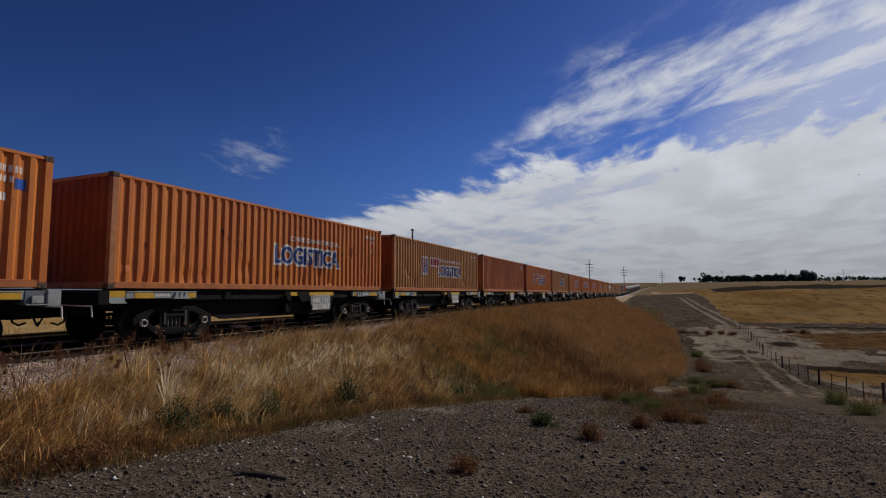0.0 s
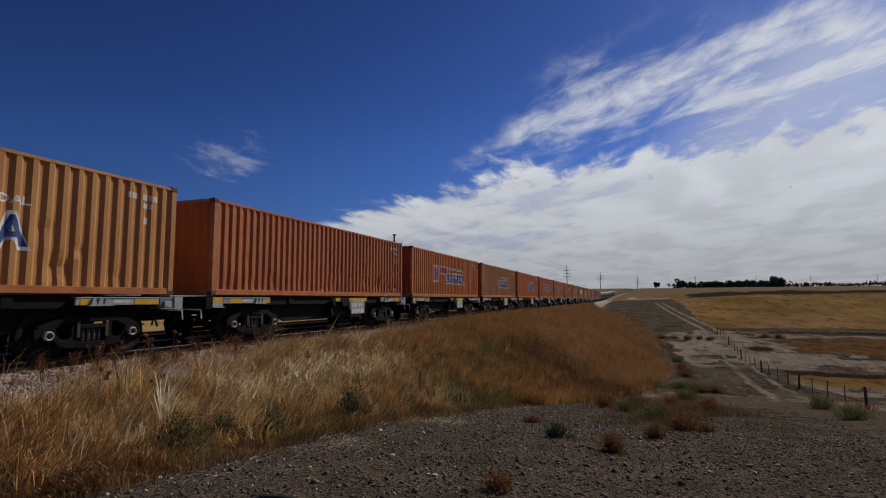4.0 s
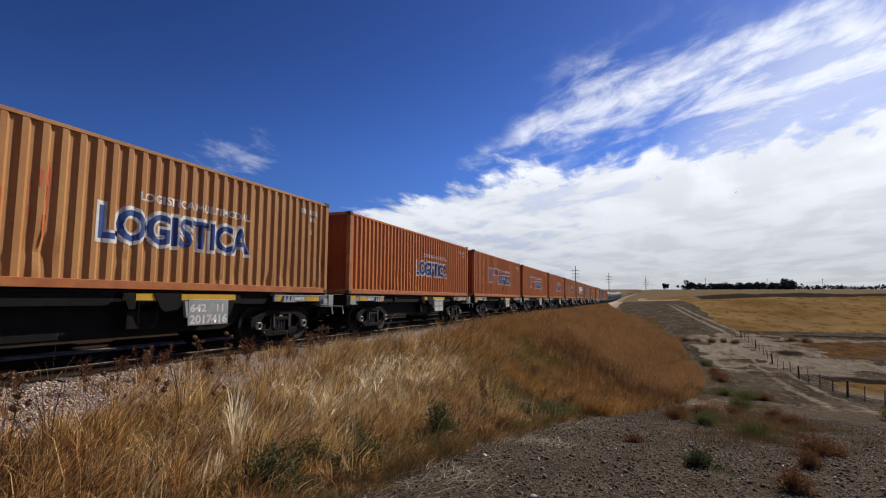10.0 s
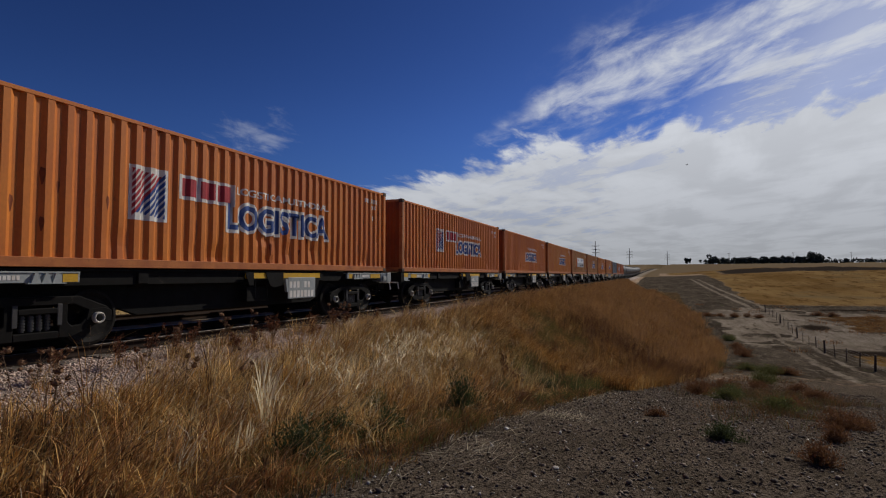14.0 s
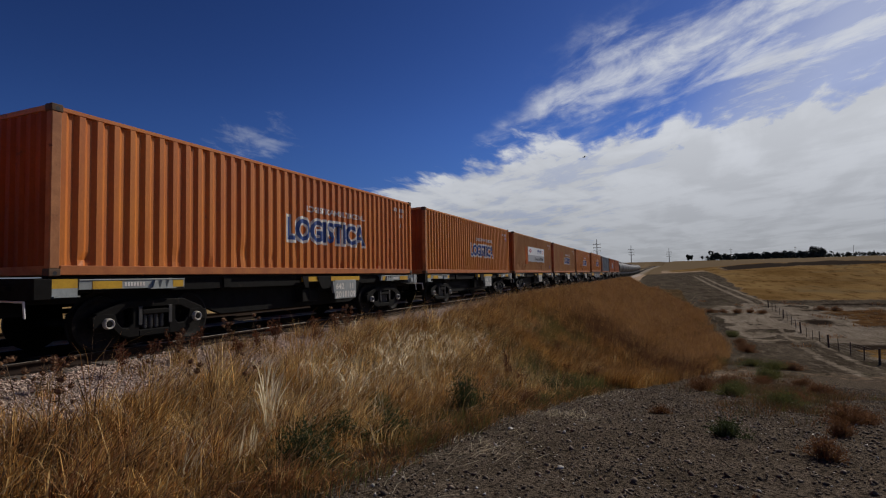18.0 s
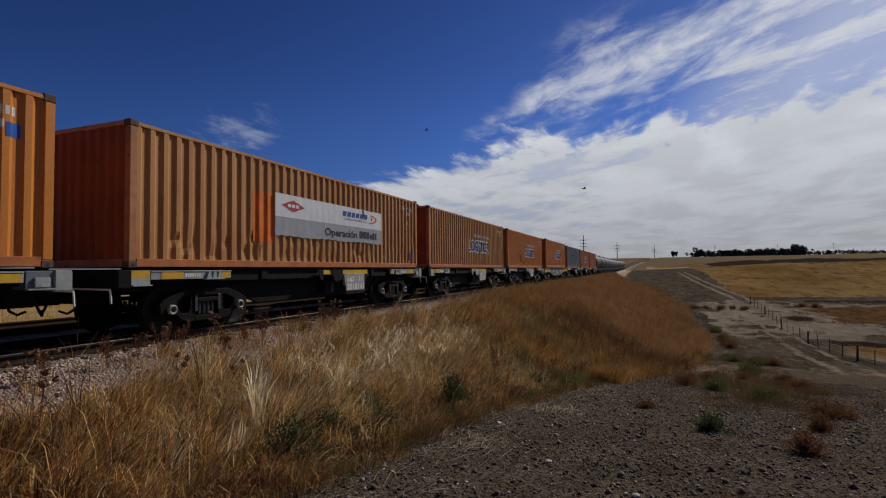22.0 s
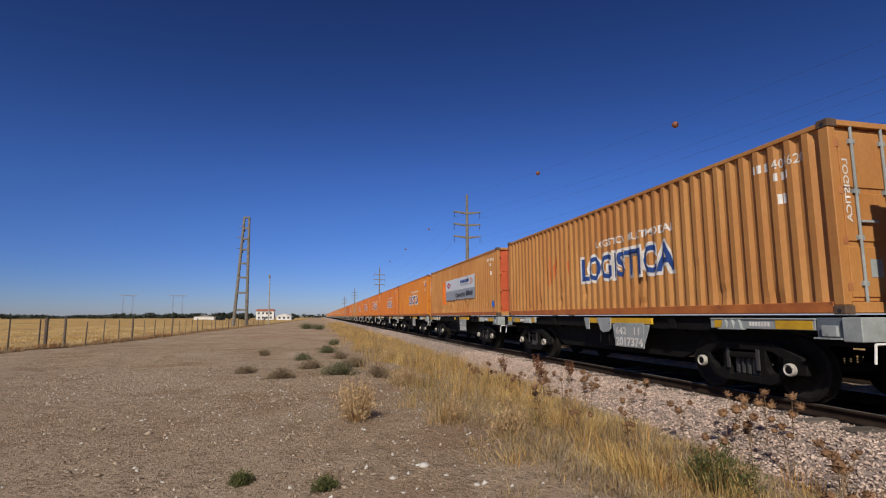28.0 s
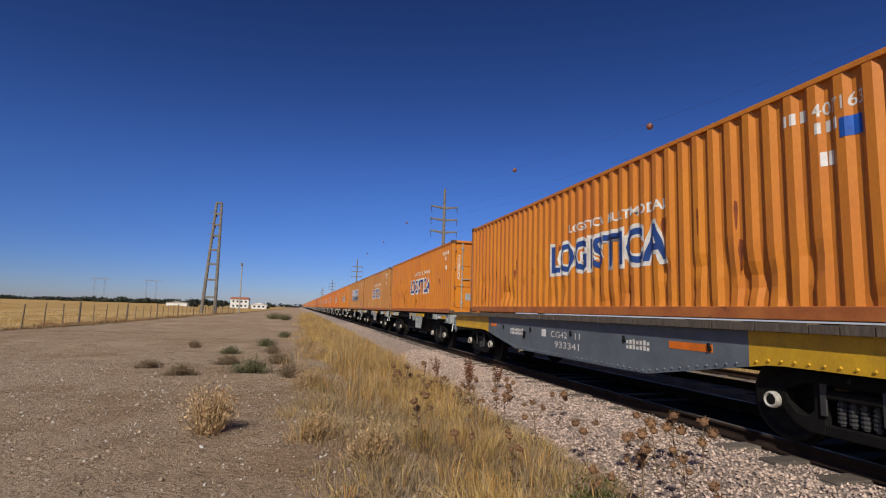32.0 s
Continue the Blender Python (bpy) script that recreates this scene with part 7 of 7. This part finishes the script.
def flower_stalks():
    """Dead thistle-like plants at the ballast edge: stalk, side twigs, heads."""
    head_meshes = []
    for i in range(3):
        rng = np.random.default_rng(60 + i)
        bm = bmesh.new()
        bmesh.ops.create_icosphere(bm, subdivisions=1, radius=0.038)
        for v in bm.verts:
            v.co.z *= 0.8
        for _ in range(26):
            d = Vector(rng.normal(0, 1, 3))
            d.z = abs(d.z) * 0.8 + 0.1
            d.normalize()
            e = d.orthogonal().normalized() * 0.008
            bm.faces.new([bm.verts.new(d * 0.028 - e), bm.verts.new(d * 0.028 + e), bm.verts.new(d * 0.054)])
        head_meshes.append(finish(bm, "flower_head", HEADS))
    rng = random.Random(9)
    spots = [(rng.uniform(3.25, 4.35), rng.uniform(-19, 3.5)) for _ in range(22)] + [(rng.uniform(1.9, 2.6), rng.uniform(-1.5, 7)) for _ in range(16)] + [(2.49, -11.1, 0.62), (2.60, -11.2, 0.55), (2.84, -11.3, 0.45), (2.99, -11.9, 0.42), (2.49, -13.6, 0.45), (3.23, -13.9, 0.5), (2.54, -15.4, 0.45), (2.22, -11.0, 0.5), (3.08, -15.8, 0.5)] + [(3.5, -15.3), (4.1, -11.4), (3.3, -13.9), (2.6, -11.5), (2.9, -10.4), (4.6, -11.6), (4.9, -12.0), (3.2, -9.6), (2.8, -8.8)]
    for px, py, *tall in spots:
        z = float(max(land(px, py), np.interp(px, [1, 2.1, 3.6], [-0.11, -0.115, -0.56])))
        p = thing("dead_thistle", "dead brown thistle stalk standing at the ballast edge", "plant", "dead stalks by the rails", "", pose(px, py, z))
        h = tall[0] if tall else rng.uniform(0.38, 0.72)
        big = 1.3 if tall else 1.0
        bm = bmesh.new()
        top = Vector((rng.gauss(0.02, 0.06), rng.gauss(0.02, 0.06), h))
        rod(bm, (0, 0, -0.03), top, 0.006, 0.003, 5)
        tips = [top]
        for j in range(rng.randint(1, 3) if tall else rng.randint(2, 4)):
            f = rng.uniform(0.35, 0.8)
            a = rng.uniform(0, 6.28)
            q = top * f + Vector((math.cos(a) * 0.13, math.sin(a) * 0.13, rng.uniform(0.10, 0.22)))
            rod(bm, top * f, q, 0.004, 0.002, 5)
            tips.append(q)
        for j in range(14):
            a, f = rng.uniform(0, 6.28), rng.uniform(0.08, 0.75)
            o = top * f
            d = Vector((math.cos(a), math.sin(a), rng.uniform(-0.5, 0.6))) * rng.uniform(0.04, 0.09)
            e = d.orthogonal().normalized() * 0.01
            bm.faces.new([bm.verts.new(o), bm.verts.new(o + d * 0.6 + e), bm.verts.new(o + d), bm.verts.new(o + d * 0.6 - e)])
        part("stalk", bm, STALK, p)
        for q in tips:
            hd = new("flower_head", head_meshes[rng.randint(0, 2)])
            hd.parent = p
            hd.matrix_basis = Matrix.Translation(q) @ pose(0, 0, 0, rng.uniform(-30, 30), rng.uniform(-30, 30), rng.uniform(0, 360)) @ Matrix.Scale(rng.uniform(0.7, 1.25) * big, 4)


flower_stalks()


def dock_plant(px, py, h, seed):
    """A dead dock: a few stiff stems set thickly with small rusty seeds."""
    rng = np.random.default_rng(seed)
    z = float(max(land(px, py), np.interp(px, [1, 2.1, 3.6], [-0.11, -0.115, -0.56]) if px < 3.6 else -9))
    p = thing("dead_dock", "dead dock plant with rust-brown seed spikes in the grass", "plant", "dead docks by the rails", "", pose(px, py, z))
    bm = bmesh.new()
    C, S = [], []
    for i in range(rng.integers(4, 8)):
        a, o = rng.uniform(0, 6.28), rng.uniform(0.05, 0.35)
        tip = Vector((math.cos(a) * o * h, math.sin(a) * o * h, h * rng.uniform(0.7, 1.05)))
        root = tip * rng.uniform(0.0, 0.25)
        rod(bm, root, tip, 0.006, 0.002, 5)
        f = rng.uniform(0.42, 1.0, 70)
        C.append(np.array(root)[None] + (np.array(tip) - np.array(root))[None] * f[:, None] + rng.normal(0, 0.016 + 0.012 * h, (70, 3)))
        S.append(rng.uniform(0.008, 0.017, 70))
    part("stem", bm, STALK, p)
    C, S = np.concatenate(C), np.concatenate(S)
    u, v = rng.normal(0, 1, (len(C), 3)), rng.normal(0, 1, (len(C), 3))
    V = np.stack([C - u * S[:, None] * 0.6, C + v * S[:, None] * 0.7, C + u * S[:, None] * 0.6, C - v * S[:, None] * 0.7], 1).reshape(-1, 3)
    m = raw("seed_mass", V, np.arange(4 * len(C)).reshape(-1, 4), DOCK)
    m.parent = p
    m["kind"] = "stuff"


DOCK = material("rusty_dock_seeds", (0.20, 0.075, 0.032), 0.9, dark=(0.10, 0.036, 0.017), scale=9, fine=60, per_island=0.45, bump=0, through_light=0.2)
dock_rng = random.Random(31)
for i, y in enumerate((0.2, 0.9, 1.5, 1.9, 2.3, 2.9, 3.5, 4.1, 4.4, 5.0, 5.6, 6.3, 7.0, 8.2, 9.5)):
    dock_plant(2.25 + dock_rng.uniform(-0.25, 0.45), y, dock_rng.uniform(0.38, 0.58), 200 + i)
for i, (px, py, h) in enumerate(((5.1, 4.5, 0.55), (5.74, 8.9, 0.85), (5.95, 9.2, 0.75), (5.6, 9.4, 0.8), (6.2, 8.6, 0.6), (7.5, 12.3, 0.7), (7.3, 11.8, 0.6), (6.6, 13.0, 0.7), (6.0, 14.5, 0.8), (2.45, -18.0, 0.6), (2.7, -17.2, 0.55), (2.35, -16.5, 0.5), (2.9, -19.0, 0.6))):
    dock_plant(px, py, h, 230 + i)

stick = bmesh.new()
for p, q, a, b in (((0, 0, 0.03), (0.28, 0.10, 0.035), 0.022, 0.026), ((0.28, 0.10, 0.035), (0.62, 0.16, 0.03), 0.026, 0.016), ((0.08, 0.03, 0.035), (0.02, -0.14, 0.02), 0.014, 0.008)):
    rod(stick, p, q, a, b, 7)
stick_ob = tagged(new("stick", finish(stick, "stick", BARK)), "dark broken branch lying on the gravel", "stick")
stick_ob.matrix_basis = pose(8.0, -0.9, float(land(8.2, -0.8)), 0, 0, -10)


# ---- fence ----
def make_fence():
    f = thing("wire_fence", "wire fence on weathered timber posts along the field", "fence")
    ys = np.arange(-150, 81, 2.7)
    thick = finish(rod(bmesh.new(), (0, 0, -0.3), (0, 0, 1.32), 0.075, 0.065, 8), "post", FPOST, 0.008)
    thin = finish(box(bmesh.new(), -0.028, 0.028, -0.02, 0.02, -0.1, 1.15), "dropper", FPOST)
    rng = random.Random(3)
    tops = []

    def tall(y):
        return float(np.interp(y, [-10, 10], [1.25, 0.8]))

    for i, y in enumerate(ys):
        x = 21.8 + 0.25 * math.sin(y / 40) + 1.3 * float(sstep(y, 45, 80))
        z = float(land(x, y))
        tops.append((x, y, z))
        big = i % 4 == 1
        o = new("post" if big else "dropper", thick if big else thin)
        o.parent = f
        o.matrix_basis = pose(x, y, z, rng.gauss(0, 1.5), rng.gauss(0, 1.5), rng.uniform(0, 90)) @ Matrix.Diagonal((1, 1, tall(y), 1))
    sx, sy = 21.75, -37.6
    sp_post = part("strainer_post", rod(bmesh.new(), (sx, sy, float(land(sx, sy)) - 0.3), (sx + 0.02, sy, float(land(sx, sy)) + 1.62), 0.09, 0.08, 8), FPOST, f, "thick post wound with wire")
    for j in range(9):
        zz = float(land(sx, sy)) + 0.12 + 0.16 * j
        a = j * 2.1
        part("wire_coil", rod(bmesh.new(), (sx - 0.2 * math.cos(a), sy - 0.2 * math.sin(a), zz), (sx + 0.2 * math.cos(a), sy + 0.2 * math.sin(a), zz + 0.05), 0.018, 0.012, 5), WIRE, sp_post)
    for h in (0.25, 0.5, 0.75, 0.98, 1.14):
        V = [(x + dx, y, z + h * tall(y) + dz) for x, y, z in tops for dx, dz in ((0.006, 0), (-0.006, 0), (0, 0.010))]
        F = [(3 * i + j, 3 * i + (j + 1) % 3, 3 * i + 3 + (j + 1) % 3, 3 * i + 3 + j) for i in range(len(tops) - 1) for j in range(3)]
        raw("wire", V, F, WIRE).parent = f


make_fence()


# ---- poles and lines ----
DARKCON = material("weathered_concrete", (0.20, 0.18, 0.15), 0.9, dark=(0.13, 0.115, 0.095), scale=1.5, fine=25)


def pylon(x, y, top, z0, turn=0.0, name="power_pylon"):
    """A slim concrete pole with three cross arms."""
    p = thing(name, "tall concrete power pole with three cross arms", "power pole", "poles of the power line", "", pose(x, y, z0, 0, 0, turn))
    h = top - z0
    part("pole", rod(bmesh.new(), (0, 0, -0.5), (0, 0, h), 0.50, 0.24, 12), DARKCON, p)
    for d in (4.0, 6.6, 9.2):
        z = h - d
        bm = prism(bmesh.new(), [(-2.95, z + 0.34), (0, z + 0.10), (2.95, z + 0.34), (2.95, z + 0.08), (0, z - 0.36), (-2.95, z + 0.08)], "y", -0.18, 0.18)
        part("cross_arm", bm, DARKCON, p, bevel=0.02)
        for s in (-1, 1):
            bm = bmesh.new()
            for j in range(7):
                rod(bm, (s * 2.8, 0, z - 0.02 - j * 0.16), (s * 2.8, 0, z - 0.10 - j * 0.16), 0.12, 0.05, 8)
            part("insulator", bm, INSUL, p)
    return p


def cable(name, p, q, sag, r, label, n=18):
    """A sagging wire, as one continuous three-sided tube."""
    p, q = Vector(p), Vector(q)
    side = Vector((q - p).cross(Vector((0, 0, 1)))).normalized()
    V, F = [], []
    for i in range(n + 1):
        c = p.lerp(q, i / n) - Vector((0, 0, sag * 4 * (i / n) * (1 - i / n)))
        V += [c + side * r, c - side * r, c + Vector((0, 0, 1.7 * r))]
    for i in range(n):
        for j in range(3):
            F.append((3 * i + j, 3 * i + (j + 1) % 3, 3 * i + 3 + (j + 1) % 3, 3 * i + 3 + j))
    return tagged(raw(name, V, F, LINE), label, "cable", "power cables")


def make_lines():
    X = -22.0
    ys = (-110.5, -280.7, -489.0, -700.0)
    for y in ys:
        pylon(X, y, 27.0, -1.0)
    for x, y, z0 in ((-35, 427, -1.2), (-15, 553, -1.2), (22, 655, 2.0)):
        pylon(x, y, 28.0, z0, 5)
    # double post where the line comes down
    g = thing("double_post", "pair of timber posts with a flat cap behind train", "post", "", "", pose(X, 1.1, -1.1))
    for s in (-1, 1):
        part("post", rod(bmesh.new(), (0, s * 0.26, -0.4), (0, s * 0.26, 14.9), 0.16, 0.13, 10), POLEWOOD, g)
    part("cap", box(bmesh.new(), -0.22, 0.22, -0.46, 0.46, 14.9, 15.15), POLEWOOD, g, bevel=0.03)
    part("brace", box(bmesh.new(), -0.06, 0.06, -0.2, 0.2, 13.6, 13.8), POLEWOOD, g)
    s = thing("line_post", "single timber line post behind train", "post", "", "", pose(X, 67.0, -1.1))
    part("post", rod(bmesh.new(), (0, 0, -0.4), (0, 0, 12.0), 0.17, 0.13, 10), POLEWOOD, s)
    part("cap", box(bmesh.new(), -0.2, 0.2, -0.2, 0.2, 12.0, 12.2), POLEWOOD, s)
    end = (X, 1.1, 13.6)
    cable("earth_wire", (X, -110.5, 27.0), end, 0.9, 0.006, "top wire that carries the marker balls")
    for a, b in zip(ys, ys[1:]):
        cable("earth_wire", (X, a, 27.0), (X, b, 27.0), 2.6, 0.006, "top wire that carries the marker balls")
    for d in (4.0, 9.2):
        for sx in (-2.8, 2.8):
            cable("power_cable", (X + sx, -110.5, 27.0 - d - 1.1), (X + sx * 0.1, 1.1, 13.0 - d * 0.15), 1.2, 0.006, "bare overhead power cable")
            for a, b in zip(ys, ys[1:]):
                cable("power_cable", (X + sx, a, 27.0 - d - 1.1), (X + sx, b, 27.0 - d - 1.1), 4.0, 0.006, "bare overhead power cable", 14)
    bm = bmesh.new()
    bmesh.ops.create_uvsphere(bm, u_segments=16, v_segments=10, radius=0.29)
    me = finish(bm, "marker_ball", BALLM, smooth=True)
    clamp = finish(rod(bmesh.new(), (0, -0.42, 0), (0, 0.42, 0), 0.05, n=8), "clamp", LINE)
    for y, z in ((-18.8, 15.2), (-43.7, 17.8), (-73.2, 21.5), (-150.9, 26.1), (-193.3, 25.6), (-238.8, 25.9)):
        b = tagged(new("marker_ball", me), "round reddish marker ball on an overhead wire", "marker ball", "marker balls on the wire")
        b.matrix_basis = pose(X, y, z)
        c = new("clamp", clamp)
        c.parent = b


make_lines()


def make_tower():
    """Two leaning concrete posts with rungs, beside the fence."""
    h = 23.2
    t = thing("concrete_tower", "tall twin-post concrete tower with rungs beside the fence", "tower", "", "", pose(24.3, -124, -0.6, 0, 0, 0))
    for s in (-1, 1):
        part("post", rod(bmesh.new(), (s * 1.30, 0, -0.5), (s * 0.50 - 0.45, 0, h), 0.36, 0.25, 10), DARKCON, t)
    for f in (0.143, 0.30, 0.44, 0.57, 0.70, 0.80, 0.90):
        w, o = 1.30 - 0.80 * f, -0.45 * f
        part("rung", box(bmesh.new(), o - w, o + w, -0.16, 0.16, f * h - 0.20, f * h + 0.20), DARKCON, t, bevel=0.03)
    part("cap", box(bmesh.new(), -1.1, 0.2, -0.25, 0.25, h - 0.1, h + 0.25), DARKCON, t, bevel=0.03)
    for f in (0.71, 0.81, 0.91):
        w = 1.30 - 1.25 * f
        part("arm", rod(bmesh.new(), (w, 0, f * h), (w + 1.1, 0, f * h + 0.05), 0.07, n=6), POLEWOOD, t)
        part("insulator", rod(bmesh.new(), (w - 0.3, -0.2, f * h - 0.9), (w - 0.3, -0.2, f * h - 0.1), 0.12, 0.07, 8), INSUL, t)
    p = thing("lamp_post", "slim pole with a small box at its top", "post", "", "", pose(20.9, -150, -0.8))
    part("pole", rod(bmesh.new(), (0, 0, -0.4), (0.1, 0, 12.2), 0.19, 0.12, 10), CONCRETE, p)
    part("box", box(bmesh.new(), -0.05, 0.42, -0.25, 0.25, 12.2, 13.0), POLEWOOD, p, bevel=0.04)


make_tower()


# ---- distance ----
def far_tree(x, y, h, w, seed):
    rng = np.random.default_rng(seed)
    z = float(land(x, y))
    t = thing("far_tree", "dark rounded tree far off on the skyline", "tree", "trees on the skyline", "", pose(x, y, z - 0.3))
    bm = rod(bmesh.new(), (0, 0, 0), (0, 0, h * 0.5), h * 0.035, h * 0.02, 7)
    for a in (0.4, 2.4, 4.6):
        rod(bm, (0, 0, h * 0.35), (math.cos(a) * w * 0.3, math.sin(a) * w * 0.3, h * 0.65), h * 0.018, h * 0.008, 5)
    part("trunk", bm, BARK, t)
    n = 1500
    blob = rng.normal(0, 1, (9, 3)) * (w * 0.30, w * 0.30, h * 0.15) + (0, 0, h * 0.52)
    k = rng.integers(0, 9, n)
    d = rng.normal(0, 1, (n, 3))
    d /= np.linalg.norm(d, axis=1)[:, None]
    c = blob[k] + d * (w * 0.22) * rng.uniform(0.6, 1.05, (n, 1))
    c[:, 2] = np.maximum(c[:, 2], h * 0.05)
    s = h * 0.075 * rng.uniform(0.5, 1.3, n)
    u, v = rng.normal(0, 1, (n, 3)), rng.normal(0, 1, (n, 3))
    V = np.stack([c - u * s[:, None] * 0.5, c + v * s[:, None] * 0.6, c + u * s[:, None] * 0.5, c - v * s[:, None] * 0.6], 1).reshape(-1, 3)
    cr = raw("crown", V, np.arange(4 * n).reshape(n, 4), FARM)
    cr.parent = t


def hedge(name, x0, y0, x1, y1, h, n, seed, label):
    """A far belt of trees, as countless leaf clumps."""
    rng = np.random.default_rng(seed)
    f = rng.random(n)
    x, y = x0 + (x1 - x0) * f + rng.normal(0, 6, n), y0 + (y1 - y0) * f + rng.normal(0, 6, n)
    ht = h * (0.55 + 0.35 * np.sin(f * 57 + seed) * np.sin(f * 23 + 1) + 0.3 * rng.random(n))
    z = land(x, y) + ht * rng.random(n) ** 0.7
    c = np.stack([x, y, z], -1)
    s = h * 0.16
    u, v = rng.normal(0, s, (n, 3)), rng.normal(0, s, (n, 3))
    V = np.stack([c - u, c + v, c + u, c - v], 1).reshape(-1, 3)
    tagged(raw(name, V, np.arange(4 * n).reshape(n, 4), FARM), label, "trees", kind="stuff")


def make_distance():
    far_tree(40, 596, 7.5, 5.5, 70)
    for i, (x, h) in enumerate(((62, 10), (70, 7), (78, 8.5), (87, 8), (96, 9), (105, 8.5), (113, 9.5), (121, 8), (129, 9), (137, 9), (148, 12.5), (156, 9))):
        far_tree(x + 2.0, 596 + (i % 3) * 9, h * 0.85, h * 1.15, 80 + i)
    hedge("far_wood", 62, 604, 158, 604, 5.2, 1500, 8, "dense dark belt of trees on the hilltop")
    hedge("far_wood", 165, 640, 420, 560, 4.6, 1700, 3, "dark belt of trees along the far hilltop")
    hedge("far_wood", 120, -1000, 330, -1000, 8.5, 2600, 4, "dark belt of trees behind the stubble field")
    hedge("far_wood", 330, -1050, 1000, -850, 7.0, 8000, 5, "low far trees along the horizon")
    hedge("far_wood", -260, -1300, 60, -1250, 8.0, 1200, 6, "low far trees along the horizon")
    for x, y, h in ((60, -420, 6), (66, -430, 5), (72, -415, 6.5), (78, -425, 5), (28, -430, 5.5), (84, -440, 7)):
        far_tree(x, y, h, h * 0.9, int(x))
    z = float(land(46, -400))
    b = thing("farm_building", "white two-storey building with red roof far off", "building", "", "", pose(46, -400, z))
    part("wall", box(bmesh.new(), -6, 6, -5, 5, 0, 6.2), WALLW, b)
    part("roof", prism(bmesh.new(), [(-6.6, 6.2), (6.6, 6.2), (5.2, 7.6), (-5.2, 7.6)], "y", -5.5, 5.5), TILE, b)
    for x in (-4, -1.3, 1.3, 4):
        for zz in (0.9, 3.9):
            w = part("window", box(bmesh.new(), x - 0.6, x + 0.6, 4.98, 5.04, zz, zz + 1.4), GLASS, b)
    part("door", box(bmesh.new(), -0.5, 0.5, 4.98, 5.05, 0, 2.1), GLASS, b)
    c = thing("farm_shed", "long low white shed beside the building", "building", "", "", pose(33, -398, float(land(33, -398))))
    part("wall", box(bmesh.new(), -5, 5, -4, 4, 0, 3.0), WALLW, c)
    part("roof", prism(bmesh.new(), [(-5.4, 3.0), (5.4, 3.0), (0, 4.2)], "y", -4.4, 4.4), WALLW, c)
    for x in (-3, 0, 3):
        part("window", box(bmesh.new(), x - 0.7, x + 0.7, 3.98, 4.04, 1.0, 2.2), GLASS, c)
    d = thing("farm_shed", "low grey shed behind the trees", "building", "", "", pose(92, -430, float(land(92, -430))))
    part("wall", box(bmesh.new(), -7, 7, -4, 4, 0, 2.6), WALLW, d)
    part("roof", prism(bmesh.new(), [(-7.4, 2.6), (7.4, 2.6), (0, 3.6)], "y", -4.4, 4.4), CONCRETE, d)
    # far lattice masts
    for x in (394, 300):
        m = thing("lattice_mast", "hazy steel lattice portal mast far off", "mast", "far masts", "", pose(x, -1200, -3))
        for s in (-1, 1):
            bm = bmesh.new()
            for q in (-1.2, 1.2):
                rod(bm, (s * 9 + q, 0, 0), (s * 9 + q * 0.5, 0, 50), 0.30, n=4)
            for j in range(10):
                rod(bm, (s * 9 - 1.2 + (j % 2) * 2.4, 0, j * 5), (s * 9 + 1.2 - (j % 2) * 2.4, 0, j * 5 + 5), 0.22, n=4)
            part("leg", bm, FARSTEEL, m)
        part("beam", box(bmesh.new(), -17, 17, -0.6, 0.6, 47, 49), FARSTEEL, m)
    # slim far poles over the fields
    for x, y in ((64, 470), (118, 520), (170, 560), (235, 600), (320, 640)):
        p = thing("line_post", "thin far pole on the field slope", "post", "far field poles", "", pose(x, y, float(land(x, y))))
        part("pole", rod(bmesh.new(), (0, 0, -0.3), (0, 0, 10.5), 0.16, 0.12, 6), POLEWOOD, p)
        part("arm", box(bmesh.new(), -1.0, 1.0, -0.08, 0.08, 9.6, 9.8), POLEWOOD, p)


make_distance()


# ---- birds ----
def bird():
    b = thing("bird", "small dark bird in flight against the sky", "bird", "birds in the air")
    bm = bmesh.new()
    bmesh.ops.create_icosphere(bm, subdivisions=2, radius=0.06)
    for v in bm.verts:
        v.co.y *= 2.2
        v.co.z *= 0.8
    part("body", bm, BIRD, b)
    part("tail", prism(bmesh.new(), [(-0.03, -0.12), (0.03, -0.12), (0.05, -0.24), (-0.05, -0.24)], "z", -0.006, 0.006), BIRD, b)
    for s in (-1, 1):
        bm = bmesh.new()
        prism(bm, [(s * 0.03, 0.06), (s * 0.18, 0.09), (s * 0.36, 0.0), (s * 0.20, -0.02), (s * 0.03, -0.05)], "z", 0.0, 0.012)
        w = part("wing", bm, BIRD, b)
        w.matrix_basis = pose(0, 0, 0, 0, -18 * s, 0)
    return b


BIRDS = []
for _ in range(3):
    BIRDS.append(bird())
FLIGHTS = (
    ((0.0, -330, -60, 8), (19.5, -18.2, 22.5, 12.0), (20.0, -9.0, 27.4, 17.0), (20.5, 5.4, 31.6, 18.3), (21.0, 19.4, 32.6, 12.9), (22.0, 44, 34, 10), (32.0, 290, 60, 25)),
    ((0.0, -270, -80, 22), (20.5, -12.3, 27.8, 10.7), (21.5, 0.4, 33.7, 9.7), (22.0, 5.5, 35.0, 7.1), (22.5, 9.9, 35.5, 4.6), (24.0, 25, 37, 5), (32.0, 120, 60, 20)),
    ((0.0, 60, 150, 30), (23.0, -8.5, 29.5, 12.4), (23.5, -9.6, 27.3, 16.0), (24.5, -14, 22, 26), (32.0, -90, -20, 60)),
)


motions()
